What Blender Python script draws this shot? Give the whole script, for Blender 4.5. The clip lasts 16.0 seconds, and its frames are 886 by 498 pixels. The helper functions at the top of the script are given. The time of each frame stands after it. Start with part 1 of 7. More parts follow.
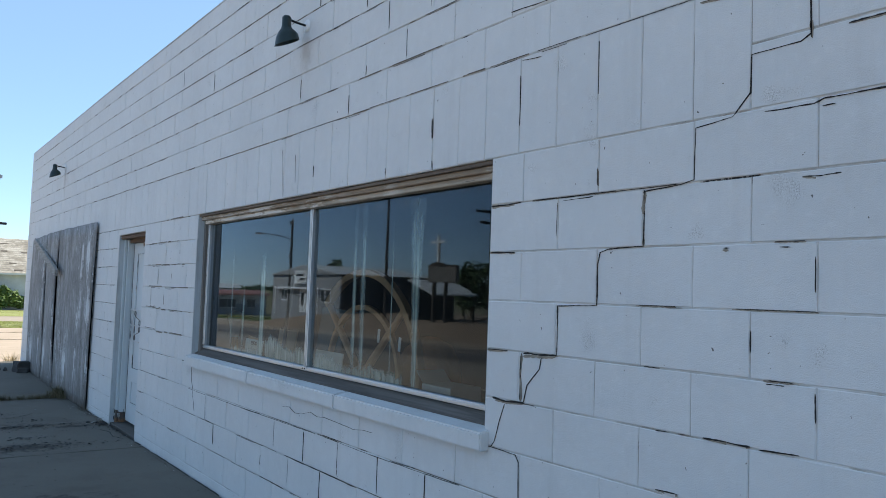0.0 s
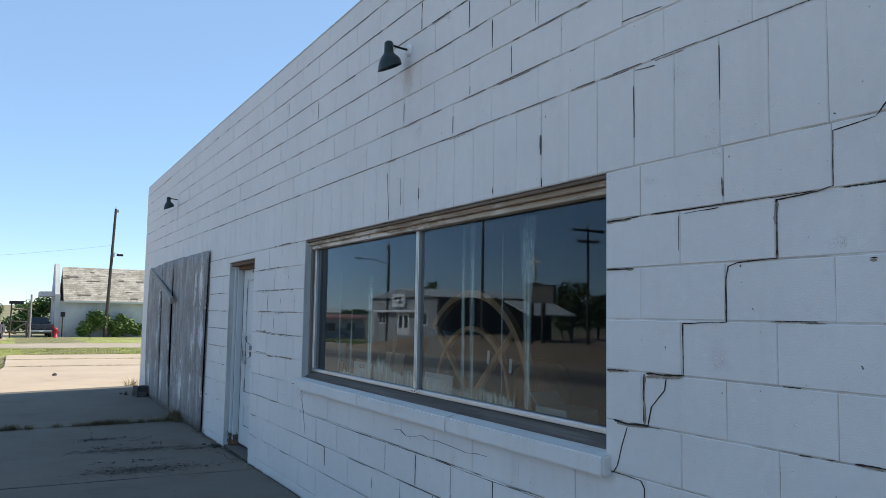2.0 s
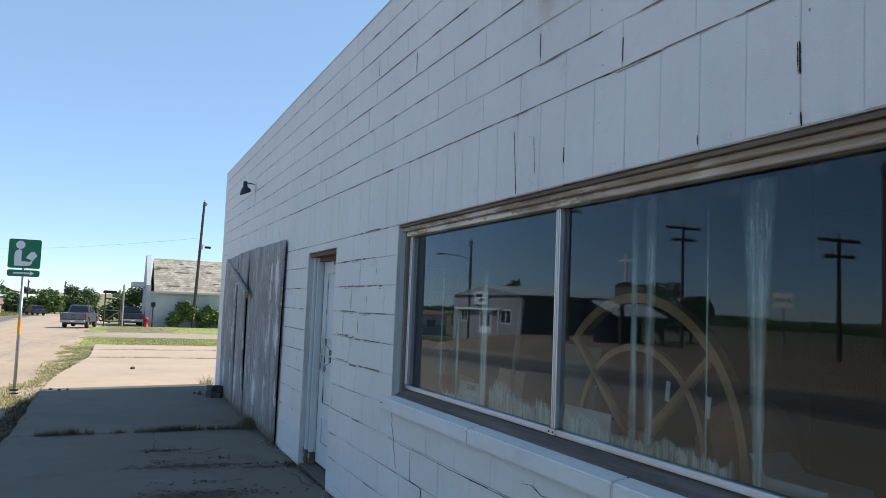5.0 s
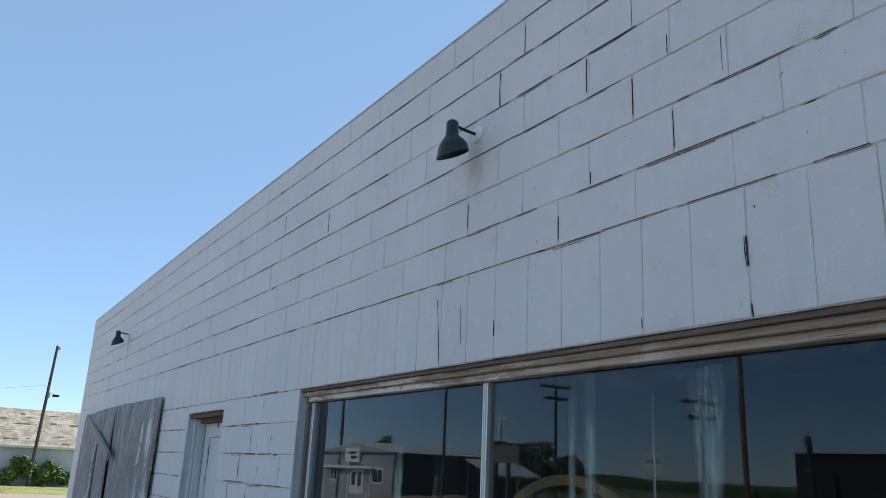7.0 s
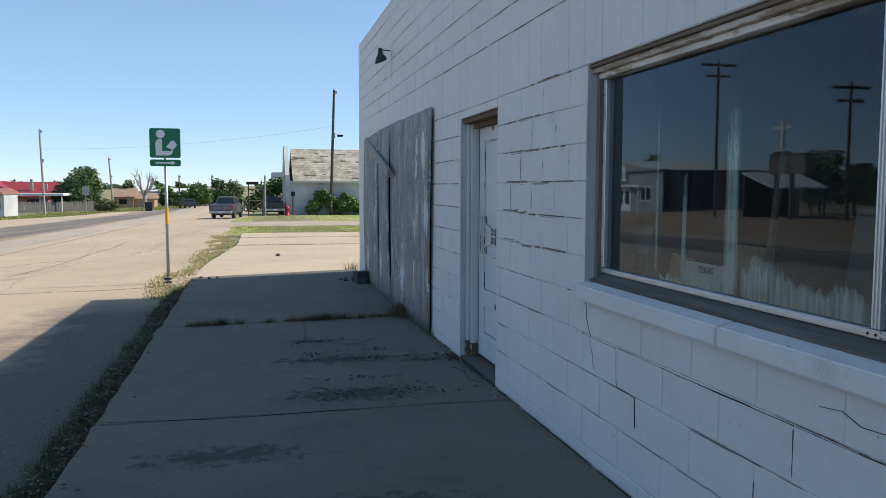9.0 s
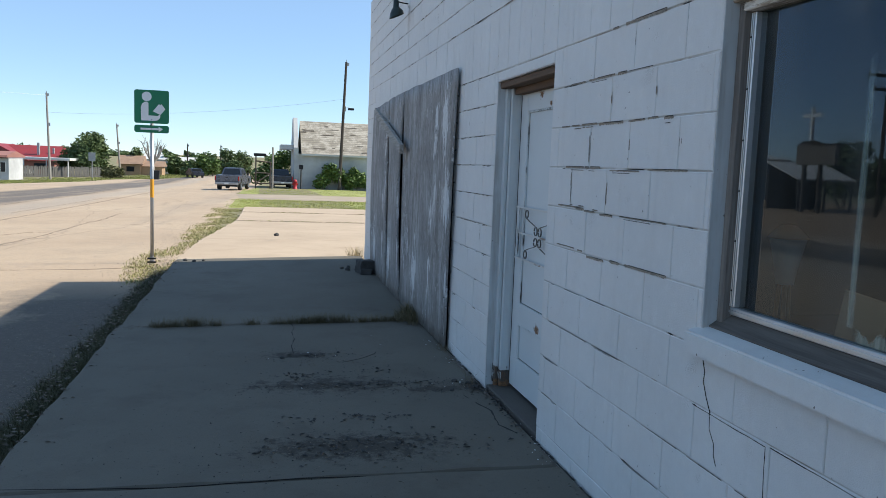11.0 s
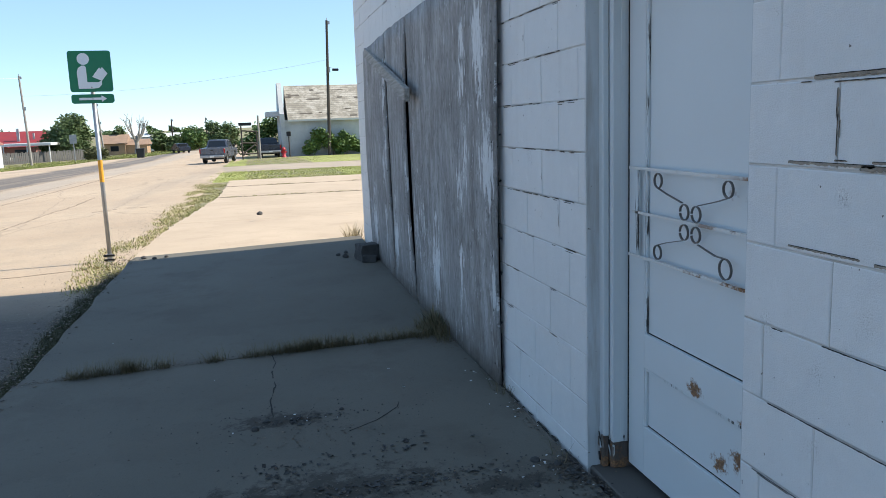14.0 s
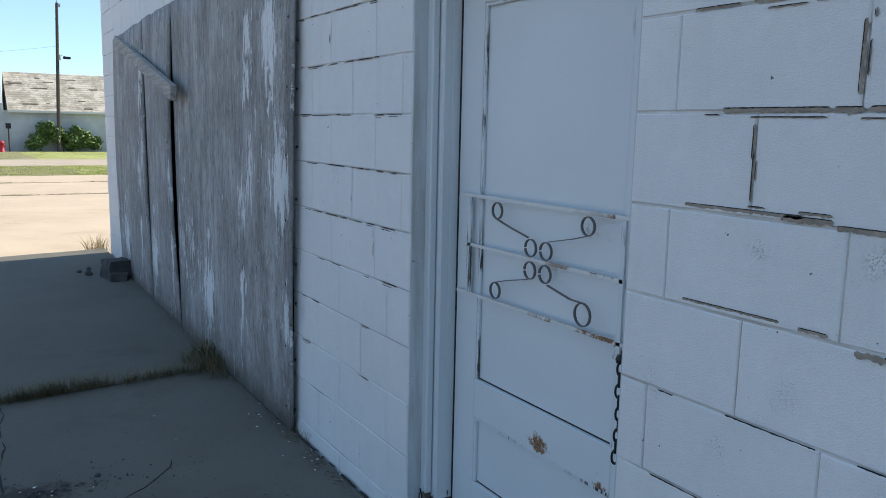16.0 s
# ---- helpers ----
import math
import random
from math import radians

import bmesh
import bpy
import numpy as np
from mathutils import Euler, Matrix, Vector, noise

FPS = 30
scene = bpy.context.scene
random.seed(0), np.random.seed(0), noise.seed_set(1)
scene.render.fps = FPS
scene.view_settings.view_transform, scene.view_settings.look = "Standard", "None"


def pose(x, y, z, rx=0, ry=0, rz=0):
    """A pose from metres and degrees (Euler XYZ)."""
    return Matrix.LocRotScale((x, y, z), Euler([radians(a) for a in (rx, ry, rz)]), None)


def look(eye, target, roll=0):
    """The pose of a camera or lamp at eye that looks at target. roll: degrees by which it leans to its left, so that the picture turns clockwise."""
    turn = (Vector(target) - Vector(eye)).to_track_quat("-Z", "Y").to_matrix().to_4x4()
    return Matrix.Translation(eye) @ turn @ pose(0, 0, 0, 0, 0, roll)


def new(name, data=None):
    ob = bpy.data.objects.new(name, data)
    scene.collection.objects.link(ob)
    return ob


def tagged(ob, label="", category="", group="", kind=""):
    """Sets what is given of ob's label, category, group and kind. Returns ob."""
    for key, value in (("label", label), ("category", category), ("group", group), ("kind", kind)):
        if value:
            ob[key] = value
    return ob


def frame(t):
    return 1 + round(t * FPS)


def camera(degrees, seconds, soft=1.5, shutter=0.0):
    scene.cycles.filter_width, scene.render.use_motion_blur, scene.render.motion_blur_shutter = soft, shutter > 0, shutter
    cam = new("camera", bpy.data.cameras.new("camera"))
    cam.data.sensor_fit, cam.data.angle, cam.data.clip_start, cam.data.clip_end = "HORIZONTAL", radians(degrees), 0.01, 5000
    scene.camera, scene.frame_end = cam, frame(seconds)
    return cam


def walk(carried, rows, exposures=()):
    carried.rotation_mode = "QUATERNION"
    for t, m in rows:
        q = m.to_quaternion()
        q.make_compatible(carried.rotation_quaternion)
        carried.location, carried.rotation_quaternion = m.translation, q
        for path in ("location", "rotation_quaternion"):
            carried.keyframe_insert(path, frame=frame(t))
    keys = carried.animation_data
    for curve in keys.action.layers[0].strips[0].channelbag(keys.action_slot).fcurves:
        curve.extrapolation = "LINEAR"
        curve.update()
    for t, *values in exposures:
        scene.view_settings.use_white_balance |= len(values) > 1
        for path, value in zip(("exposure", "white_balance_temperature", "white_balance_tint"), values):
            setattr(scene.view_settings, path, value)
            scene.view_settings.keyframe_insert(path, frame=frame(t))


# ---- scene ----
cam = camera(58.8, 16.0, 0.85)
PATH = [
    (0, (-2.123, -2.585, 1.437), (-0.961, -0.961, 1.554), 2.0),
    (0.5, (-2.132, -2.553, 1.42), (-1.011, -0.902, 1.558), 2.3),
    (1, (-2.141, -2.561, 1.422), (-1.045, -0.894, 1.562), 1.0),
    (1.5, (-2.152, -2.542, 1.433), (-1.095, -0.85, 1.584), 0.9),
    (2, (-2.158, -2.498, 1.43), (-1.202, -0.749, 1.595), 1.0),
    (2.5, (-2.133, -2.438, 1.421), (-1.254, -0.648, 1.576), 1.1),
    (3, (-2.043, -2.268, 1.439), (-1.202, -0.463, 1.617), 0.1),
    (5.5, (-1.766, -0.991, 1.506), (-1.0, 0.85, 1.654), 2.5),
    (6, (-1.802, -0.952, 1.563), (-0.826, 0.745, 1.973), 3.9),
    (6.5, (-1.881, -0.936, 1.581), (-0.848, 0.701, 2.085), 3.8),
    (7, (-1.933, -0.924, 1.567), (-0.924, 0.715, 2.111), 2.7),
    (7.5, (-1.997, -0.811, 1.504), (-1.141, 0.973, 1.79), 4.6),
    (8, (-1.94, -0.633, 1.429), (-1.175, 1.215, 1.448), 2.9),
    (8.5, (-1.836, -0.308, 1.415), (-1.223, 1.593, 1.313), 0.5),
    (9, (-1.727, -0.026, 1.381), (-1.258, 1.912, 1.227), 0.2),
    (11.5, (-1.475, 1.852, 1.42), (-1.022, 3.789, 1.208), 2.3),
    (12, (-1.447, 2.232, 1.431), (-0.946, 4.156, 1.217), 0.8),
    (12.5, (-1.379, 2.636, 1.384), (-1.063, 4.596, 1.149), 1.6),
    (13, (-1.352, 2.959, 1.331), (-1.091, 4.916, 1.01), 1.3),
    (13.5, (-1.341, 3.319, 1.35), (-0.93, 5.246, 1.007), 0.4),
    (14, (-1.25, 3.645, 1.354), (-0.796, 5.567, 1.036), -2.0),
    (14.5, (-1.172, 3.884, 1.372), (-0.613, 5.782, 1.076), -2.1),
    (15, (-1.192, 4.03, 1.402), (-0.304, 5.798, 1.11), 1.3),
    (15.5, (-1.239, 4.131, 1.396), (-0.227, 5.83, 1.095), 0.8),
    (16, (-1.3, 4.148, 1.38), (-0.268, 5.834, 1.075), 1.2),
]
EXPOSURES = [(0.0, 0.64), (1.5, 0.49), (3.0, 0.41), (5.5, 0.38), (7.0, 0.36), (8.0, 0.17), (9.0, 0.18), (11.5, 0.36), (12.5, 0.36), (14.0, 0.58), (16.0, 0.62)]
walk(cam, [(t, look(eye, target, roll)) for t, eye, target, roll in PATH], EXPOSURES)

# ---- world and sun ----
SUN_EL, SUN_ROT = radians(44.3), radians(90.0)
world = bpy.data.worlds.new("sky")
scene.world = world
world.use_nodes = True
wn = world.node_tree
sky = wn.nodes.new("ShaderNodeTexSky")
sky.sky_type, sky.sun_disc = "NISHITA", False
sky.sun_elevation, sky.sun_rotation = SUN_EL, SUN_ROT
sky.air_density, sky.dust_density, sky.ozone_density = 1.0, 0.0, 4.0
sky.altitude = 2600.0
wn.nodes["Background"].inputs["Strength"].default_value = 0.150
haze = wn.nodes.new("ShaderNodeMix")
haze.data_type = "RGBA"
haze.inputs[0].default_value = 0.42
haze.inputs[7].default_value = (2.38, 3.72, 5.25, 1.0)      # thin summer haze over the clear sky
wn.links.new(sky.outputs[0], haze.inputs[6])
wn.links.new(haze.outputs[2], wn.nodes["Background"].inputs["Color"])
sun = new("sun", bpy.data.lights.new("sun", "SUN"))
sun.data.energy, sun.data.angle, sun.data.color = 5.0, radians(0.53), (1.0, 0.93, 0.80)
sun.matrix_world = look((0, 0, 0), (-math.cos(SUN_EL), 0, -math.sin(SUN_EL)))
sun.location = (30, 5, 40)

# ---- materials ----


class Nodes:
    """A small builder of node materials."""

    def __init__(self, name):
        self.m = bpy.data.materials.new(name)
        self.m.use_nodes = True
        self.t = self.m.node_tree
        self.b = self.t.nodes["Principled BSDF"]
        self.out = self.t.nodes["Material Output"]

    def add(self, kind, props=None, **ins):
        n = self.t.nodes.new("ShaderNode" + kind)
        for k, v in (props or {}).items():
            setattr(n, k, v)
        for k, v in ins.items():
            self.put(n.inputs[int(k[1:])] if k[0] == "i" and k[1:].isdigit() else n.inputs[k], v)
        return n

    def put(self, socket, v):
        if isinstance(v, bpy.types.NodeSocket):
            self.t.links.new(v, socket)
        else:
            socket.default_value = v

    def where(self):
        return self.add("NewGeometry").outputs["Position"]

    def local(self):
        return self.add("TexCoord").outputs["Object"]

    def scaled(self, vec, s):
        n = self.add("Mapping", None, Vector=vec)
        n.inputs["Scale"].default_value = s
        return n.outputs[0]

    def noise(self, vec, scale, detail=4.0, rough=0.6, dist=0.0):
        return self.add("TexNoise", None, Vector=vec, Scale=scale, Detail=detail, Roughness=rough, Distortion=dist).outputs[0]

    def ramp(self, fac, a, b, va=0.0, vb=1.0):
        n = self.add("MapRange", {"clamp": True}, Value=fac)
        for i, v in ((1, a), (2, b), (3, va), (4, vb)):
            n.inputs[i].default_value = v
        return n.outputs[0]

    def mix(self, fac, a, b, blend="MIX"):
        n = self.add("Mix", {"data_type": "RGBA", "blend_type": blend})
        self.put(n.inputs[0], fac)
        for s, v in ((n.inputs[6], a), (n.inputs[7], b)):
            self.put(s, (*v, 1.0) if isinstance(v, tuple) and len(v) == 3 else v)
        return n.outputs[2]

    def math(self, op, a, b=0.0):
        n = self.add("Math", {"operation": op})
        self.put(n.inputs[0], a)
        self.put(n.inputs[1], b)
        return n.outputs[0]

    def rand(self):
        return self.add("ObjectInfo").outputs["Random"]

    def island(self):
        return self.add("NewGeometry").outputs["Random Per Island"]

    def bump(self, height, strength, distance, normal=None):
        n = self.add("Bump", None, Height=height, Strength=strength, Distance=distance)
        if normal is not None:
            self.put(n.inputs["Normal"], normal)
        return n.outputs[0]

    def done(self, color, rough=0.8, metal=0.0, normal=None):
        for k, v in (("Base Color", color), ("Roughness", rough), ("Metallic", metal)):
            self.put(self.b.inputs[k], (*v, 1.0) if isinstance(v, tuple) and len(v) == 3 else v)
        if normal is not None:
            self.put(self.b.inputs["Normal"], normal)
        return self.m


def plain(name, base, rough=0.7, metal=0.0, big=2.0, fine=40.0, var=0.18, bump=0.15, local=True):
    """A surface of one paint or stuff with blotches and grain."""
    n = Nodes(name)
    v = n.local() if local else n.where()
    a, b = n.noise(v, big), n.noise(v, fine, 3.0)
    dark = tuple(c * (1 - var) for c in base)
    light = tuple(min(1.0, c * (1 + var)) for c in base)
    c = n.mix(n.ramp(a, 0.3, 0.7), dark, light)
    c = n.mix(n.ramp(b, 0.35, 0.75, 0.0, 0.35), c, tuple(x * (1 - 1.6 * var) for x in base))
    return n.done(c, n.ramp(a, 0.3, 0.7, max(0.05, rough - 0.1), min(1.0, rough + 0.1)), metal, n.bump(b, bump, 0.004))


def block_paint(name="white_block_paint", chips=1.0):
    """White masonry paint over concrete block: pebbly, chipped to bare block in spots, faint grime runs."""
    n = Nodes(name)
    p = n.where()
    grit = n.noise(p, 260.0, 3.0, 0.7)
    soft = n.noise(p, 1.3, 4.0)
    runs = n.noise(n.scaled(p, (6.0, 9.0, 0.7)), 1.0, 4.0)
    c = n.mix(n.ramp(soft, 0.3, 0.7), (0.63, 0.63, 0.62), (0.70, 0.70, 0.69))
    c = n.mix(n.math("MULTIPLY", n.rand(), 0.10), c, (0.54, 0.55, 0.56))
    c = n.mix(n.ramp(runs, 0.56, 0.8, 0.0, 0.20), c, (0.42, 0.40, 0.37))
    mott = n.noise(p, 17.0, 4.0, 0.65)
    c = n.mix(n.ramp(mott, 0.52, 0.72, 0.0, 0.16), c, (0.50, 0.50, 0.50))
    c = n.mix(n.ramp(mott, 0.44, 0.30, 0.0, 0.22), c, (0.80, 0.80, 0.79))
    c = n.mix(n.ramp(grit, 0.52, 0.72, 0.0, 0.22), c, (0.45, 0.45, 0.45))
    zone = n.noise(p, 6.5, 2.0, 0.5)
    chipzone = n.ramp(zone, 0.64, 0.74, 0.0, chips)
    fine = n.noise(p, 230.0, 2.0, 0.6)
    chip = n.math("MULTIPLY", n.ramp(fine, 0.555, 0.60), chipzone)
    c = n.mix(n.math("MULTIPLY", n.ramp(fine, 0.43, 0.37, 0.0, 0.7), chipzone), c, (0.82, 0.82, 0.80))
    c = n.mix(n.math("MULTIPLY", chip, 0.8), c, (0.40, 0.38, 0.355))
    speck = n.ramp(n.noise(p, 42.0, 2.0), 0.735, 0.75)
    c = n.mix(speck, c, (0.14, 0.13, 0.12))
    # soot above and below the lamps
    for at in ((0.0, 1.955, 2.965), (0.0, 9.90, 2.93)):
        d = n.add("VectorMath", {"operation": "DISTANCE"}, i0=n.scaled(p, (1.0, 1.6, 0.8)), i1=(0.0, at[1] * 1.6, at[2] * 0.8))
        k = n.math("ADD", d.outputs["Value"], n.math("MULTIPLY", n.math("SUBTRACT", n.noise(p, 14.0, 4.0, 0.7), 0.5), 0.3))
        c = n.mix(n.ramp(k, 0.16, 0.04, 0.0, 0.35), c, (0.30, 0.25, 0.20))
    h = n.math("SUBTRACT", grit, n.math("MULTIPLY", chip, 1.2))
    big = n.bump(n.noise(p, 30.0, 4.0), 0.35, 0.005)
    return n.done(c, 0.62, 0.0, n.bump(h, 0.7, 0.003, big))


def joint_paint():
    """Painted mortar that has opened along stretches into dark gaps with bare tan mortar beside them."""
    n = Nodes("painted_mortar")
    p = n.where()
    zone = n.noise(p, 1.1, 2.0)
    seg = n.noise(n.scaled(p, (1.0, 3.2, 4.5)), 1.0, 3.0, 0.55)
    sum_ = n.math("ADD", n.math("MULTIPLY", zone, 0.5), n.math("MULTIPLY", seg, 0.7))
    gap = n.ramp(sum_, 0.70, 0.715)
    rag = n.ramp(n.noise(p, 90.0, 3.0), 0.40, 0.47)
    gap = n.math("MULTIPLY", gap, rag)
    tan = n.ramp(sum_, 0.67, 0.685)
    c = n.mix(n.ramp(n.noise(p, 2.3, 4.0, 0.7), 0.36, 0.60), (0.34, 0.32, 0.285), (0.66, 0.655, 0.64))
    c = n.mix(n.math("MULTIPLY", tan, 0.6), c, (0.30, 0.26, 0.21))
    c = n.mix(gap, c, (0.022, 0.020, 0.018))
    return n.done(c, 0.9, 0.0, n.bump(n.math("MULTIPLY", gap, -1.0), 0.8, 0.006))


def concrete(name, a, b, stain, crackle=True, spots=()):
    n = Nodes(name)
    p = n.where()
    big, mid, fine = n.noise(p, 0.45, 4.0), n.noise(p, 2.4, 6.0, 0.65), n.noise(p, 130.0, 3.0, 0.7)
    c = n.mix(n.ramp(big, 0.3, 0.7), a, b)
    c = n.mix(n.ramp(mid, 0.50, 0.75, 0.0, 0.55), c, stain)
    c = n.mix(n.ramp(n.noise(p, 1.2, 6.0, 0.7), 0.54, 0.70, 0.0, 0.45), c, tuple(x * 1.22 for x in b))
    c = n.mix(n.ramp(n.noise(p, 20.0, 4.0, 0.7), 0.60, 0.72, 0.0, 0.35), c, stain)
    c = n.mix(n.ramp(fine, 0.55, 0.8, 0.0, 0.5), c, tuple(x * 0.55 for x in a))
    c = n.mix(n.ramp(n.noise(p, 38.0, 2.0), 0.72, 0.74), c, tuple(x * 0.3 for x in a))
    for at, rad in spots:      # oil and leaf stains of their own
        d = n.add("VectorMath", {"operation": "DISTANCE"}, i0=n.scaled(p, (0.6, 1.6, 0.0)), i1=(at[0] * 0.6, at[1] * 1.6, 0.0))
        k = n.math("ADD", n.math("DIVIDE", d.outputs["Value"], rad), n.math("MULTIPLY", n.math("SUBTRACT", n.noise(p, 11.0, 8.0, 0.8), 0.5), 5.2))
        c = n.mix(n.ramp(k, 1.1, 0.5, 0.0, 0.75), c, tuple(x * 0.42 for x in stain))
    if crackle:
        v = n.add("TexVoronoi", {"feature": "DISTANCE_TO_EDGE"}, Vector=n.add("VectorMath", {"operation": "ADD"}, i0=p, i1=n.add("TexNoise", None, Vector=p, Scale=3.0).outputs[1]).outputs[0], Scale=0.35)
        c = n.mix(n.ramp(v.outputs[0], 0.0, 0.006, 0.8, 0.0), c, tuple(x * 0.25 for x in a))
    return n.done(c, 0.9, 0.0, n.bump(fine, 0.5, 0.003, n.bump(mid, 0.3, 0.01)))


def road_surface():
    """Worn pale asphalt and caliche, with a dark tyre-polished sweep, patches, gravel and wandering cracks."""
    n = Nodes("worn_asphalt")
    p = n.where()
    s = n.add("SeparateXYZ", None, Vector=p)
    big, mid = n.noise(p, 0.16, 5.0), n.noise(p, 1.5, 5.0, 0.65)
    fine, grit = n.noise(p, 24.0, 4.0, 0.7), n.noise(p, 95.0, 3.0, 0.8)
    c = n.mix(n.ramp(big, 0.35, 0.65), (0.42, 0.312, 0.215), (0.50, 0.382, 0.268))
    c = n.mix(n.ramp(mid, 0.48, 0.72, 0.0, 0.45), c, (0.32, 0.26, 0.195))
    # lanes: tyre-darkened streaks that follow the street, wandering with distance
    streak = n.noise(n.scaled(n.add("VectorRotate", {"rotation_type": "Z_AXIS"}, Vector=p, Angle=0.04).outputs[0], (0.42, 0.018, 1.0)), 1.0, 4.0, 0.6)
    off = n.math("ADD", s.outputs[0], 14.1)
    off = n.math("ADD", off, n.math("MULTIPLY", n.math("SUBTRACT", n.noise(p, 0.12, 2.0), 0.5), 2.0))
    lane = n.math("MULTIPLY", n.ramp(off, -3.4, -2.2), n.ramp(off, 2.9, 1.9))
    dark = n.math("MULTIPLY", lane, n.ramp(streak, 0.36, 0.52, 0.35, 1.0))
    c = n.mix(n.math("MULTIPLY", dark, 0.85), c, (0.075, 0.073, 0.075))
    c = n.mix(n.ramp(streak, 0.54, 0.66, 0.0, 0.4), c, (0.26, 0.22, 0.18))
    grey = n.math("MULTIPLY", n.ramp(off, 2.2, 3.2), n.ramp(off, 5.2, 4.2))
    c = n.mix(n.math("MULTIPLY", grey, 0.5), c, (0.33, 0.30, 0.265))
    v = n.add("TexVoronoi", {"feature": "DISTANCE_TO_EDGE"}, Vector=n.add("VectorMath", {"operation": "ADD"}, i0=n.scaled(p, (0.34, 0.07, 0.3)), i1=n.scaled(n.add("TexNoise", None, Vector=p, Scale=1.1, Detail=5.0).outputs[1], (0.12, 0.12, 0.12))).outputs[0], Scale=1.0)
    c = n.mix(n.ramp(v.outputs[0], 0.0, 0.008, 0.38, 0.0), c, (0.13, 0.105, 0.08))
    # street darkened beside the pavement to deepen the building's shade, with a ragged edge
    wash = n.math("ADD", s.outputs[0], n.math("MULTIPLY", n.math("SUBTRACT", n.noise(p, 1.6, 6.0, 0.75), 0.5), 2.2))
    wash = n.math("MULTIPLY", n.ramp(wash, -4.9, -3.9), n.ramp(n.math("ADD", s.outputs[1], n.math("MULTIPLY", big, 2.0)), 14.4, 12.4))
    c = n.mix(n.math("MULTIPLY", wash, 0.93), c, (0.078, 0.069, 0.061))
    c = n.mix(n.ramp(fine, 0.52, 0.7, 0.0, 0.45), c, (0.22, 0.185, 0.15))
    c = n.mix(n.ramp(grit, 0.62, 0.70, 0.0, 0.5), c, (0.46, 0.41, 0.34))
    c = n.mix(n.ramp(grit, 0.42, 0.32, 0.0, 0.4), c, (0.09, 0.08, 0.07))
    return n.done(c, 0.92, 0.0, n.bump(grit, 0.7, 0.010, n.bump(fine, 0.5, 0.015)))


def prairie():
    """Dry dirt and thin grass, greener in bands."""
    n = Nodes("prairie_soil")
    p = n.where()
    big, mid, fine = n.noise(p, 0.05, 4.0), n.noise(p, 0.7, 5.0, 0.65), n.noise(p, 14.0, 4.0, 0.7)
    c = n.mix(n.ramp(mid, 0.36, 0.62), (0.30, 0.245, 0.15), (0.13, 0.155, 0.045))
    c = n.mix(n.ramp(big, 0.40, 0.65, 0.0, 0.6), c, (0.36, 0.285, 0.19))
    c = n.mix(n.ramp(fine, 0.4, 0.7, 0.0, 0.55), c, (0.07, 0.075, 0.03))
    return n.done(c, 0.95, 0.0, n.bump(fine, 0.8, 0.04))


def weathered_wood(name, light, dark, along=(40.0, 40.0, 1.2), pale=None, pale_at=0.60):
    """Grey weathered board: long grain, dark checks, and remains of pale paint."""
    n = Nodes(name)
    p = n.local()
    g = n.noise(n.scaled(p, along), 1.0, 5.0, 0.65, 0.4)
    b = n.noise(p, 1.7, 4.0)
    c = n.mix(n.ramp(g, 0.36, 0.66), dark, light)
    c = n.mix(n.ramp(b, 0.35, 0.7, 0.0, 0.5), c, tuple(x * 0.72 for x in light))
    if pale:
        k = n.noise(n.scaled(p, (1.0, 11.0, 1.9) if along[1] > along[2] else (11.0, 1.9, 11.0)), 1.6, 7.0, 0.75)
        k2 = n.noise(p, 0.9, 2.0)
        c = n.mix(n.math("MULTIPLY", n.ramp(k, pale_at, pale_at + 0.07), n.ramp(k2, 0.42, 0.55)), c, pale)
    c = n.mix(n.ramp(n.noise(n.scaled(p, tuple(2.2 * a for a in along)), 1.0, 2.0), 0.70, 0.76, 0.0, 0.8), c, (0.05, 0.045, 0.04))
    return n.done(c, 0.88, 0.0, n.bump(g, 0.55, 0.004))


def rusty_paint(name, base, rust_at=0.62, spots=()):
    n = Nodes(name)
    p = n.local()
    a, b = n.noise(p, 6.0, 5.0, 0.7), n.noise(p, 1.2, 3.0)
    fine = n.noise(p, 120.0, 2.0)
    c = n.mix(n.ramp(b, 0.3, 0.7), tuple(x * 0.93 for x in base), base)
    r = n.math("MULTIPLY", n.ramp(a, rust_at, rust_at + 0.07), n.ramp(b, 0.46, 0.56))
    for at, rad in spots:      # rust blooms of their own at these places
        d = n.add("VectorMath", {"operation": "DISTANCE"}, i0=n.scaled(p, (1.0, 1.0, 1.6)), i1=(at[0], at[1], at[2] * 1.6))
        bloom = n.math("ADD", n.math("DIVIDE", d.outputs["Value"], rad), n.math("MULTIPLY", n.math("SUBTRACT", n.noise(p, 45.0, 4.0, 0.75), 0.5), 3.2))
        r = n.math("MAXIMUM", r, n.ramp(bloom, 1.0, 0.55))
    c = n.mix(r, c, n.mix(n.ramp(fine, 0.4, 0.6), (0.27, 0.14, 0.065), (0.13, 0.075, 0.045)))
    return n.done(c, n.ramp(r, 0.0, 1.0, 0.5, 0.9), 0.0, n.bump(n.math("ADD", fine, r), 0.12, 0.002))


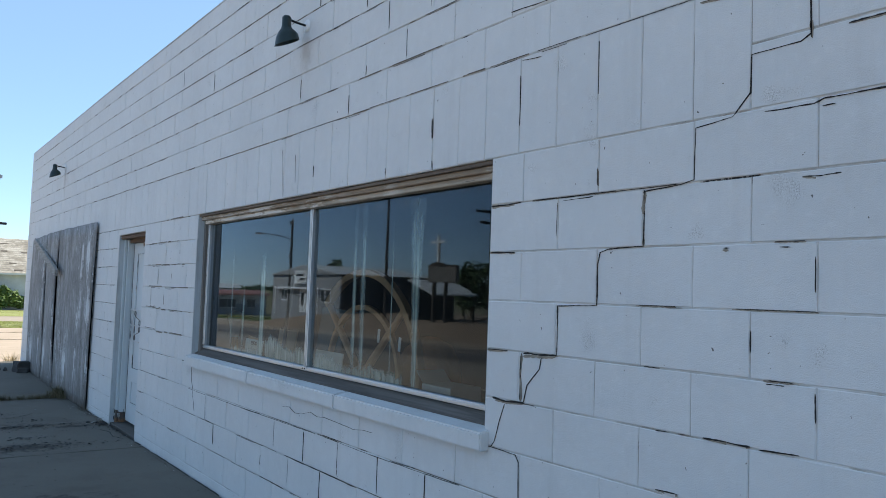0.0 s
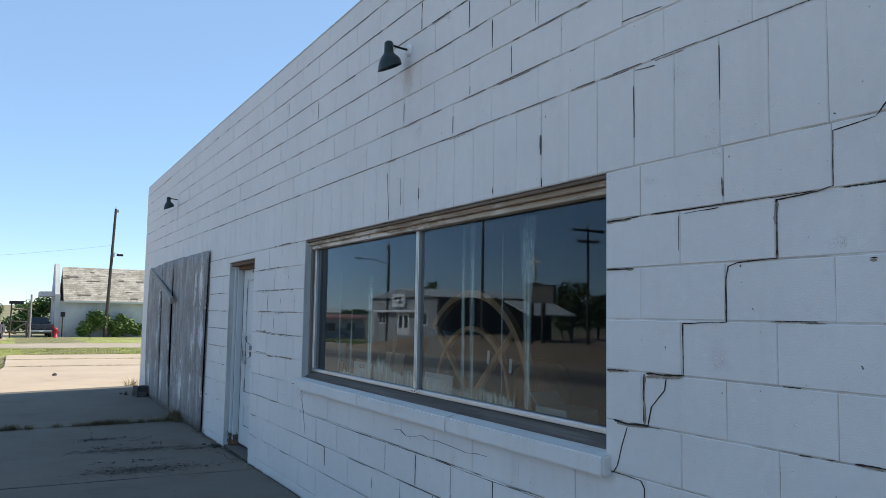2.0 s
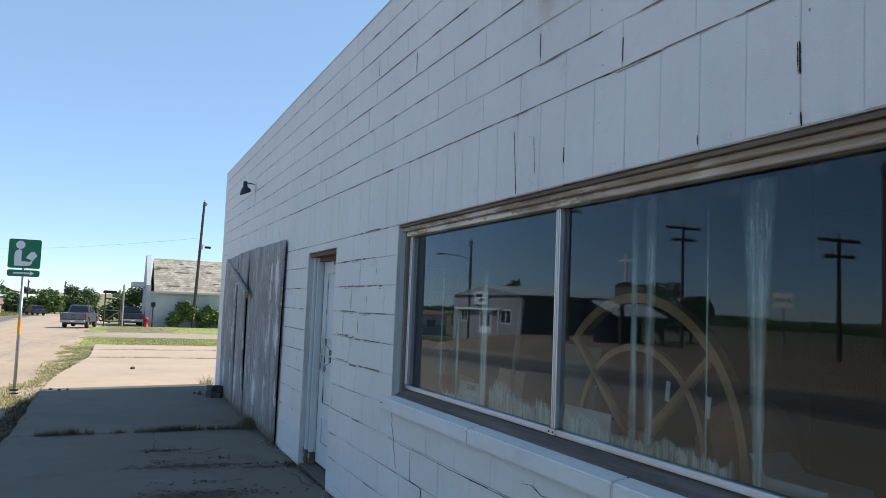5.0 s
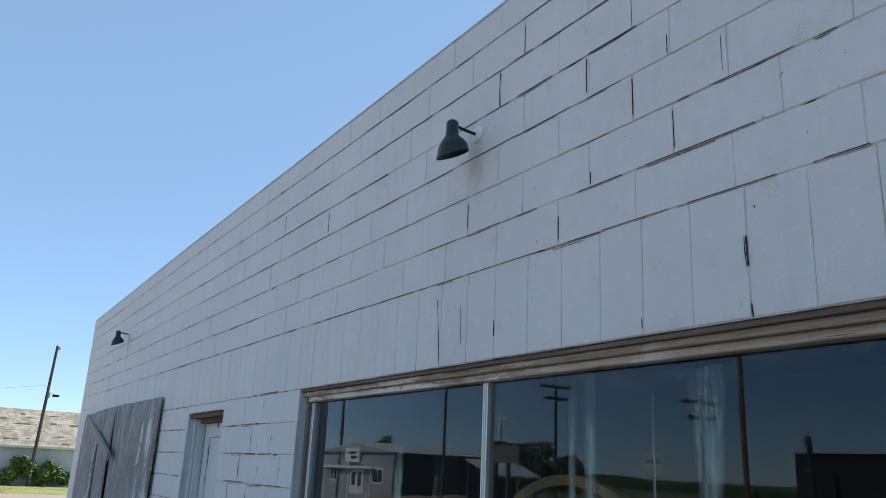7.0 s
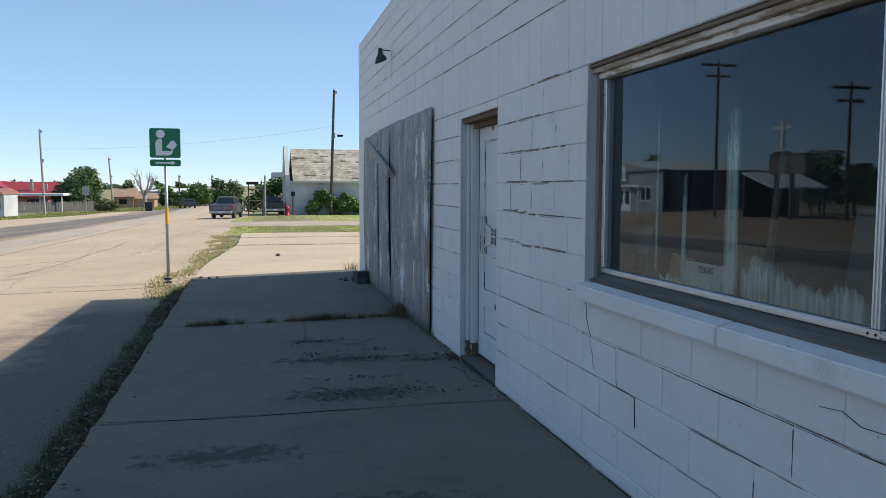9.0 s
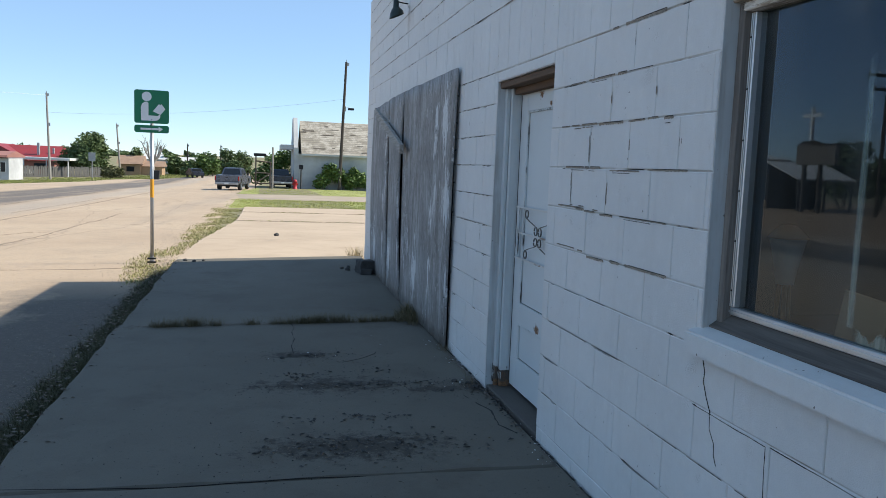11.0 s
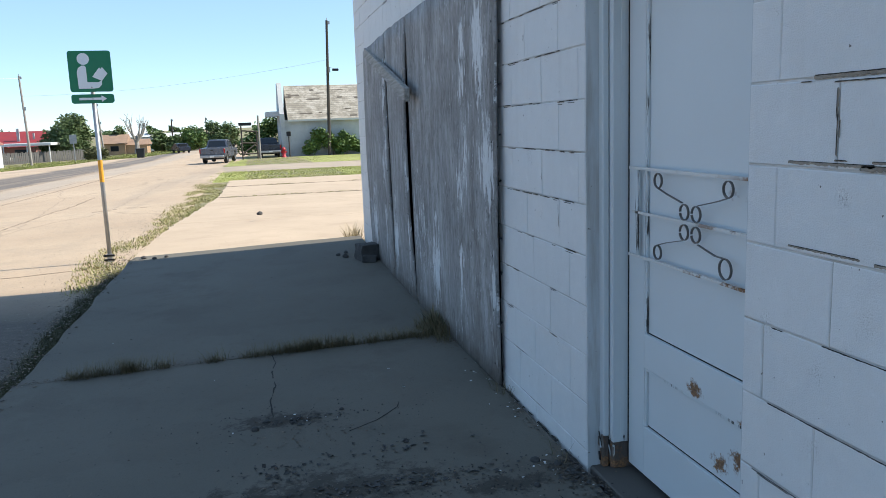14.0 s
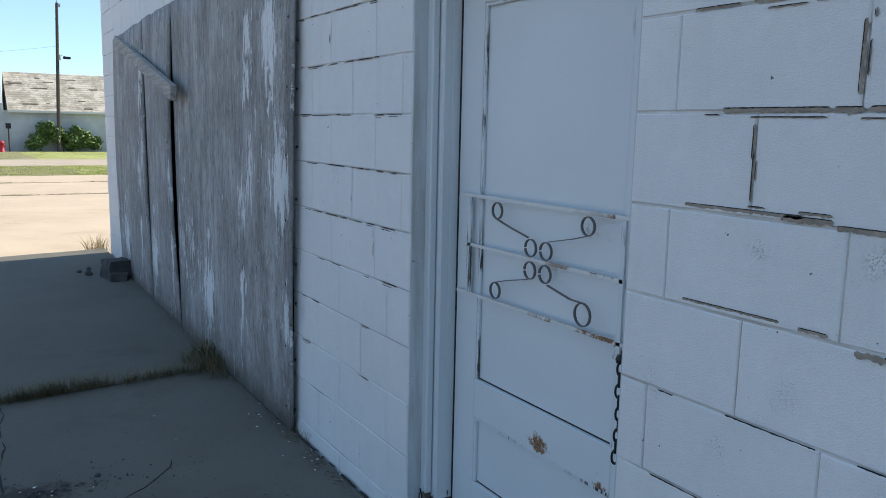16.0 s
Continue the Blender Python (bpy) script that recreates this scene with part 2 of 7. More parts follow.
def window_glass():
    """A dusty pane: clear with a mirror's sheen that grows at a slant."""
    n = Nodes("dusty_glass")
    t = n.t
    n.t.nodes.remove(n.b)
    p = n.where()
    clear = n.add("BsdfTransparent", None, Color=(0.60, 0.64, 0.62, 1.0))
    wave = n.bump(n.noise(p, 1.1, 1.0), 0.02, 0.02)
    gloss = n.add("BsdfGlossy", None, Color=(0.72, 0.86, 1.0, 1), Roughness=0.012, Normal=wave)
    dust = n.add("BsdfDiffuse", None, Color=(0.50, 0.52, 0.50, 1))
    fr = n.add("Fresnel", None, IOR=1.52)
    refl = n.math("MINIMUM", n.math("MULTIPLY", fr.outputs[0], 0.95), 1.0)
    m1 = n.add("MixShader")
    n.put(m1.inputs[0], refl)
    t.links.new(clear.outputs[0], m1.inputs[1])
    t.links.new(gloss.outputs[0], m1.inputs[2])
    m2 = n.add("MixShader")
    film = n.math("ADD", n.ramp(n.noise(n.scaled(p, (1.0, 7.0, 0.8)), 1.0, 4.0), 0.42, 0.80, 0.2, 1.0), n.ramp(n.noise(p, 26.0, 2.0), 0.72, 0.77, 0.0, 0.05))
    # haze of the slanting view painted in: film grows from near end to far
    film = n.math("MULTIPLY", film, n.ramp(n.add("SeparateXYZ", None, Vector=p).outputs[1], 0.3, 3.4, 0.010, 0.090))
    # dusty smears left under the head of the frame
    high = n.ramp(n.add("SeparateXYZ", None, Vector=p).outputs[2], 1.83, 1.95)
    film = n.math("ADD", film, n.math("MULTIPLY", high, n.ramp(n.noise(n.scaled(p, (1.0, 9.0, 14.0)), 1.0, 4.0, 0.65), 0.52, 0.72, 0.0, 0.22)))
    n.put(m2.inputs[0], film)
    t.links.new(m1.outputs[0], m2.inputs[1])
    t.links.new(dust.outputs[0], m2.inputs[2])
    t.links.new(m2.outputs[0], n.out.inputs[0])
    return n.m


def whitewash(name, cover):
    """Thin dried whitewash on glass, streaked downwards and worn through."""
    n = Nodes(name)
    t = n.t
    p = n.where()
    k = n.noise(n.scaled(p, (1.0, 36.0, 2.0)), 1.0, 4.0, 0.6)
    k2 = n.noise(p, 5.0, 3.0)
    a = n.math("MULTIPLY", n.ramp(k, 0.22, 0.62), n.ramp(k2, 0.25, 0.60, 0.45, 1.0))
    uv = n.add("SeparateXYZ", None, Vector=n.add("UVMap", {"uv_map": "wash"}).outputs[0])
    rag = n.math("MULTIPLY", n.math("SUBTRACT", n.noise(n.scaled(p, (1.0, 60.0, 9.0)), 1.0, 4.0, 0.7), 0.5), 0.9)
    side = n.math("ABSOLUTE", n.math("SUBTRACT", uv.outputs[0], 0.5))
    a = n.math("MULTIPLY", a, n.ramp(n.math("ADD", side, n.math("MULTIPLY", rag, 0.4)), 0.50, 0.18))
    a = n.math("MULTIPLY", a, n.ramp(n.math("ADD", uv.outputs[1], rag), 1.05, 0.70))
    tr = n.add("BsdfTransparent")
    m = n.add("MixShader")
    n.put(m.inputs[0], n.math("MULTIPLY", a, cover))
    n.done((0.64, 0.69, 0.62), 0.9)
    t.links.new(tr.outputs[0], m.inputs[1])
    t.links.new(n.b.outputs[0], m.inputs[2])
    t.links.new(m.outputs[0], n.out.inputs[0])
    return n.m


def leafy(name, a, b):
    n = Nodes(name)
    r = n.island()
    c = n.mix(r, a, b)
    c = n.mix(n.ramp(n.noise(n.local(), 0.6, 2.0), 0.35, 0.65, 0.0, 0.45), c, tuple(x * 0.6 for x in a))
    n.put(n.b.inputs["Transmission Weight"], 0.0)
    return n.done(c, 0.65)


def shingles():
    n = Nodes("weathered_shingles")
    p = n.local()
    rows = n.add("TexWave", {"bands_direction": "Z"}, Vector=p, Scale=1.6, Distortion=0.6).outputs[1]
    a, b = n.noise(p, 1.1, 5.0, 0.7), n.noise(p, 9.0, 3.0)
    c = n.mix(n.ramp(a, 0.42, 0.58), (0.27, 0.24, 0.19), (0.48, 0.44, 0.37))
    c = n.mix(n.ramp(b, 0.45, 0.7, 0.0, 0.6), c, (0.16, 0.14, 0.12))
    c = n.mix(n.ramp(rows, 0.0, 0.25, 0.45, 0.0), c, (0.10, 0.09, 0.08))
    return n.done(c, 0.95, 0.0, n.bump(b, 0.5, 0.03))


M_BLOCK, M_JOINT, M_SILL = block_paint(), joint_paint(), block_paint("white_sill_paint", 0.8)
M_TANMORTAR = plain("bare_mortar", (0.29, 0.25, 0.20), 0.95, big=20.0, fine=160.0, var=0.35, bump=0.6)


def flaking_bead():
    """White bead whose paint has split open in long dark flakes."""
    n = Nodes("flaking_bead")
    p = n.local()
    k = n.noise(n.scaled(p, (60.0, 60.0, 5.0)), 1.0, 4.0, 0.7)
    z = n.noise(p, 3.0, 2.0)
    c = n.mix(n.math("MULTIPLY", n.ramp(k, 0.50, 0.56), n.ramp(z, 0.40, 0.52)), (0.56, 0.60, 0.61), (0.04, 0.038, 0.034))
    return n.done(c, 0.6)


M_BEAD = flaking_bead()
M_CRACK = plain("crack_dark", (0.022, 0.020, 0.018), 0.95)


def grimy_paint():
    """Grey-white paint with brown grime runs and chips."""
    n = Nodes("grey_white_paint")
    p = n.where()
    a, b = n.noise(n.scaled(p, (16.0, 9.0, 1.6)), 1.0, 5.0, 0.65), n.noise(p, 24.0, 4.0, 0.7)
    c = n.mix(n.ramp(n.noise(p, 3.0), 0.3, 0.7), (0.43, 0.46, 0.47), (0.52, 0.55, 0.56))
    c = n.mix(n.ramp(a, 0.52, 0.72, 0.0, 0.6), c, (0.26, 0.215, 0.17))
    c = n.mix(n.ramp(b, 0.66, 0.70), c, (0.12, 0.10, 0.085))
    return n.done(c, 0.65, 0.0, n.bump(b, 0.3, 0.003))


M_REVEAL = grimy_paint()
# walk concrete coloured dark for the building's shade, unlike the sunlit slab's
M_WALK = concrete("shaded_grey_concrete", (0.108, 0.100, 0.081), (0.145, 0.134, 0.110), (0.060, 0.048, 0.035), False, [((-1.05, 6.62, 0), 0.28), ((-1.0, 5.45, 0), 0.30), ((-1.2, 7.45, 0), 0.14), ((-0.35, 6.45, 0), 0.12), ((-1.9, 4.3, 0), 0.25), ((-1.3, 3.4, 0), 0.3)])
M_THRESH = concrete("dark_threshold_concrete", (0.075, 0.068, 0.06), (0.11, 0.10, 0.09), (0.05, 0.043, 0.036), False)
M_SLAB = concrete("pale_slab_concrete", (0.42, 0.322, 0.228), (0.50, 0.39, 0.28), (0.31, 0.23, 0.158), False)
M_ROAD, M_SOIL = road_surface(), prairie()
M_REDDIRT = plain("red_brown_dirt", (0.34, 0.235, 0.155), 0.95, big=0.15, fine=9.0, var=0.3, bump=0.4, local=False)
M_DIRT = plain("pale_dirt", (0.36, 0.29, 0.22), 0.95, big=0.4, fine=18.0, var=0.2, bump=0.4, local=False)


def plywood_face():
    """Silvered plywood: short torn grain, knots, dark checks, and torn flakes of pale face ply and paint."""
    n = Nodes("weathered_plywood")
    p = n.local()
    warp = n.add("VectorMath", {"operation": "ADD"}, i0=p, i1=n.scaled(n.add("TexNoise", None, Vector=n.scaled(p, (1.0, 3.0, 1.1)), Scale=1.0, Detail=2.0).outputs[1], (0.0, 0.07, 0.0))).outputs[0]
    g = n.noise(n.scaled(warp, (30.0, 55.0, 13.0)), 1.0, 7.0, 0.8)
    g2 = n.noise(n.scaled(warp, (9.0, 8.0, 1.7)), 1.0, 5.0, 0.65)
    c = n.mix(n.ramp(g2, 0.36, 0.64), (0.22, 0.213, 0.205), (0.38, 0.372, 0.365))
    blot = n.noise(n.scaled(p, (2.0, 5.0, 2.2)), 1.0, 6.0, 0.7)
    c = n.mix(n.ramp(blot, 0.46, 0.64, 0.0, 0.65), c, (0.17, 0.155, 0.14))
    c = n.mix(n.ramp(g, 0.52, 0.66, 0.0, 0.5), c, (0.46, 0.455, 0.45))
    c = n.mix(n.ramp(g, 0.47, 0.37, 0.0, 0.68), c, (0.065, 0.058, 0.052))
    flake = n.noise(n.scaled(warp, (4.0, 24.0, 5.5)), 1.0, 7.0, 0.78)
    spread = n.noise(n.scaled(p, (1.0, 1.6, 1.1)), 1.0, 2.0)
    flaky = n.math("ADD", flake, n.math("MULTIPLY", n.math("SUBTRACT", spread, 0.5), 0.45))
    for at, ry, rz in (((-0.38, 1.12), 0.12, 0.22), ((-0.98, 1.18), 0.10, 0.22), ((-0.36, 0.55), 0.06, 0.16), ((-1.05, 0.58), 0.07, 0.15), ((0.32, 0.45), 0.10, 0.30), ((-0.85, 1.85), 0.08, 0.2), ((-0.5, 1.75), 0.07, 0.25), ((-0.55, 1.2), 0.06, 0.15)):      # the places where the face ply has torn most
        d = n.add("VectorMath", {"operation": "DISTANCE"}, i0=n.scaled(p, (0.0, 1.0 / ry, 1.0 / rz)), i1=(0.0, at[0] / ry, at[1] / rz))
        flaky = n.math("ADD", flaky, n.ramp(d.outputs["Value"], 1.7, 0.2, 0.0, 0.20))
    pale = n.ramp(flaky, 0.61, 0.635)
    curl = n.math("MULTIPLY", n.ramp(flaky, 0.585, 0.615), n.ramp(flaky, 0.645, 0.615))      # dark curled rims
    c = n.mix(n.math("MULTIPLY", curl, n.ramp(blot, 0.5, 0.6, 0.0, 0.8)), c, (0.06, 0.055, 0.05))
    c = n.mix(n.math("MULTIPLY", pale, n.ramp(g, 0.3, 0.5, 0.55, 1.0)), c, (0.64, 0.645, 0.64))
    rim = n.noise(n.scaled(warp, (4.0, 60.0, 9.0)), 1.0, 3.0, 0.6)
    c = n.mix(n.ramp(rim, 0.70, 0.74, 0.0, 0.9), c, (0.030, 0.027, 0.025))
    s = n.add("SeparateXYZ", None, Vector=p)
    foot_k = n.math("ADD", s.outputs[2], n.math("MULTIPLY", n.noise(p, 3.0, 4.0), -0.5))
    c = n.mix(n.ramp(foot_k, 0.12, -0.20, 0.0, 0.55), c, (0.12, 0.10, 0.08))      # darker and browner towards the foot
    return n.done(c, 0.9, 0.0, n.bump(n.math("ADD", g, n.math("MULTIPLY", pale, 0.5)), 0.7, 0.004))


M_PLY = plywood_face()
M_PALEHEAD = weathered_wood("flaking_pale_wood", (0.52, 0.45, 0.36), (0.26, 0.20, 0.14), (30.0, 2.2, 60.0), (0.70, 0.67, 0.61), 0.46)
M_TANWOOD = weathered_wood("bare_tan_wood", (0.42, 0.33, 0.24), (0.16, 0.115, 0.075), (30.0, 2.2, 60.0), (0.56, 0.52, 0.46), 0.48)
M_HEADWOOD = weathered_wood("brown_drip_board", (0.21, 0.165, 0.125), (0.075, 0.055, 0.042), (30.0, 2.0, 60.0))
M_GREYWOOD = weathered_wood("grey_bare_wood", (0.25, 0.225, 0.20), (0.09, 0.08, 0.07), (30.0, 30.0, 1.5))
M_SILLWOOD = weathered_wood("grey_sill_wood", (0.15, 0.135, 0.12), (0.05, 0.044, 0.038), (30.0, 1.2, 30.0))
M_ALU = plain("dull_aluminium", (0.62, 0.63, 0.63), 0.42, 0.75, 4.0, 150.0, 0.10, 0.05)
M_DOOR = rusty_paint("white_door_enamel", (0.60, 0.635, 0.645), 0.66, [((0.15, 5.94, 0.432), 0.048), ((0.15, 5.66, 0.40), 0.03), ((0.15, 5.68, 0.27), 0.07), ((0.15, 5.8, 0.22), 0.05), ((0.15, 5.62, 0.80), 0.04), ((0.15, 5.70, 1.86), 0.07), ((0.15, 6.05, 1.86), 0.04), ((0.15, 5.88, 1.80), 0.025)])
M_JAMB = rusty_paint("white_jamb_enamel", (0.56, 0.60, 0.61), 0.64)
M_IRON = rusty_paint("white_iron_paint", (0.60, 0.60, 0.58), 0.50)
M_SCROLL = rusty_paint("dark_scroll_paint", (0.12, 0.112, 0.105), 0.66)
M_RUST = rusty_paint("rotted_rusty_foot", (0.09, 0.07, 0.058), 0.52)
M_BROWNWOOD = weathered_wood("brown_lintel_wood", (0.19, 0.12, 0.075), (0.07, 0.045, 0.032), (30.0, 1.5, 30.0))
M_CHAIN = plain("black_iron", (0.025, 0.025, 0.028), 0.5, 0.6)
M_GLASS = window_glass()
M_WASH3 = whitewash("thick_whitewash", 1.5)
M_WASH, M_WASH2 = whitewash("whitewash_streak", 0.75), whitewash("whitewash_band", 1.0)
M_GREENLAMP = plain("dark_green_enamel", (0.006, 0.018, 0.016), 0.35, 0.0, 8.0, 60.0, 0.3, 0.05)
M_WHITEMETAL = plain("white_enamel", (0.72, 0.73, 0.73), 0.45)
M_SIGN = plain("green_sign_sheet", (0.0, 0.165, 0.075), 0.45, 0.0, 3.0, 60.0, 0.06, 0.02)
M_SIGNWHITE = plain("white_sign_sheet", (0.72, 0.75, 0.76), 0.5, var=0.05)
M_GALV = plain("galvanised_steel", (0.36, 0.37, 0.38), 0.45, 0.8, 5.0, 80.0, 0.15, 0.05)
M_ORANGE = plain("orange_reflective_band", (0.78, 0.36, 0.03), 0.45)
M_POLE = weathered_wood("creosoted_pole", (0.085, 0.068, 0.057), (0.035, 0.030, 0.026), (20.0, 20.0, 0.5))
M_POLEPALE = weathered_wood("pale_pole", (0.40, 0.37, 0.33), (0.22, 0.20, 0.18), (20.0, 20.0, 0.5))
M_ROCK = plain("grey_broken_concrete", (0.06, 0.058, 0.056), 0.95, big=9.0, fine=60.0, var=0.35, bump=0.8)
# gloom of the room put into these very dark wall and floor colours
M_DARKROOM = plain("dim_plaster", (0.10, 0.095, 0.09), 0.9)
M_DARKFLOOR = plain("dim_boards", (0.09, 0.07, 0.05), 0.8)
M_WHEEL = plain("old_varnished_wood", (0.42, 0.25, 0.13), 0.6, big=3.0, fine=50.0, var=0.3)
M_CLOTH = plain("pale_blue_cloth", (0.58, 0.68, 0.70), 0.95)
M_DIMPANEL = plain("faded_blue_board", (0.10, 0.125, 0.13), 0.9)
M_CARD = plain("tan_card", (0.50, 0.34, 0.21), 0.9)
M_PLATE = plain("white_plate", (0.60, 0.63, 0.60), 0.5, var=0.08)
M_GRASS = leafy("grass_blades", (0.25, 0.255, 0.075), (0.47, 0.40, 0.20))
M_WEED = leafy("weed_blades", (0.075, 0.075, 0.03), (0.25, 0.19, 0.11))
M_LITTER = leafy("leaf_litter", (0.05, 0.038, 0.028), (0.20, 0.155, 0.11))
M_LEAF = leafy("leaves", (0.05, 0.095, 0.026), (0.125, 0.17, 0.058))
M_LEAF2 = leafy("bright_leaves", (0.06, 0.12, 0.02), (0.14, 0.21, 0.05))
M_BARK = weathered_wood("bark", (0.20, 0.16, 0.12), (0.08, 0.06, 0.045), (12.0, 12.0, 2.0))
M_STUCCO = plain("grey_white_stucco", (0.50, 0.50, 0.49), 0.92, big=0.5, fine=9.0, var=0.22, bump=0.3)
M_SHINGLE = shingles()
M_REDWALL = plain("dark_red_siding", (0.22, 0.06, 0.055), 0.8)
M_BARE = plain("bare_lath", (0.13, 0.11, 0.09), 0.95)
M_REDROOF = plain("red_metal_roof", (0.27, 0.03, 0.032), 0.5, 0.0, 0.8, 20.0, 0.15)
M_PALERED = plain("faded_red_roof", (0.33, 0.15, 0.12), 0.7, 0.0, 0.8, 20.0, 0.15)
M_BLUEGREY = plain("grey_blue_siding", (0.235, 0.26, 0.285), 0.8, big=0.8, fine=14.0)
M_PALESIDING = plain("pale_siding", (0.52, 0.53, 0.53), 0.8, big=0.8, fine=14.0)
M_TANBRICK = plain("tan_siding", (0.46, 0.31, 0.19), 0.85, big=0.8, fine=14.0)
M_BROWNROOF = plain("brown_shingles", (0.30, 0.20, 0.14), 0.95, big=1.0, fine=14.0)
M_FENCE = plain("grey_fence_boards", (0.15, 0.145, 0.135), 0.9, big=1.0, fine=14.0, var=0.3)
M_DARKPANE = plain("dark_window", (0.02, 0.024, 0.03), 0.12, var=0.1, bump=0.0)
M_SILVER = plain("silver_car_paint", (0.13, 0.14, 0.165), 0.28, 0.4, var=0.06, bump=0.0)
M_DARKCAR = plain("dark_car_paint", (0.03, 0.035, 0.05), 0.3, 0.2, var=0.1, bump=0.0)
M_WHITECAR = plain("white_car_paint", (0.65, 0.65, 0.65), 0.3, var=0.06, bump=0.0)
M_TYRE = plain("tyre_rubber", (0.02, 0.02, 0.02), 0.85)
M_REDLAMP = plain("red_lens", (0.35, 0.01, 0.01), 0.25)
M_HYDRANT = plain("red_iron_paint", (0.45, 0.02, 0.03), 0.5)
M_BLACKPLASTIC = plain("dark_plastic", (0.015, 0.016, 0.016), 0.5)
M_HALLSIDING = plain("weathered_hall_siding", (0.33, 0.335, 0.34), 0.8, big=0.8, fine=14.0)
M_CROSSWHITE = plain("bright_white_enamel", (0.86, 0.86, 0.85), 0.4, var=0.04)
M_WHITEROOF = plain("white_roof_sheet", (0.60, 0.60, 0.58), 0.6, big=0.6, fine=10.0, var=0.1)
# near-black for the shade inside openings; the store's wall has it too
M_NEARBLACK = plain("dark_opening", (0.03, 0.03, 0.032), 0.9)

# ---- mesh helpers ----


def mesh(name, verts, faces, material=None, smooth=False):
    me = bpy.data.meshes.new(name)
    me.from_pydata([tuple(v) for v in verts], [], faces)
    if material:
        me.materials.append(material)
    if smooth:
        me.polygons.foreach_set("use_smooth", [True] * len(me.polygons))
    me.update()
    return me


def from_bm(name, bm, material, smooth=False):
    bmesh.ops.recalc_face_normals(bm, faces=bm.faces)
    me = bpy.data.meshes.new(name)
    bm.to_mesh(me)
    bm.free()
    me.materials.append(material)
    if smooth:
        me.polygons.foreach_set("use_smooth", [True] * len(me.polygons))
    return me


def part(name, bm, material, parent, label="", smooth=False):
    """Links a bmesh, or a ready mesh, as one object under a thing or a part."""
    me = bm if isinstance(bm, bpy.types.Mesh) else from_bm(name, bm, material, smooth)
    ob = new(name, me)
    ob.parent = parent
    if label:
        ob["label"] = label
    return ob


def thing(name, at, label, category, group="", kind="", turn=0.0):
    ob = new(name)
    ob.empty_display_size = 0.1
    ob.matrix_basis = pose(*at, 0, 0, turn)
    return tagged(ob, label, category, group, kind)


def structure(name, me, label, category=""):
    return tagged(new(name, me), label, category or name.rstrip("_0123456789"), kind="structure")


def box(bm, x0, x1, y0, y1, z0, z1, bevel=0.0, m=None):
    """A box between these limits, with bevelled edges, turned by m."""
    made = bmesh.ops.create_cube(bm, size=1.0, matrix=Matrix.Translation(((x0 + x1) / 2, (y0 + y1) / 2, (z0 + z1) / 2)) @ Matrix.Diagonal((abs(x1 - x0), abs(y1 - y0), abs(z1 - z0), 1)))
    vs = made["verts"]
    if bevel > 0:
        es = list({e for v in vs for e in v.link_edges})
        got = bmesh.ops.bevel(bm, geom=es, offset=bevel, segments=1, affect="EDGES")
        vs = got["verts"]
    if m is not None:
        bmesh.ops.transform(bm, matrix=m, verts=list({v for v in vs}))
    return vs


def boxed(*a, **k):
    bm = bmesh.new()
    box(bm, *a, **k)
    return bm


def tube(bm, pts, radii, sides=8, caps=True):
    """A tapered tube through points."""
    pts = [Vector(p) for p in pts]
    if not hasattr(radii, "__len__"):
        radii = [radii] * len(pts)
    rings = []
    side = None
    for i, p in enumerate(pts):
        d = (pts[min(i + 1, len(pts) - 1)] - pts[max(i - 1, 0)]).normalized()
        if side is None:
            side = d.orthogonal().normalized()
        side = (side - d * side.dot(d)).normalized()
        up = d.cross(side)
        rings.append([bm.verts.new(p + radii[i] * (math.cos(a) * side + math.sin(a) * up)) for a in (2 * math.pi * k / sides for k in range(sides))])
    for a, b in zip(rings, rings[1:]):
        for k in range(sides):
            bm.faces.new((a[k], a[(k + 1) % sides], b[(k + 1) % sides], b[k]))
    if caps:
        bm.faces.new(rings[0][::-1])
        bm.faces.new(rings[-1])


def tubed(pts, radii, sides=8):
    bm = bmesh.new()
    tube(bm, pts, radii, sides)
    return bm


def lathe(bm, profile, sides=24, m=None):
    """A turned shape from (radius, height) pairs about z."""
    m = m or Matrix()
    rings = [[bm.verts.new(m @ Vector((r * math.cos(a), r * math.sin(a), z))) for a in (2 * math.pi * k / sides for k in range(sides))] for r, z in profile]
    for a, b in zip(rings, rings[1:]):
        for k in range(sides):
            bm.faces.new((a[k], a[(k + 1) % sides], b[(k + 1) % sides], b[k]))


def prism(bm, outline, depth, m=None):
    """A flat outline (u, v) made thick along w, placed by m."""
    m = m or Matrix()
    lo = [bm.verts.new(m @ Vector((u, v, 0.0))) for u, v in outline]
    hi = [bm.verts.new(m @ Vector((u, v, depth))) for u, v in outline]
    bm.faces.new(lo[::-1])
    bm.faces.new(hi)
    n = len(lo)
    for i in range(n):
        bm.faces.new((lo[i], lo[(i + 1) % n], hi[(i + 1) % n], hi[i]))


def wedge(x0, x1, y0, y1, z0, z1, along="x"):
    """A gable roof body with its ridge along x or y."""
    bm = bmesh.new()
    if along == "x":
        prism(bm, [(y0, z0), (y1, z0), ((y0 + y1) / 2, z1)], x1 - x0, Matrix(((0, 0, 1, x0), (1, 0, 0, 0), (0, 1, 0, 0), (0, 0, 0, 1))))
    else:
        prism(bm, [(x0, z0), (x1, z0), ((x0 + x1) / 2, z1)], y1 - y0, Matrix(((1, 0, 0, 0), (0, 0, 1, y0), (0, 1, 0, 0), (0, 0, 0, 1))))
    return bm


def ground_z(x, y):
    """The lie of the land: down along the street and away from the building, with a low rise far off."""
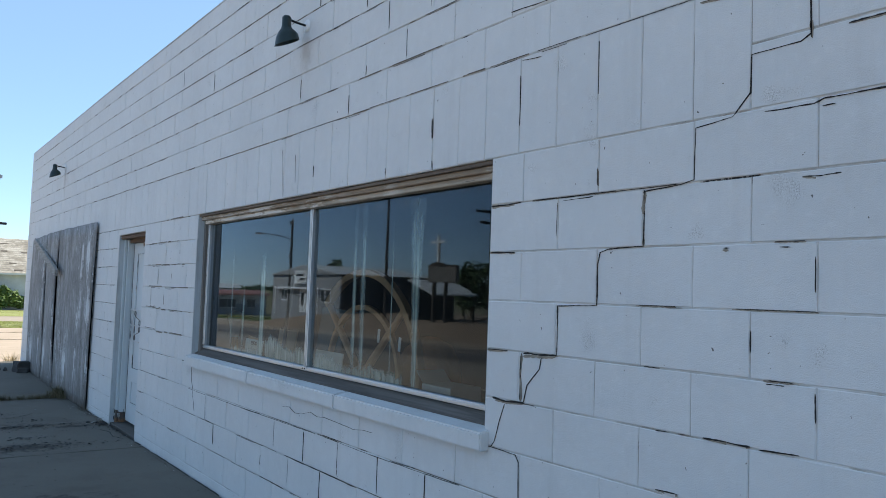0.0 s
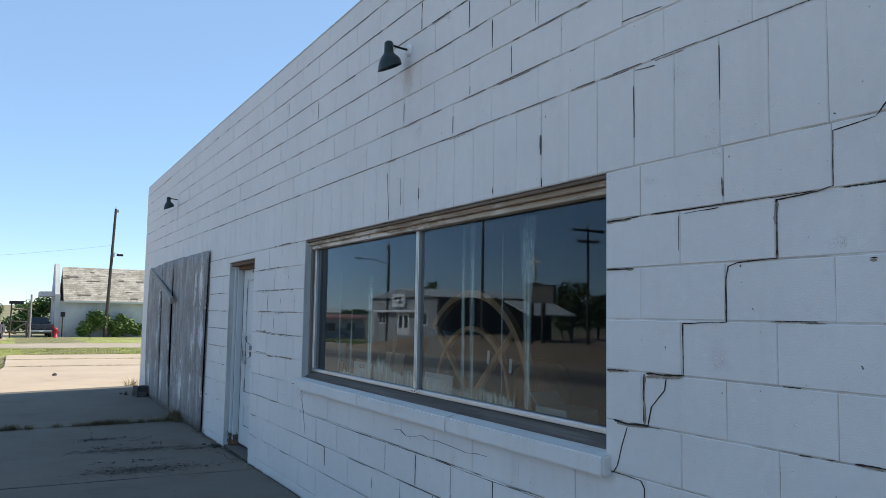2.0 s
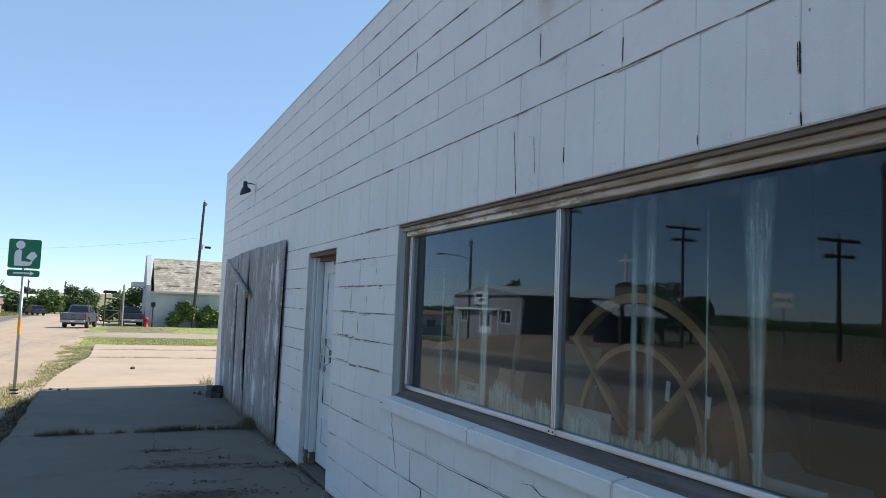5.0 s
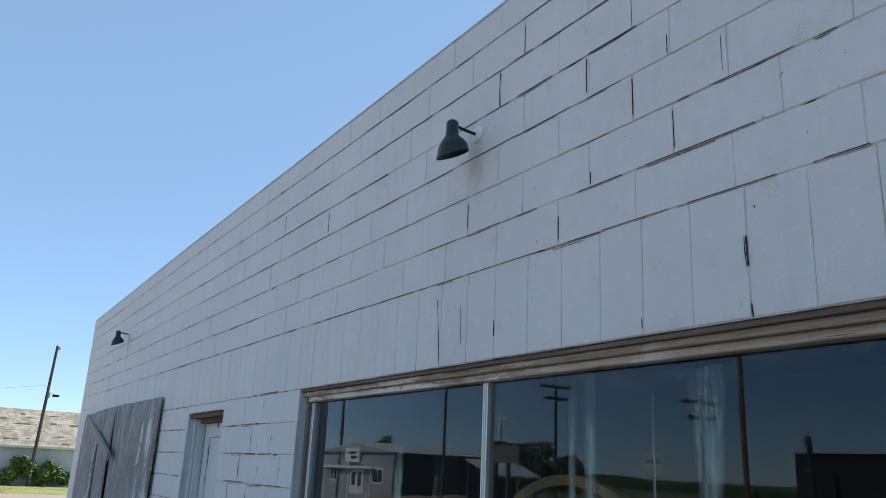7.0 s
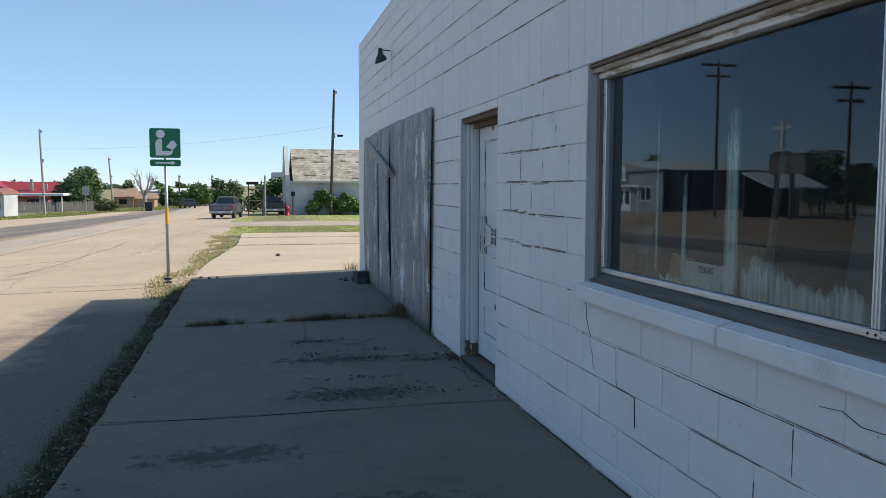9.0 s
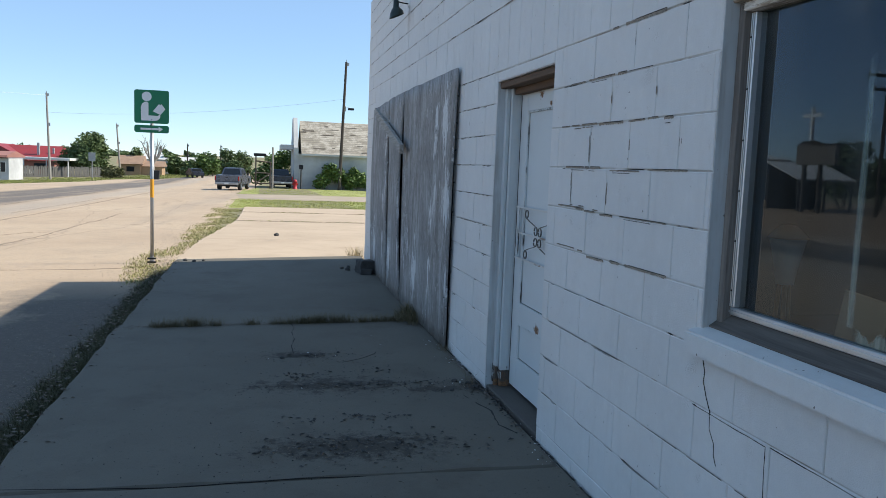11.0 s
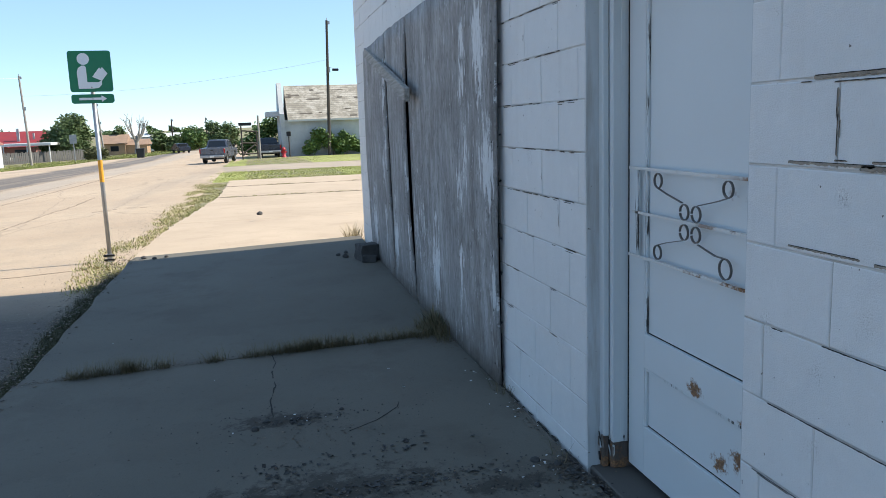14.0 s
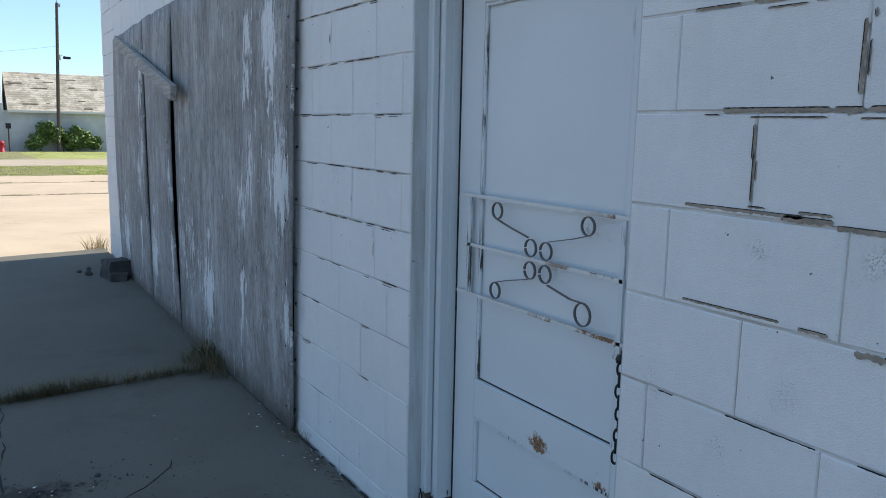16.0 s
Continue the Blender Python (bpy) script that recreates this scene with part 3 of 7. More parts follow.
    z = -0.27 - 0.005 * min(max(y, -40.0), 15.0) - 0.016 * min(max(y - 15.0, 0.0), 85.0) + 0.012 * max(min(x, 0.0), -40.0)
    far = max(0.0, math.hypot(x, y) - 200.0)
    return z + min(4.5, far * 0.011)


rnd = random.Random(7)

# ---- ground, street, walk ----


def sheet(name, xs, ys, lift, material, label, zf=ground_z):
    vs = [(x, y, zf(x, y) + lift) for y in ys for x in xs]
    n = len(xs)
    fs = [(j * n + i, j * n + i + 1, (j + 1) * n + i + 1, (j + 1) * n + i) for j in range(len(ys) - 1) for i in range(n - 1)]
    return structure(name, mesh(name, vs, fs, material), label)


def ragged(name, left, right, y0, y1, lift, material, label, step=0.25, wob=0.12, seed=3):
    """A strip along y whose two edges wander; left and right give x at y."""
    vs, fs = [], []
    k = int((y1 - y0) / step)
    for i in range(k + 1):
        y = y0 + (y1 - y0) * i / k
        for f_, s in ((left, 0), (right, 50)):
            x = f_(y) + wob * noise.noise((y * 0.9, s, seed)) * 2 + 0.4 * wob * noise.noise((y * 5.0, s, seed))
            vs.append((x, y, ground_z(x, y) + lift))
    for i in range(k):
        fs.append((2 * i, 2 * i + 1, 2 * i + 3, 2 * i + 2))
    return structure(name, mesh(name, vs, fs, material), label)


far = [-1500, -700, -400, -260, -180, -120, -80, -40, 0, 40, 80, 120, 180, 260, 400, 700, 1500]
sheet("ground", far, [-1500, -700, -400, -260, -180, -120, -80, -40, 0, 15, 40, 70, 100, 140, 180, 220, 260, 320, 400, 500, 700, 1500], 0.0, M_SOIL, "dry prairie ground with thin green grass", )


def lerp(pairs, y):
    for (a, va), (b, vb) in zip(pairs, pairs[1:]):
        if y <= b:
            return va + (vb - va) * max(0.0, (y - a)) / (b - a)
    return pairs[-1][1]


ROAD_L = [(-60, -20.0), (45, -20.5), (62, -24.0), (70, -26.0), (79, -23.8), (110, -20.2), (117, -15.4), (135, -12.0), (160, -9.0), (260, -8.0)]
ROAD_R = [(-60, -2.72), (15, -2.74), (23, -2.8), (35, -2.85), (44, -2.6), (60, -3.3), (74, -2.4), (100, -1.8), (260, -1.6)]
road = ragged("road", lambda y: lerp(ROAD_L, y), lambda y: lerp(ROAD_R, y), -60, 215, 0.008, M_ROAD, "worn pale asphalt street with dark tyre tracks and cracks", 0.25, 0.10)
sheet("side_street", [-3.2, 0, 40, 90], [46.8, 57.6], 0.006, M_DIRT, "pale dirt side street crossing behind the building")


def lot_z(x, y_):
    """The dirt lot across the street, raised to fit the camera's view of it in the window's reflection."""
    return ground_z(x, y_) + (0.75 + 0.45 * min(1.0, max(0.0, (y_ - 38.0) / 10.0))) * min(1.0, max(0.0, (-x - 20.2 - 0.35 * max(0.0, y_ - 46.0)) / 3.0)) * min(1.0, max(0.0, (59.5 - y_) / 4.5))


sheet("far_lot", [-60, -40, -30, -23.2, -20.2], [-60, -40, -20, 15, 30, 38, 48, 55, 59.5], 0.012, M_REDDIRT, "red-brown dirt lot across the street", lot_z)

M_LAWN = plain("lawn_turf", (0.30, 0.31, 0.095), 0.95, big=0.35, fine=6.0, var=0.25, bump=0.5, local=False)
for ya, yb, xa, xb in ((36.05, 46.7, -2.9, 40.0), (58.0, 80.0, -3.1, 40.0)):
    sheet("lawn", [xa, 5.0, 16.0, xb], [ya, (ya + yb) / 2, yb], 0.010, M_LAWN, "sunlit yellow-green lawn")
WALK_Z, WALK_EDGE = -0.07, -2.70
pavement = thing("pavement", (0, 0, 0), "grey concrete pavement with weeds in its joints", "pavement", kind="structure")


def walk_z(x, y_):
    """The pavement; beyond its weedy joint it rises a little towards the building corner."""
    if y_ < 8.9 - 0.09 * (x + 2.74):
        return WALK_Z - 0.002
    return WALK_Z - 0.014 + 0.085 * max(0.0, (x + 2.74) / 2.74) * (y_ - 8.6) / 4.7


def slab(x0, x1, y0, y1, z, skew0=0.0, skew1=0.0, material=None, low=-0.7, seed=0, x0b=None):
    """A poured slab with chipped, slightly wandering edges and a rounded arris."""
    r = random.Random(seed)
    ring = []
    zf = z if callable(z) else (lambda x_, y_: z)
    x0b = x0 if x0b is None else x0b
    nx, ny = max(2, int((x1 - x0) / 0.22)), max(2, int((y1 - y0) / 0.3))
    j = lambda: r.uniform(-0.012, 0.012)
    for i in range(nx):
        u = i / nx
        ring.append((x0 + (x1 - x0) * u, y0 + skew0 * (1 - u) + j()))
    for i in range(ny):
        ring.append((x1, y0 + (y1 - y0) * i / ny))
    for i in range(nx):
        u = 1 - i / nx
        ring.append((x0b + (x1 - x0b) * u, y1 + skew1 * (1 - u) + j()))
    for i in range(ny):
        u = 1 - i / ny
        ring.append((x0 + (x0b - x0) * u + j() * (1.5 if x0 == x0b else 3.0), y0 + skew0 + (y1 + skew1 - y0 - skew0) * u))
    cx, cy = sum(p[0] for p in ring) / len(ring), sum(p[1] for p in ring) / len(ring)
    inn = [(x + 0.012 * (1 if x < cx else -1), y + 0.012 * (1 if y < cy else -1)) for x, y in ring]
    bm = bmesh.new()
    a = [bm.verts.new((x, y, low)) for x, y in ring]
    b = [bm.verts.new((x, y, zf(x, y) - 0.012)) for x, y in ring]
    c = [bm.verts.new((x, y, zf(x, y))) for x, y in inn]
    n = len(ring)
    for i in range(n):
        k = (i + 1) % n
        bm.faces.new((a[i], a[k], b[k], b[i]))
        bm.faces.new((b[i], b[k], c[k], c[i]))
    bm.faces.new(c)
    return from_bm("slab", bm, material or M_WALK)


WALK_JOINTS = [-9.0, -3.4, 0.9, 5.05, 8.76, 13.35]
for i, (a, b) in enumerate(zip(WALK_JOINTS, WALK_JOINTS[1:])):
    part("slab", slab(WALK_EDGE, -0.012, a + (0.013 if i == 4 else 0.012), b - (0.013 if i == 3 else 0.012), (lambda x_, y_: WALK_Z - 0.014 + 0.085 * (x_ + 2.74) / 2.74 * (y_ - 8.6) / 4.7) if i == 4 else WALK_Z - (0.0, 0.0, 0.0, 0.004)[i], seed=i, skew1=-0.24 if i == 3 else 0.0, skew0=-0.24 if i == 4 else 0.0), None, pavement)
forecourt = thing("forecourt", (0, 0, 0), "sunlit pale tan concrete forecourt with grassy joints", "pavement", kind="structure")
FORE_Z = lambda y_: max(-0.115 - 0.026 * (y_ - 13.38), ground_z(0, y_) + 0.05)
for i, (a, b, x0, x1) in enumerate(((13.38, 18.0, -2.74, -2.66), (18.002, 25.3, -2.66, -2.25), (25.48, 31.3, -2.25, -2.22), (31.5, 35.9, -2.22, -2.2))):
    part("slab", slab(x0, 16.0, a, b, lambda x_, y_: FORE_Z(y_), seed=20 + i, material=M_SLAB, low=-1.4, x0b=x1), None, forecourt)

# ---- the block building ----
C, L, TOP, HEAD = 0.2032, 0.4064, 3.63, 2.032
SOLDIER_TOP, ROOF = HEAD + 2 * C, 3.735
Y0, Y1 = -5.6, 13.05
# upright blocks over the openings, by their joints
SOLDIERS = [-1.20, -0.99, -0.775, -0.57, -0.352, -0.133, 0.093, 0.292, 0.50, 0.709, 0.92, 1.126, 1.337, 1.546, 1.771, 1.984, 2.205, 2.422] + [2.422 + 0.2150 * i for i in range(1, 47)]
OPENINGS = [(0.036, 3.885, 0.876, HEAD), (5.455, 6.49, -0.3, 1.965), (7.62, 12.0, -0.3, 2.12)]


def course(r):
    """The height of the joint over course r, counted downwards from the window head; thinner courses over the soldier course."""
    if r >= -2:
        return HEAD - C * r
    return ROOF if r == -9 else SOLDIER_TOP + 0.1887 * (-r - 2)


def fitted_z(y_, z_):
    """Lowers the upper courses towards the far corner, to fit the roof line in the camera's view."""
    if z_ <= SOLDIER_TOP or y_ < 7.4:
        return z_
    return SOLDIER_TOP + (z_ - SOLDIER_TOP) * (1.0 - 0.032 * (y_ - 7.4) / (13.05 - 7.4))


def free_spans(y0, y1, z0, z1):
    """The parts of a course between y0 and y1 that no opening takes."""
    cuts = sorted((a, b) for a, b, lo, hi in OPENINGS if z0 + 0.06 < hi and z1 - 0.06 > lo)
    spans, at = [], y0
    for a, b in cuts:
        if a > at:
            spans.append((at, a))
        at = max(at, b)
    if at < y1:
        spans.append((at, y1))
    return spans


wall_front = thing("wall_front", (0, 0, 0), "white-painted concrete block wall, cracked and chipped", "wall", kind="structure")
bm = bmesh.new()
zcuts = [-0.8, 0.876, 1.965, HEAD, 2.12, TOP - 0.004]
for za, zb in zip(zcuts, zcuts[1:]):
    mid = (za + zb) / 2
    at = Y0
    for a, b, lo, hi in sorted(OPENINGS):
        if lo < mid < hi:
            box(bm, 0.0038, 0.20, at, a, za, zb)
            at = b
    box(bm, 0.0038, 0.20, at, Y1 - 0.005, za, zb)
part("mortar", bm, M_JOINT, wall_front, "painted mortar opened into dark gaps")

block_cache = {}


def block_mesh(w, h, depth=0.045):
    key = (round(w, 3), round(h, 3))
    if key not in block_cache:
        c, hw, hh = 0.0028, w / 2 - 0.0015, h / 2 - 0.0027
        vs = [(depth, -hw, -hh), (depth, hw, -hh), (depth, hw, hh), (depth, -hw, hh), (c, -hw, -hh), (c, hw, -hh), (c, hw, hh), (c, -hw, hh),
              (0, -hw + c, -hh + c), (0, hw - c, -hh + c), (0, hw - c, hh - c), (0, -hw + c, hh - c)]
        fs = []
        for s in (0, 4):
            fs += [(s + i, s + (i + 1) % 4, s + 4 + (i + 1) % 4, s + 4 + i) for i in range(4)]
        fs.append((8, 9, 10, 11))
        me = mesh("block", vs, [f_[::-1] for f_ in fs], M_BLOCK)
        block_cache[key] = me
    return block_cache[key]


def laid(r, p, q):
    """The length of the blocks of course r between p and q, and the place of one upright joint."""
    even = r % 2 == 0
    if r <= -3:
        return 0.4145, 0.35 if even else 0.53
    if r >= 6:
        return 0.428, 0.237 if even else 0.464
    if q < 0.2:
        return 0.415, -0.168 if even else -0.3765
    return L, 0.0555 if not even and p < 3.5 else (0.055 if even else 0.055 + C)


blocks = []     # (centre y, centre z, width, height)
for r in range(-9, 11):
    # r counts courses downwards from the window head
    z1, z0 = course(r), course(r + 1)
    soldier = (SOLDIERS[0], SOLDIERS[-1])
    for a, b in free_spans(Y0, Y1, z0, z1):
        pieces = [(a, b)]
        if r in (-1, -2):
            pieces = [(p, q) for p, q in ((a, min(b, soldier[0])), (max(a, soldier[1]), b)) if q - p > 0.03]
        for p, q in pieces:
            long_, ph = laid(r, p, q)
            k = math.ceil((p - ph) / long_ + 0.06)
            cuts = [p] + [ph + long_ * i for i in range(k, k + 80) if ph + long_ * i < q - 0.03] + [q]
            for u, v in zip(cuts, cuts[1:]):
                blocks.append(((u + v) / 2, (z0 + z1) / 2, v - u, z1 - z0))
for ya, yb in zip(SOLDIERS, SOLDIERS[1:]):
    head = 2.12 if 7.62 < (ya + yb) / 2 < 12.0 else HEAD
    blocks.append(((ya + yb) / 2, (head + SOLDIER_TOP) / 2, yb - ya, SOLDIER_TOP - head))
# the course over the doorway drops to the lintel
blocks.append((5.97, 1.998, 1.03, 0.062))

near, restv, restf = 0, [], []
for cy, cz, w, h in blocks:
    dx, tilt = rnd.uniform(-0.0015, 0.0015), rnd.uniform(-0.25, 0.25)
    if -1.75 < cy < 7.55 and 0.05 < cz < 2.43 and near < 300:
        near += 1
        ob = part("block", block_mesh(w, h), None, wall_front)
        ob.matrix_basis = pose(dx, cy, cz, tilt * 0.4, tilt, tilt * 0.5)
    else:
        me = block_mesh(w, h)
        o = len(restv)
        restv += [(v.co.x + dx, v.co.y + cy, fitted_z(v.co.y + cy, v.co.z + cz)) for v in me.vertices]
        restf += [tuple(o + i for i in p.vertices) for p in me.polygons]
ob = part("blockwork", mesh("blockwork", restv, restf, M_BLOCK), None, wall_front)
ob["kind"] = "stuff"


def seam(points, width, x, seed=1):
    """A jagged dark crack along points (y, z), as a thin solid ribbon."""
    r = random.Random(seed)
    pts = []
    for (ya, za), (yb, zb) in zip(points, points[1:]):
        n = max(2, int(math.hypot(yb - ya, zb - za) / 0.011))
        for i in range(n):
            u = i / n
            pts.append((ya + (yb - ya) * u, za + (zb - za) * u))
    pts.append(points[-1])
    bm = bmesh.new()
    rows = []
    for i, (y_, z_) in enumerate(pts):
        a, b = pts[max(0, i - 1)], pts[min(len(pts) - 1, i + 1)]
        d = Vector((b[0] - a[0], b[1] - a[1])).normalized()
        w = 0.62 * width * (0.55 + 0.6 * noise.noise((y_ * 9.0, z_ * 9.0, seed)) + r.uniform(-0.22, 0.22))
        w = max(w, 0.0007)  * (0.3 if i in (0, len(pts) - 1) else 1.0)
        ny, nz = -d.y * w, d.x * w
        jy, jz = noise.noise((y_ * 14.0, z_ * 14.0, seed + 0.5)) * width * 0.5, noise.noise((y_ * 14.0, z_ * 14.0, seed + 9.5)) * width * 0.5
        rows.append([bm.verts.new((xx, y_ + jy + s * ny, z_ + jz + s * nz)) for xx in (x, x + 0.004) for s in (-1, 1)])
    off = 0
    for a, b in zip(rows, rows[1:]):
        if off == 0 and width > 0.0079 and r.random() < 0.035:
            off = r.randint(2, 9)      # the crack closes for a hand's breadth
        if off:
            off -= 1
            continue
        bm.faces.new((a[0], a[1], b[1], b[0]))
        bm.faces.new((a[2], a[0], b[0], b[2]))
        bm.faces.new((a[1], a[3], b[3], b[1]))
    return bm


H = lambda k: HEAD - C * k if k >= -2.3 else course(int(k))
STAIR = [(-1.386, 2.43), (-1.391, 2.222), (-1.36, 2.205), (-1.202, 2.203), (-1.199, 2.084), (-1.139, 2.020), (-1.004, 2.006), (-1.001, 1.838), (-0.948, 1.826), (-0.80, 1.818), (-0.797, 1.628), (-0.64, 1.623), (-0.60, 1.612), (-0.589, 1.57), (-0.589, 1.419), (-0.388, 1.412), (-0.388, 1.222)]
CRACKS = [
    (STAIR, 0.0068), ([(-0.80, 1.82), (-0.798, 1.74)], 0.018), ([(-1.39, 2.26), (-1.392, 2.21)], 0.016), ([(-0.798, 1.66), (-0.80, 1.63)], 0.014),
    ([(-0.388, 1.222), (-0.20, 1.214)], 0.017), ([(-0.186, 1.214), (-0.182, 1.13), (-0.186, 1.03)], 0.015), ([(-0.21, 1.018), (-0.10, 1.012), (-0.01, 1.018)], 0.014),
    ([(-0.304, 1.205), (-0.295, 1.16), (-0.225, 1.09), (-0.208, 1.022)], 0.0065), ([(-0.092, 1.0), (-0.06, 0.92), (-0.034, 0.84), (-0.01, 0.812)], 0.006),
    ([(0.03, 0.812), (-0.06, 0.810), (-0.165, 0.806), (-0.185, 0.78), (-0.190, 0.62)], 0.0045),
    ([(0.509, 2.285), (0.507, 2.185)], 0.0084), ([(0.502, 2.283), (0.500, 2.187)], 0.0084), ([(0.497, 2.075), (0.494, 2.035)], 0.0075), ([(0.925, 2.09), (0.925, 2.055)], 0.008),
    ([(2.240, 2.36), (2.222, 2.20), (2.205, 2.045)], 0.0082), ([(2.040, 2.30), (2.025, 2.12)], 0.007), ([(1.774, 2.20), (1.774, 2.13)], 0.005),
    ([(-0.578, 1.925), (-0.580, 1.858)], 0.009), ([(-0.133, 2.36), (-0.135, 2.15)], 0.004), ([(-0.571, 2.40), (-0.573, 2.2)], 0.0035), ([(-0.372, 1.81), (-0.37, 1.68)], 0.0035),
    ([(2.06, 0.70), (1.96, 0.712), (1.88, 0.686), (1.80, 0.690), (1.67, 0.720), (1.58, 0.705), (1.49, 0.714), (1.31, 0.708), (1.15, 0.700), (1.05, 0.712), (0.945, 0.714)], 0.0032),
    ([(3.86, 0.79), (3.838, 0.735), (3.842, 0.70), (3.815, 0.646), (3.79, 0.61), (3.783, 0.55), (3.752, 0.51), (3.748, 0.47), (3.731, 0.44)], 0.004), ([(3.90, 0.604), (3.70, 0.60), (3.482, 0.598), (3.475, 0.44), (3.468, 0.412), (3.285, 0.405), (3.275, 0.26)], 0.0065),
    ([(3.46, 0.604), (2.9, 0.600), (2.40, 0.604)], 0.0038), ([(2.75, 0.600), (2.20, 0.602), (1.60, 0.606)], 0.0055), ([(2.176, 0.59), (2.172, 0.43)], 0.007), ([(1.748, 0.59), (1.746, 0.42)], 0.0045), ([(1.316, 0.60), (1.32, 0.46)], 0.004), ([(0.892, 0.60), (0.890, 0.42)], 0.005), ([(0.464, 0.60), (0.466, 0.42)], 0.006),
    ([(1.5, 0.606), (1.0, 0.60), (0.2, 0.606)], 0.0045), ([(2.0, 0.408), (1.3, 0.405), (1.1, 0.402)], 0.0055), ([(2.374, 0.34), (2.376, 0.28)], 0.008), ([(1.312, 0.46), (1.316, 0.425)], 0.016), ([(1.519, 0.40), (1.52, 0.22)], 0.004), ([(1.945, 0.40), (1.947, 0.25)], 0.0035), ([(2.37, 0.205), (2.0, 0.203)], 0.006),
    # torn stretches of the near courses
    ([(-1.05, 1.022), (-1.213, 1.020)], 0.011), ([(-1.24, 1.018), (-1.366, 1.022)], 0.0085), ([(-0.864, 1.016), (-0.91, 1.016)], 0.008), ([(-0.955, 1.016), (-0.987, 1.017)], 0.008), ([(-0.869, 0.823), (-0.959, 0.825)], 0.009),
    ([(-1.112, 1.612), (-1.135, 1.611)], 0.010), ([(-1.30, 1.612), (-1.335, 1.611)], 0.008), ([(-0.90, 1.421), (-0.968, 1.421)], 0.006), ([(-1.25, 2.018), (-1.40, 2.016), (-1.43, 2.026), (-1.75, 2.026)], 0.0085), ([(-1.424, 2.003), (-1.461, 2.004)], 0.008),
    ([(-1.37, 1.81), (-1.42, 1.806), (-1.48, 1.811)], 0.009), ([(-1.50, 2.222), (-1.75, 2.226)], 0.010), ([(-1.014, 2.420), (-1.139, 2.408)], 0.009), ([(-0.141, 2.422), (-0.255, 2.414)], 0.007), ([(-0.06, 2.65), (-0.29, 2.64)], 0.007),
    ([(0.03, 1.822), (-0.16, 1.828)], 0.012), ([(-0.25, 1.828), (-0.94, 1.829)], 0.0065), ([(-0.40, 1.815), (-0.56, 1.820)], 0.007), ([(0.03, 1.626), (-0.13, 1.624)], 0.011), ([(0.03, 1.217), (-0.10, 1.218)], 0.010), ([(-1.209, 1.36), (-1.209, 1.30)], 0.007), ([(-1.411, 1.20), (-1.412, 1.12)], 0.006), ([(-1.408, 1.58), (-1.409, 1.48)], 0.006), ([(-1.214, 0.86), (-1.216, 0.80)], 0.007),
    # opened upright joints of the upper courses
    ([(1.593, 3.53), (1.591, 3.46), (1.593, 3.39)], 0.0045), ([(1.776, 3.37), (1.778, 3.28), (1.776, 3.20)], 0.0045), ([(0.776, 3.09), (0.776, 3.01)], 0.0055), ([(0.760, 2.79), (0.761, 2.72), (0.758, 2.65)], 0.006), ([(0.947, 2.99), (0.945, 2.84)], 0.0035), ([(1.170, 2.69), (1.170, 2.64)], 0.0045), ([(1.357, 2.56), (1.357, 2.46)], 0.0035), ([(2.006, 2.78), (2.004, 2.66)], 0.0045), ([(1.19, 3.18), (1.19, 3.03)], 0.003), ([(0.552, 2.98), (0.55, 2.85)], 0.0035), ([(4.46, 3.35), (4.46, 3.22)], 0.004), ([(3.65, 3.16), (3.65, 3.03)], 0.004),
]
for i, (pts, w) in enumerate(CRACKS):
    part("crack", seam(pts, w * 0.58, -0.0024, i), M_CRACK, wall_front)
    if w > 0.0085:      # bare mortar where the paint has come away beside the crack
        part("bare_mortar", seam([(p, q - 0.35 * w) for p, q in pts], w * 0.95, -0.0019, i + 300), M_TANMORTAR, wall_front)



def flaked_joint(a, b, at, upright, seed, cover, h0, h1, dark=0.22, l0=0.06, l1=0.55, given=()):
    """Short torn stretches of a joint where the paint has come off: bare mortar under a thin dark upper edge that
    paints its shadow line.
    """
    r = random.Random(seed)
    # lip holds the painted shadow lines and also plain hairline cracks
    lip, bare = bmesh.new(), bmesh.new()

    def strip(bm, u0, u1, lo, hi, x):
        n = max(2, int((u1 - u0) / 0.006))
        rows = []
        for i in range(n + 1):
            u = u0 + (u1 - u0) * i / n
            end = 0.75 if i in (0, n) else 1.0
            m_ = (lo + hi) / 2
            half = (hi - lo) / 2 * end
            p, q = m_ - half * r.uniform(0.3, 1.4), m_ + half * r.uniform(0.7, 1.2)
            rows.append([bm.verts.new((x, w_, u) if upright else (x, u, fitted_z(u, w_))) for w_ in (p, q)])
        for c_, d in zip(rows, rows[1:]):
            bm.faces.new((c_[0], c_[1], d[1], d[0]))

    for u0, u1, w0, h, edge in given:      # torn stretches of their own: from, to, across, height, dark share
        h *= 0.72
        strip(bare, min(u0, u1), max(u0, u1), w0 - h / 2, w0 + h / 2, -0.0021)
        strip(lip, min(u0, u1) + 0.003, max(u0, u1) - 0.002, w0 + h * (0.5 - 0.6 * edge), w0 + h * 0.5 + 0.001, -0.0027)
    u = a + r.uniform(0.0, 0.1)
    while u < b - 0.03:
        long_ = min(r.uniform(l0, l1) * r.uniform(0.4, 1.0), b - u)
        if r.random() < cover:
            h, c_ = r.uniform(h0, h1), at + r.uniform(-0.5, 0.5) * h1
            if r.random() < 0.75:
                strip(bare, u, u + long_, c_ - h / 2, c_ + h / 2, -0.0021)
                strip(lip, u + 0.004, u + long_ * r.uniform(0.6, 1.0), c_ + h * (0.5 - dark), c_ + h * 0.5 + 0.0012, -0.0027)
            else:
                strip(lip, u, u + long_, c_ - 0.0016, c_ + 0.0016, -0.0027)
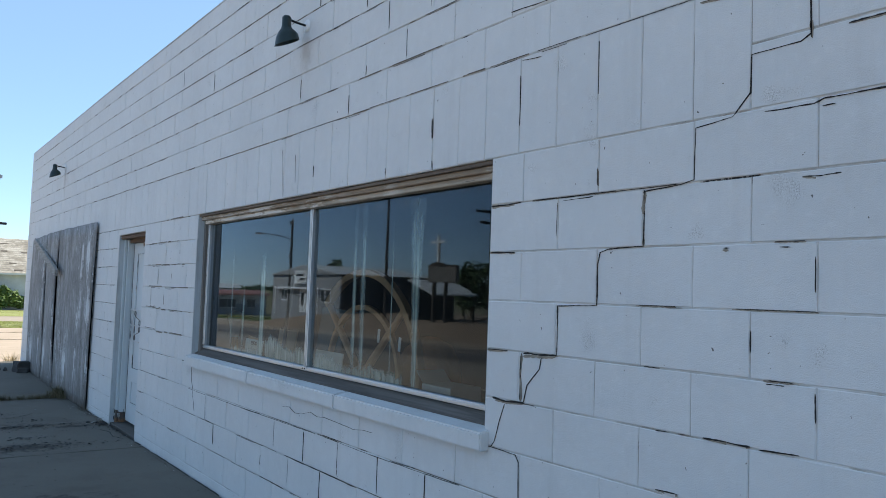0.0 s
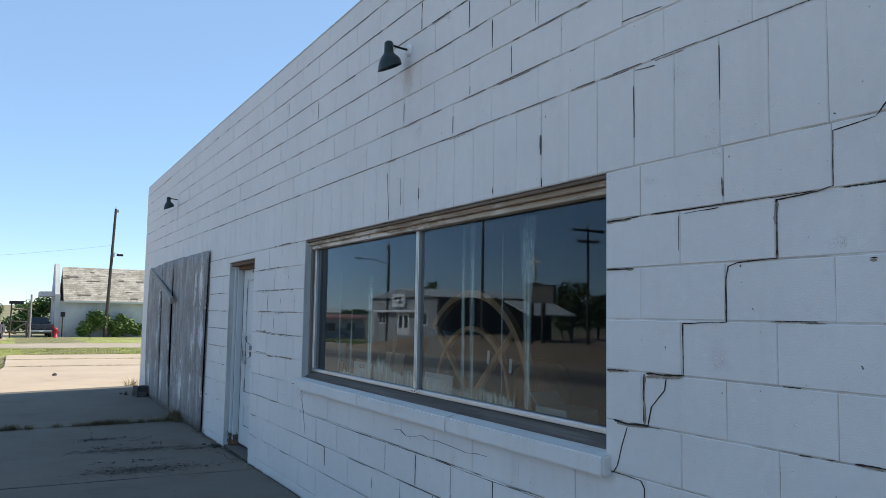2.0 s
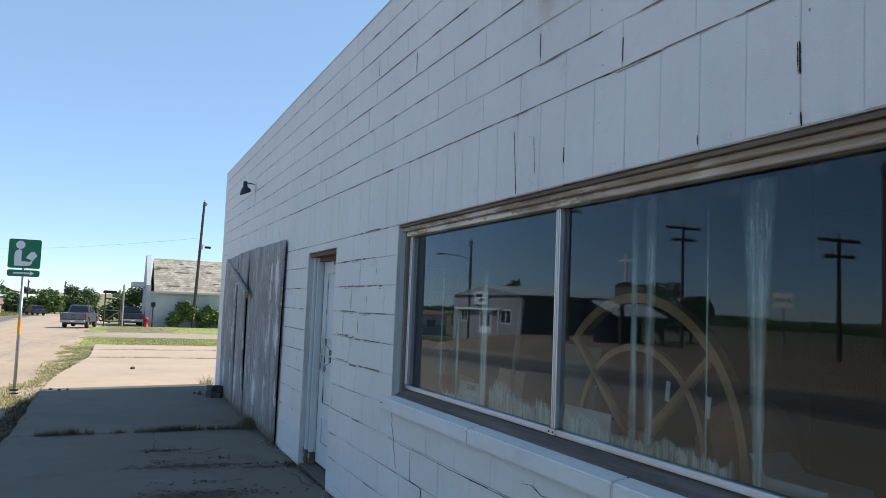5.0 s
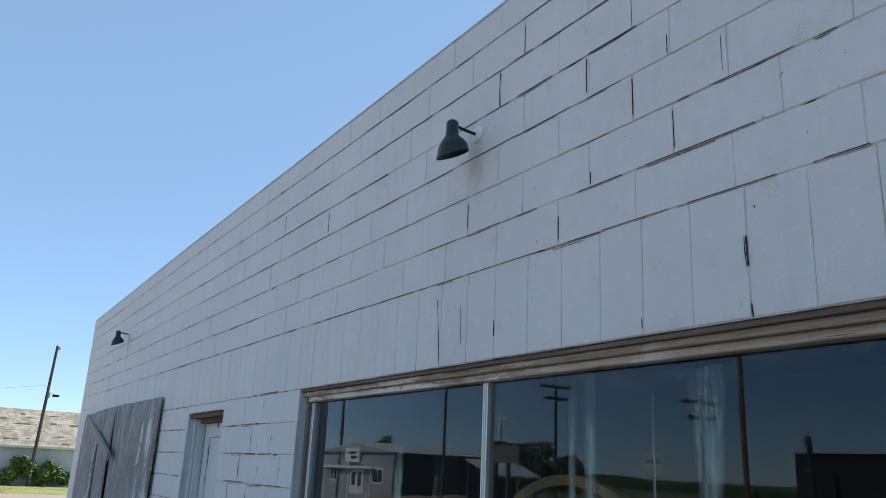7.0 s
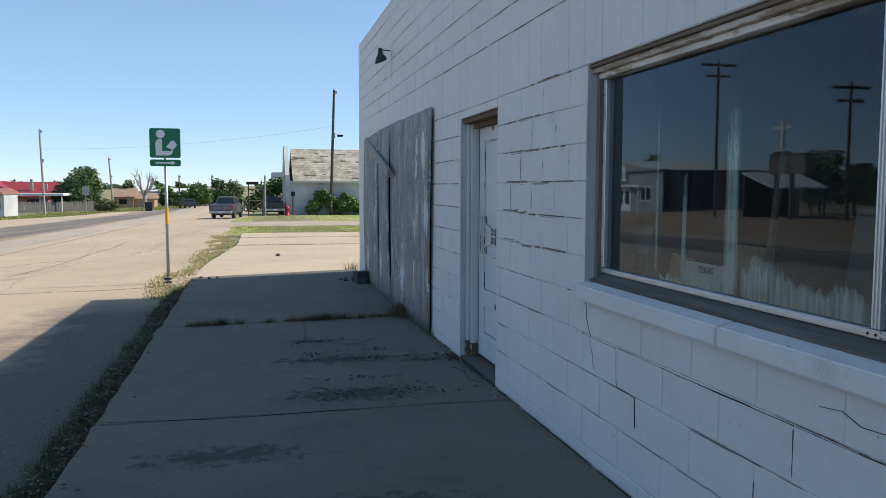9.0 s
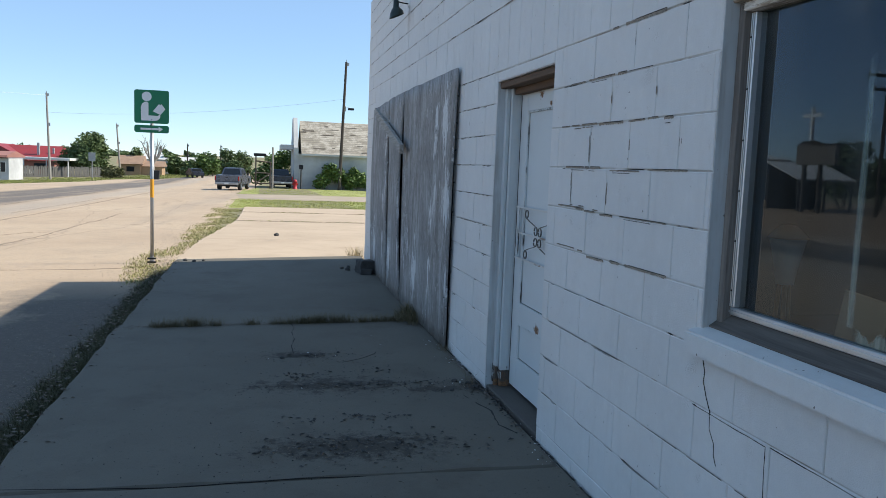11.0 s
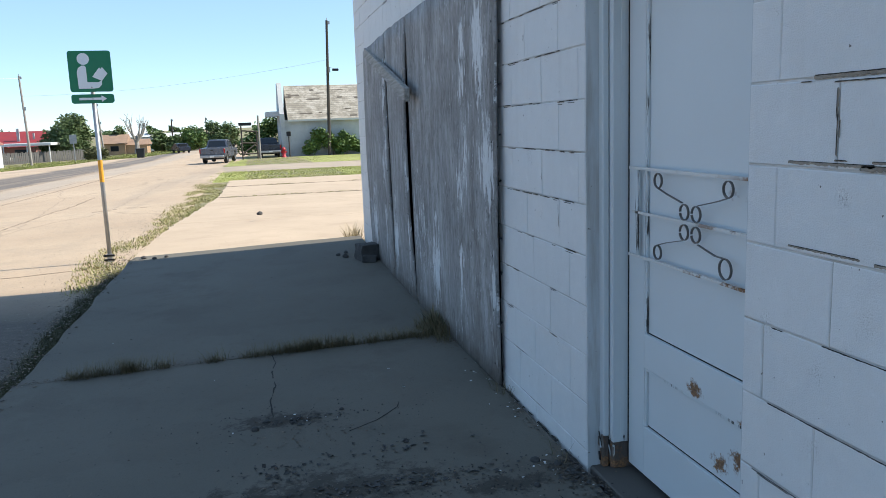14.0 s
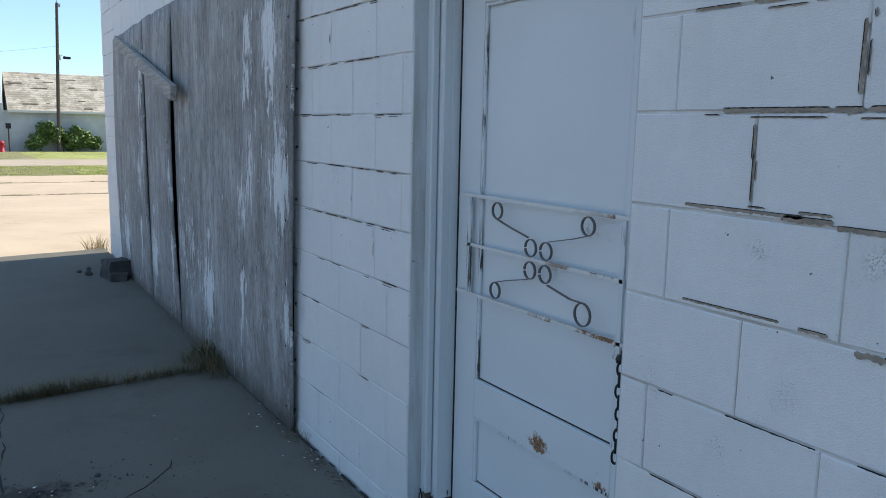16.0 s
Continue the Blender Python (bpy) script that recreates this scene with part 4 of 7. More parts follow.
            if r.random() < 0.3:
                strip(lip, u + 0.3 * long_, u + long_ * 0.9, c_ - h * 1.5 - 0.0015, c_ - h * 1.5 + 0.0012, -0.0027)
        u += long_ + r.uniform(0.005, 0.10) * (1.6 - cover)
    if bare.verts:
        part("bare_mortar", bare, M_TANMORTAR, wall_front)
    else:
        bare.free()
    if lip.verts:
        part("crack", lip, M_CRACK, wall_front)
    else:
        lip.free()


TORN = {
    1: [(5.20, 5.02, 0.002, 0.009, 0.3)],
    2: [(5.19, 5.30, 0.001, 0.008, 0.3), (5.065, 5.16, 0.001, 0.010, 0.25), (4.86, 5.04, 0.002, 0.011, 0.2), (5.045, 5.13, -0.014, 0.005, 0.4), (5.00, 5.03, -0.011, 0.007, 0.3), (4.90, 4.985, -0.012, 0.004, 0.5)],
    3: [(4.985, 5.215, 0.003, 0.013, 0.25), (4.925, 4.978, 0.001, 0.018, 0.2), (4.99, 5.15, -0.011, 0.004, 0.6), (4.80, 4.915, 0.003, 0.014, 0.25), (4.86, 4.93, -0.013, 0.004, 0.6), (5.22, 5.26, -0.006, 0.003, 0.6)],
    4: [(5.02, 5.295, 0.012, 0.010, 0.2), (4.96, 5.06, 0.008, 0.016, 0.15), (4.963, 5.03, 0.020, 0.008, 0.25), (4.835, 4.953, 0.001, 0.013, 0.2), (4.80, 4.86, 0.011, 0.007, 0.3), (5.10, 5.14, 0.021, 0.006, 0.4)],
    5: [(5.05, 5.285, 0.014, 0.007, 0.35), (4.95, 5.01, 0.010, 0.010, 0.3)],
}
for k, (a, b, q, c_) in enumerate(((3.98, 4.98, 1, 0.65), (3.95, 4.84, 2, 0.9), (4.0, 4.78, 3, 0.9), (4.1, 4.78, 4, 0.9), (4.1, 4.90, 5, 0.6), (3.95, 5.4, 0, 0.5))):
    flaked_joint(a, b, H(q) - 0.002, False, 500 + k, c_, 0.006, 0.013, given=[(u, v, H(q) + w_, h, e) for u, v, w_, h, e in TORN.get(q, ())])
for k, (y_, torn) in enumerate(((5.134, [(1.25, 1.345, 0.0, 0.005, 0.7), (1.33, 1.40, 0.002, 0.009, 0.4), (1.29, 1.33, -0.007, 0.004, 0.5)]), (4.932, [(1.45, 1.575, 0.003, 0.011, 0.2), (1.48, 1.54, -0.008, 0.004, 0.6), (1.575, 1.59, -0.012, 0.007, 0.4)]))):
    flaked_joint(0.0, 0.0, y_, True, 530 + k, 0.0, 0.006, 0.011, given=[(u, v, y_ + w_, h, e) for u, v, w_, h, e in torn])
for k, (y_, za, zb) in enumerate(((4.72, H(1.9), H(1.1)), (4.52, H(2.8), H(2.2)), (4.31, H(1.8), H(1.3)), (4.52, H(0.9), H(0.2)), (4.11, H(2.9), H(2.4)), (4.72, H(3.9), H(3.3)))):
    flaked_joint(za, zb, y_, True, 540 + k, 0.8, 0.005, 0.010, 0.35, 0.05, 0.16)
for k in range(0, 9):      # between the door and the plywood: thin broken lines
    flaked_joint(6.50, 7.50, H(k) - 0.002, False, 560 + k, 0.75 if k < 6 else 0.35, 0.003, 0.006, 0.5, 0.05, 0.22)
for k, (y_, q) in enumerate(((6.77, 1), (7.18, 1), (6.97, 2), (7.38, 0), (6.97, 4), (7.18, 3), (6.77, 5), (6.97, 6))):
    flaked_joint(H(q + 0.95), H(q + 0.1), y_, True, 580 + k, 0.45, 0.003, 0.005, 0.5, 0.05, 0.12)
for k in range(-8, -1):      # the upper courses have opened most, in long thin lines
    flaked_joint(0.9 if k < -4 else -2.2, 5.0 if k < -4 else 3.0, H(k), False, 600 + k, 0.9 if k < -4 else (0.9 if k == -2 else 0.6), 0.003, 0.006 if k != -2 else 0.0085, 0.75 if k < -4 else 0.30, 0.12, 0.7)
    flaked_joint(5.0 if k < -4 else 3.0, 7.6, H(k), False, 680 + k, 0.45, 0.003, 0.006, 0.5, 0.08, 0.5)
    flaked_joint(7.6, 12.9, H(k), False, 660 + k, 0.5, 0.004, 0.008, 0.6, 0.1, 0.6)
for k in range(1, 10):
    flaked_joint(-3.6, -0.02, H(k), False, 620 + k, 0.22, 0.003, 0.006, 0.3, 0.05, 0.35)
    if k > 6:
        flaked_joint(0.1, 5.4, H(k), False, 640 + k, 0.6, 0.0016, 0.003, 0.5, 0.08, 0.6)
    elif k > 5:
        flaked_joint(3.95, 5.4, H(k), False, 640 + k, 0.5, 0.002, 0.004, 0.5, 0.05, 0.4)

# roof edge, returns and closing walls of the building
bm = bmesh.new()
for a, b in ((Y0, 7.4), (7.402, Y1 + 0.006)):
    for v in box(bm, -0.004, 0.26, a, b, ROOF - 0.004, ROOF + 0.014, 0.005):
        v.co.z = fitted_z(v.co.y, v.co.z)
tagged(part("coping", bm, M_REVEAL, wall_front, "thin painted coping along the roof edge"))
bm = bmesh.new()
box(bm, 0.20, 9.0, Y1 - 0.20, Y1, -0.8, TOP - 0.01)
structure("wall_north", from_bm("wall_north", bm, M_STUCCO), "white-painted block end wall", "wall")
bm = bmesh.new()
box(bm, 0.20, 9.0, Y0, Y0 + 0.20, -0.8, TOP - 0.01)
structure("wall_south", from_bm("wall_south", bm, M_STUCCO), "white-painted block end wall", "wall")
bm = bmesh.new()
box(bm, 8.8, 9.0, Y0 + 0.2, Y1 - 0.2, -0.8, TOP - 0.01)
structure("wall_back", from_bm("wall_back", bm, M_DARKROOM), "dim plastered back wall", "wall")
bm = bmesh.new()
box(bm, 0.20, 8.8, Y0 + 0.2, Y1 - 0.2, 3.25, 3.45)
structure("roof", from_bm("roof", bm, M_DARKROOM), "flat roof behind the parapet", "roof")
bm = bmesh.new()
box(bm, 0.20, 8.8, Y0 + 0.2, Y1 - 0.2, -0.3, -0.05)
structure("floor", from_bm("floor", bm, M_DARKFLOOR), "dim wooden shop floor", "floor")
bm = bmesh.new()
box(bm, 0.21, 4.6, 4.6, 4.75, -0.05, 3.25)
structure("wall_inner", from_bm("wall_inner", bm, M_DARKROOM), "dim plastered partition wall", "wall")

# ---- shop window ----
window_1 = thing("window_1", (0, 0, 0), "wide two-pane shop window, dusty glass in an aluminium frame", "window", kind="structure")
WY0, WY1, WZ0, WZ1, GX, MUL = 0.036, 3.885, 0.876, HEAD, 0.105, 1.940
bm = bmesh.new()
box(bm, 0.012, 0.045, WY0, WY1, 2.012, 2.030, 0.003)
part("head_board", bm, M_HEADWOOD, window_1, "dark weathered drip board")
bm = bmesh.new()
box(bm, 0.030, 0.085, WY0, WY1, 1.985, 2.012, 0.004)
part("head_board", bm, M_TANWOOD, window_1, "bare tan weathered wood")
bm = bmesh.new()
box(bm, 0.055, 0.13, WY0 + 0.02, WY1 - 0.02, 1.955, 1.985, 0.004)
part("head_board", bm, M_PALEHEAD, window_1, "pale flaking painted wood")
for a, b in ((WY1 - 0.035, WY1 - 0.004), (WY0 + 0.004, WY0 + 0.035)):
    bm = bmesh.new()
    box(bm, 0.055, 0.19, a, b, WZ0 + 0.02, 2.0, 0.004)
    part("side_board", bm, M_GREYWOOD, window_1, "grey weathered wood")
bm = bmesh.new()
prism(bm, [(0.03, WZ0 - 0.03), (0.19, WZ0 - 0.03), (0.19, 0.938), (0.095, 0.932), (0.03, 0.890)], WY1 - WY0 - 0.008, Matrix(((1, 0, 0, 0), (0, 0, 1, WY0 + 0.004), (0, 1, 0, 0), (0, 0, 0, 1))))
part("sill_board", bm, M_SILLWOOD, window_1, "dark weathered sloping sill board")


def alu_bar(y0, y1, z0, z1):
    bm = bmesh.new()
    box(bm, GX - 0.022, GX + 0.022, y0, y1, z0, z1, 0.003)
    if z1 - z0 > 0.3:      # ridges along an upright
        w = (y1 - y0) / 5
        for k in (1, 3):
            box(bm, GX - 0.027, GX - 0.02, y0 + k * w, y0 + (k + 1) * w, z0 + 0.003, z1 - 0.003, 0.001)
    else:
        w = (z1 - z0) / 3
        box(bm, GX - 0.027, GX - 0.02, y0 + 0.003, y1 - 0.003, z0 + w, z0 + 2 * w, 0.001)
    return bm


for a, b, c_, d in ((WY1 - 0.06, WY1 - 0.036, 0.962, 1.953), (WY0 + 0.036, WY0 + 0.06, 0.962, 1.953), (MUL - 0.017, MUL + 0.017, 0.962, 1.953), (WY0 + 0.036, WY1 - 0.036, 0.934, 0.961)):
    part("frame_bar", alu_bar(a, b, c_, d), M_ALU, window_1, "dull aluminium bar")
bm = bmesh.new()
box(bm, GX - 0.031, GX - 0.022, MUL - 0.028, MUL + 0.028, 0.936, 0.962, 0.002)
part("corner_clip", bm, M_ALU, window_1)
for yy in (MUL - 0.016, MUL + 0.016):
    bm = bmesh.new()
    lathe(bm, [(0.0, 0.004), (0.004, 0.003), (0.005, 0.0)], 8, Matrix.Translation((GX - 0.031, yy, 0.949)) @ pose(0, 0, 0, 0, -90, 0))
    part("screw", bm, M_CHAIN, window_1)
for i in range(6):
    bm = bmesh.new()
    lathe(bm, [(0.0, 0.003), (0.003, 0.002), (0.004, 0.0)], 8, Matrix.Translation((GX - 0.027, WY1 - 0.048, 1.02 + 0.17 * i)) @ pose(0, 0, 0, 0, -90, 0))
    part("screw", bm, M_CHAIN, window_1)
for a, b in ((WY0 + 0.05, MUL - 0.008), (MUL + 0.008, WY1 - 0.05)):
    pane = part("pane", mesh("pane", [(GX, b, 0.955), (GX, a, 0.955), (GX, a, 1.958), (GX, b, 1.958)], [(0, 1, 2, 3)], M_GLASS), None, window_1, "dusty reflecting glass pane")
    pane.visible_shadow = False


def washed(me, uv):
    """Gives a film its coordinates across and up, one pair a vertex."""
    layer = me.uv_layers.new(name="wash")
    for k, loop in enumerate(me.loops):
        layer.data[k].uv = uv[loop.vertex_index]
    return me


def across(n, width):
    """A narrow streak fades to both sides, a wide band only at its ends."""
    return [0.5 + (i / n - 0.5) * (1.0 if width < 0.2 else max(0.0, 1 - 12 * min(i / n, 1 - i / n))) for i in range(n + 1)]


def ragged_patch(y0, y1, zlo, tops, seed, x=GX + 0.006):
    """A flat film on the glass with an uneven upper edge."""
    r = random.Random(seed)
    n = max(8, int((y1 - y0) / 0.012))
    vs, fs = [], []
    for i in range(n + 1):
        u = i / n
        yy = y0 + (y1 - y0) * u
        vs += [(x, yy, zlo), (x, yy, max(zlo + 0.004, 0.012 + lerp(tops, u) + r.uniform(-0.012, 0.014) + 0.03 * noise.noise((yy * 18.0, seed, 0.0))))]
    for i in range(n):
        fs.append((2 * i, 2 * i + 1, 2 * i + 3, 2 * i + 2))
    return washed(mesh("whitewash", vs, fs), [(u, v) for u in across(n, y1 - y0) for v in (0.0, 1.0)])


for a, b, lo, hi, wide in ((1.375, 1.425, 0.965, 1.93, 0), (1.27, 1.335, 0.965, 1.94, 0), (2.675, 2.775, 0.965, 1.69, 2), (3.05, 3.10, 0.97, 1.45, 0), (0.985, 1.0, 0.98, 1.86, 0), (3.30, 3.33, 1.0, 1.75, 0)):
    me = ragged_patch(a, b, lo, [(0.0, hi - 0.02), (0.5, hi), (1.0, hi - 0.03)], int(a * 100))
    me.materials.append((M_WASH, M_WASH2, M_WASH3)[wide])
    part("whitewash", me, None, window_1, "dried white streak on the glass")
n_, vs, fs = 30, [], []      # the broad streak that thins towards the sill
for i in range(n_ + 1):
    u = i / n_
    half = 0.024 + 0.058 * u ** 1.6
    z_ = 0.965 + 0.965 * u
    vs += [(GX + 0.006, 0.760 + 0.006 * u - half * rnd.uniform(0.97, 1.03), z_), (GX + 0.006, 0.760 + 0.006 * u + half * rnd.uniform(0.97, 1.03), z_)]
    if i:
        fs.append((2 * i - 2, 2 * i - 1, 2 * i + 1, 2 * i))
part("whitewash", washed(mesh("whitewash", vs, fs, M_WASH2), [(s_, 0.95 * i / n_) for i in range(n_ + 1) for s_ in (0.0, 1.0)]), None, window_1, "dried white streak on the glass")
for a, b, tops in ((1.985, 2.66, [(0, 1.02), (0.15, 1.06), (0.3, 1.03), (0.5, 1.05), (0.75, 1.10), (0.85, 1.12), (1, 1.04)]), (0.85, 1.90, [(0, 0.99), (0.3, 1.02), (0.6, 0.985), (0.8, 1.03), (1, 1.05)]), (2.78, 3.3, [(0, 1.0), (0.5, 0.98), (1, 0.985)])):
    me = ragged_patch(a, b, 0.963, tops, int(a * 77))
    me.materials.append(M_WASH2 if a > 1.9 and a < 2.5 else M_WASH)
    part("whitewash", me, None, window_1, "ragged band of dried whitewash")

sill = thing("window_sill", (0, 0, 0), "white-painted concrete window sill in three lengths", "sill", kind="structure")
for a, b in ((0.005, 1.30), (1.305, 2.56), (2.565, 3.915)):
    bm = bmesh.new()
    prism(bm, [(-0.048, 0.790), (0.05, 0.790), (0.05, 0.885), (0.02, 0.884), (-0.048, 0.868)], b - a, Matrix(((1, 0, 0, 0), (0, 0, 1, a), (0, 1, 0, 0), (0, 0, 0, 1))))
    bmesh.ops.bevel(bm, geom=list(bm.edges), offset=0.007, segments=2, affect="EDGES")
    part("sill_length", bm, M_SILL, sill)

# ---- doorway ----
door_1 = thing("door_1", (0, 0, 0), "white-painted storm door with scrolled iron guard, rust-stained", "door", kind="structure")
DX, DY0, DY1 = 0.15, 5.50, 6.418


def door_leaf():
    bm = bmesh.new()
    z0, z1 = -0.035, 1.885
    rails = [(DY0, DY0 + 0.125, z0, z1), (DY1 - 0.125, DY1, z0, z1), (DY0 + 0.125, DY1 - 0.125, z0, 0.165), (DY0 + 0.125, DY1 - 0.125, 0.40, 0.535), (DY0 + 0.125, DY1 - 0.125, 1.775, z1)]
    for a, b, c_, d in rails:
        box(bm, DX, DX + 0.038, a, b, c_, d, 0.002)
    return bm


part("door_leaf", door_leaf(), M_DOOR, door_1)
for c_, d in ((0.163, 0.402), (0.533, 1.777)):
    bm = bmesh.new()
    box(bm, DX + 0.014, DX + 0.026, DY0 + 0.12, DY1 - 0.12, c_, d)
    part("door_panel", bm, M_DOOR, door_1, "flat painted panel")
    bm = bmesh.new()
    for p in ((DY0 + 0.125, DY0 + 0.137, c_ + 0.002, d - 0.002), (DY1 - 0.137, DY1 - 0.125, c_ + 0.002, d - 0.002), (DY0 + 0.137, DY1 - 0.137, d - 0.014, d - 0.002)):
        box(bm, DX + 0.003, DX + 0.014, *p, 0.002)
    part("panel_bead", bm, M_BEAD, door_1, "bead with split, flaking paint")
    bm = bmesh.new()
    box(bm, DX + 0.0135, DX + 0.016, DY0 + 0.125, DY1 - 0.125, c_ + 0.001, c_ + 0.007)
    part("panel_gap", bm, M_CRACK, door_1, "dark open seam")


def flat_bar(a, b, t=0.011, d=0.006):
    """A flat iron bar between two points of the guard's plane."""
    a, b = Vector(a), Vector(b)
    u = (b - a).normalized()
    w = Vector((1, 0, 0)).cross(u) * t / 2
    bm = bmesh.new()
    vs = [bm.verts.new(p + s * w + Vector((x, 0, 0))) for x in (0, d) for p in (a, b) for s in (-1, 1)]
    for f_ in ((0, 1, 3, 2), (4, 6, 7, 5), (0, 2, 6, 4), (1, 5, 7, 3), (0, 4, 5, 1), (2, 3, 7, 6)):
        bm.faces.new([vs[i] for i in f_])
    return bm


GXI = 0.128
guard = part("door_guard", flat_bar((GXI, 6.378, 1.162), (GXI, 5.545, 1.162)), M_IRON, door_1, "white-painted scrolled iron guard")
for a, b, w_ in (((6.36, 0.997), (5.60, 0.997), 0.010), ((6.39, 0.831), (5.55, 0.831), 0.010), ((6.322, 1.155), (6.322, 0.835), 0.022), ((5.605, 1.155), (5.605, 0.805), 0.016)):
    part("guard_bar", flat_bar((GXI + 0.003, *a), (GXI + 0.003, *b), w_), M_IRON if a[1] == b[1] else M_BEAD, guard)


def ring_pts(cy, cz, r, a0, a1, n=18):
    return [(cy + r * math.cos(radians(a0 + (a1 - a0) * i / n)), cz + r * math.sin(radians(a0 + (a1 - a0) * i / n))) for i in range(n + 1)]


def ribbon(pts, w=0.008, t=0.0015):
    """Bent strip iron, w deep across the guard's plane."""
    bm = bmesh.new()
    rows = []
    for i, (y_, z_) in enumerate(pts):
        a, b = pts[max(0, i - 1)], pts[min(len(pts) - 1, i + 1)]
        d = Vector((b[0] - a[0], b[1] - a[1])).normalized()
        ny, nz = -d.y * t, d.x * t
        rows.append([bm.verts.new((GXI + 0.004 + x, y_ + s * ny, z_ + s * nz)) for x, s in ((-w / 2, -1), (w / 2, -1), (w / 2, 1), (-w / 2, 1))])
    for a, b in zip(rows, rows[1:]):
        for k in range(4):
            bm.faces.new((a[k], a[(k + 1) % 4], b[(k + 1) % 4], b[k]))
    return bm


CY, CZ = 5.952, 0.997
for sy, sz in ((1, 1), (-1, 1), (1, -1), (-1, -1)):
    inner = ring_pts(CY + sy * 0.036, CZ + sz * 0.034, 0.026, 0, 350)
    part("scroll", ribbon(inner), M_SCROLL, guard)
    ey, ez = CY + sy * (0.212 if (sy, sz) != (-1, -1) else 0.205), CZ + sz * (0.128 if (sy, sz) != (-1, -1) else 0.118)
    rr = 0.0255 if (sy, sz) != (-1, -1) else 0.032
    part("scroll", ribbon(ring_pts(ey, ez, rr, 20, 380 if rr < 0.04 else 300)), M_SCROLL, guard)
    part("scroll", ribbon([(CY + sy * 0.05, CZ + sz * 0.064), (CY + sy * 0.15, CZ + sz * 0.085), (ey + sy * 0.004, ez - sz * rr)]), M_SCROLL, guard)

chain = thing("door_chain", (0.118, 5.575, 0.80), "short black iron chain hanging by the door", "chain")
bm = bmesh.new()
lathe(bm, [(0.0, 0.012), (0.012, 0.009), (0.015, 0.0), (0.012, -0.01), (0.0, -0.013)], 10)
part("hook", bm, M_CHAIN, chain)
for i in range(9):
    bm = bmesh.new()
    h_, w_ = 0.0185, 0.0085
    pts = []
    for k in range(16):
        a = 2 * math.pi * k / 16
        pts.append((w_ * math.cos(a), h_ * math.sin(a) - 0.026 - 0.030 * i))
    pts.append(pts[0])
    ang = 0.9 if i % 2 else -0.7
    tube(bm, [(p * math.sin(ang), p * math.cos(ang) + 0.003 * math.sin(i), q) for p, q in pts], 0.0034, 6, False)
    part("link", bm, M_CHAIN, chain)

# jambs, stops, lintel and threshold
# black strip stands in for the shade between leaf and jamb
part("edge_strip", boxed(0.1485, 0.1525, 6.4175, 6.4245, -0.03, 1.88), M_CRACK, door_1, "black strip for the shade in the gap beside the leaf")
part("edge_strip", boxed(0.10, 0.19, 5.50, 6.42, 1.8852, 1.9245), M_BROWNWOOD, door_1, "rusty brown head board over the leaf")
for a, b in ((6.425, 6.488), (5.458, 5.497)):
    bm = bmesh.new()
    box(bm, 0.085, 0.20, a, b, 0.05, 1.925, 0.003)
    part("jamb", bm, M_JAMB, door_1, "white-painted wooden jamb")
    part("rotten_foot", boxed(0.088, 0.20, a + 0.002, b - 0.002, -0.062, 0.049, 0.006), M_RUST, door_1, "rotten rusty foot of the jamb")
for k, (x0, x1, a, b) in enumerate(((0.055, 0.083, 6.452, 6.4885), (0.083, 0.115, 6.436, 6.452), (0.115, 0.143, 6.424, 6.438))):
    bm = bmesh.new()
    box(bm, x0, x1, a, b, 0.07, 1.925, 0.004)
    part("stop_bead", bm, M_JAMB, door_1)
    bm = bmesh.new()
    box(bm, x0, x1, a + 0.002, b - 0.001, -0.065, 0.068, 0.006)
    part("rotten_foot", bm, M_RUST, door_1, "rotten rusty foot of the jamb")
rs_ = random.Random(17)
for k in range(22):
    w_, h_ = rs_.uniform(0.004, 0.012), rs_.uniform(0.02, 0.085)
    bm = bmesh.new()
    box(bm, -0.002, 0.002, -w_ / 2, w_ / 2, 0.0, h_, 0.0, pose(rs_.uniform(0.045, 0.14), rs_.uniform(6.415, 6.48), rs_.uniform(-0.066, 0.03), rs_.uniform(-14, 14), rs_.uniform(-12, 12), rs_.uniform(-60, 60)))
    part("splinter", bm, (M_CRACK, M_RUST, M_JAMB, M_GREYWOOD)[k % 4], door_1, "rotten splinter of the jamb foot")
bm = bmesh.new()
box(bm, 0.02, 0.20, 5.458, 6.488, 1.925, 1.962, 0.003)
part("lintel_board", bm, M_BROWNWOOD, door_1, "bare brown underside of the lintel")
bm = bmesh.new()
box(bm, 0.012, 0.30, 5.457, 6.489, -0.30, -0.062, 0.006)
part("threshold", bm, M_THRESH, door_1, "worn concrete threshold")
for a, b in ((6.486, 6.4905), (5.4545, 5.459)):
    bm = bmesh.new()
    box(bm, 0.004, 0.199, a, b, -0.07, 1.96)
    part("reveal", bm, M_REVEAL, door_1, "grey-white painted reveal")
for a, b in ((WY1 - 0.0035, WY1 + 0.001), (WY0 - 0.001, WY0 + 0.0035)):
    bm = bmesh.new()
    box(bm, 0.004, 0.199, a, b, WZ0, HEAD - 0.002)
    part("reveal", bm, M_REVEAL, window_1, "grey-white painted reveal")

# ---- plywood over the third opening ----


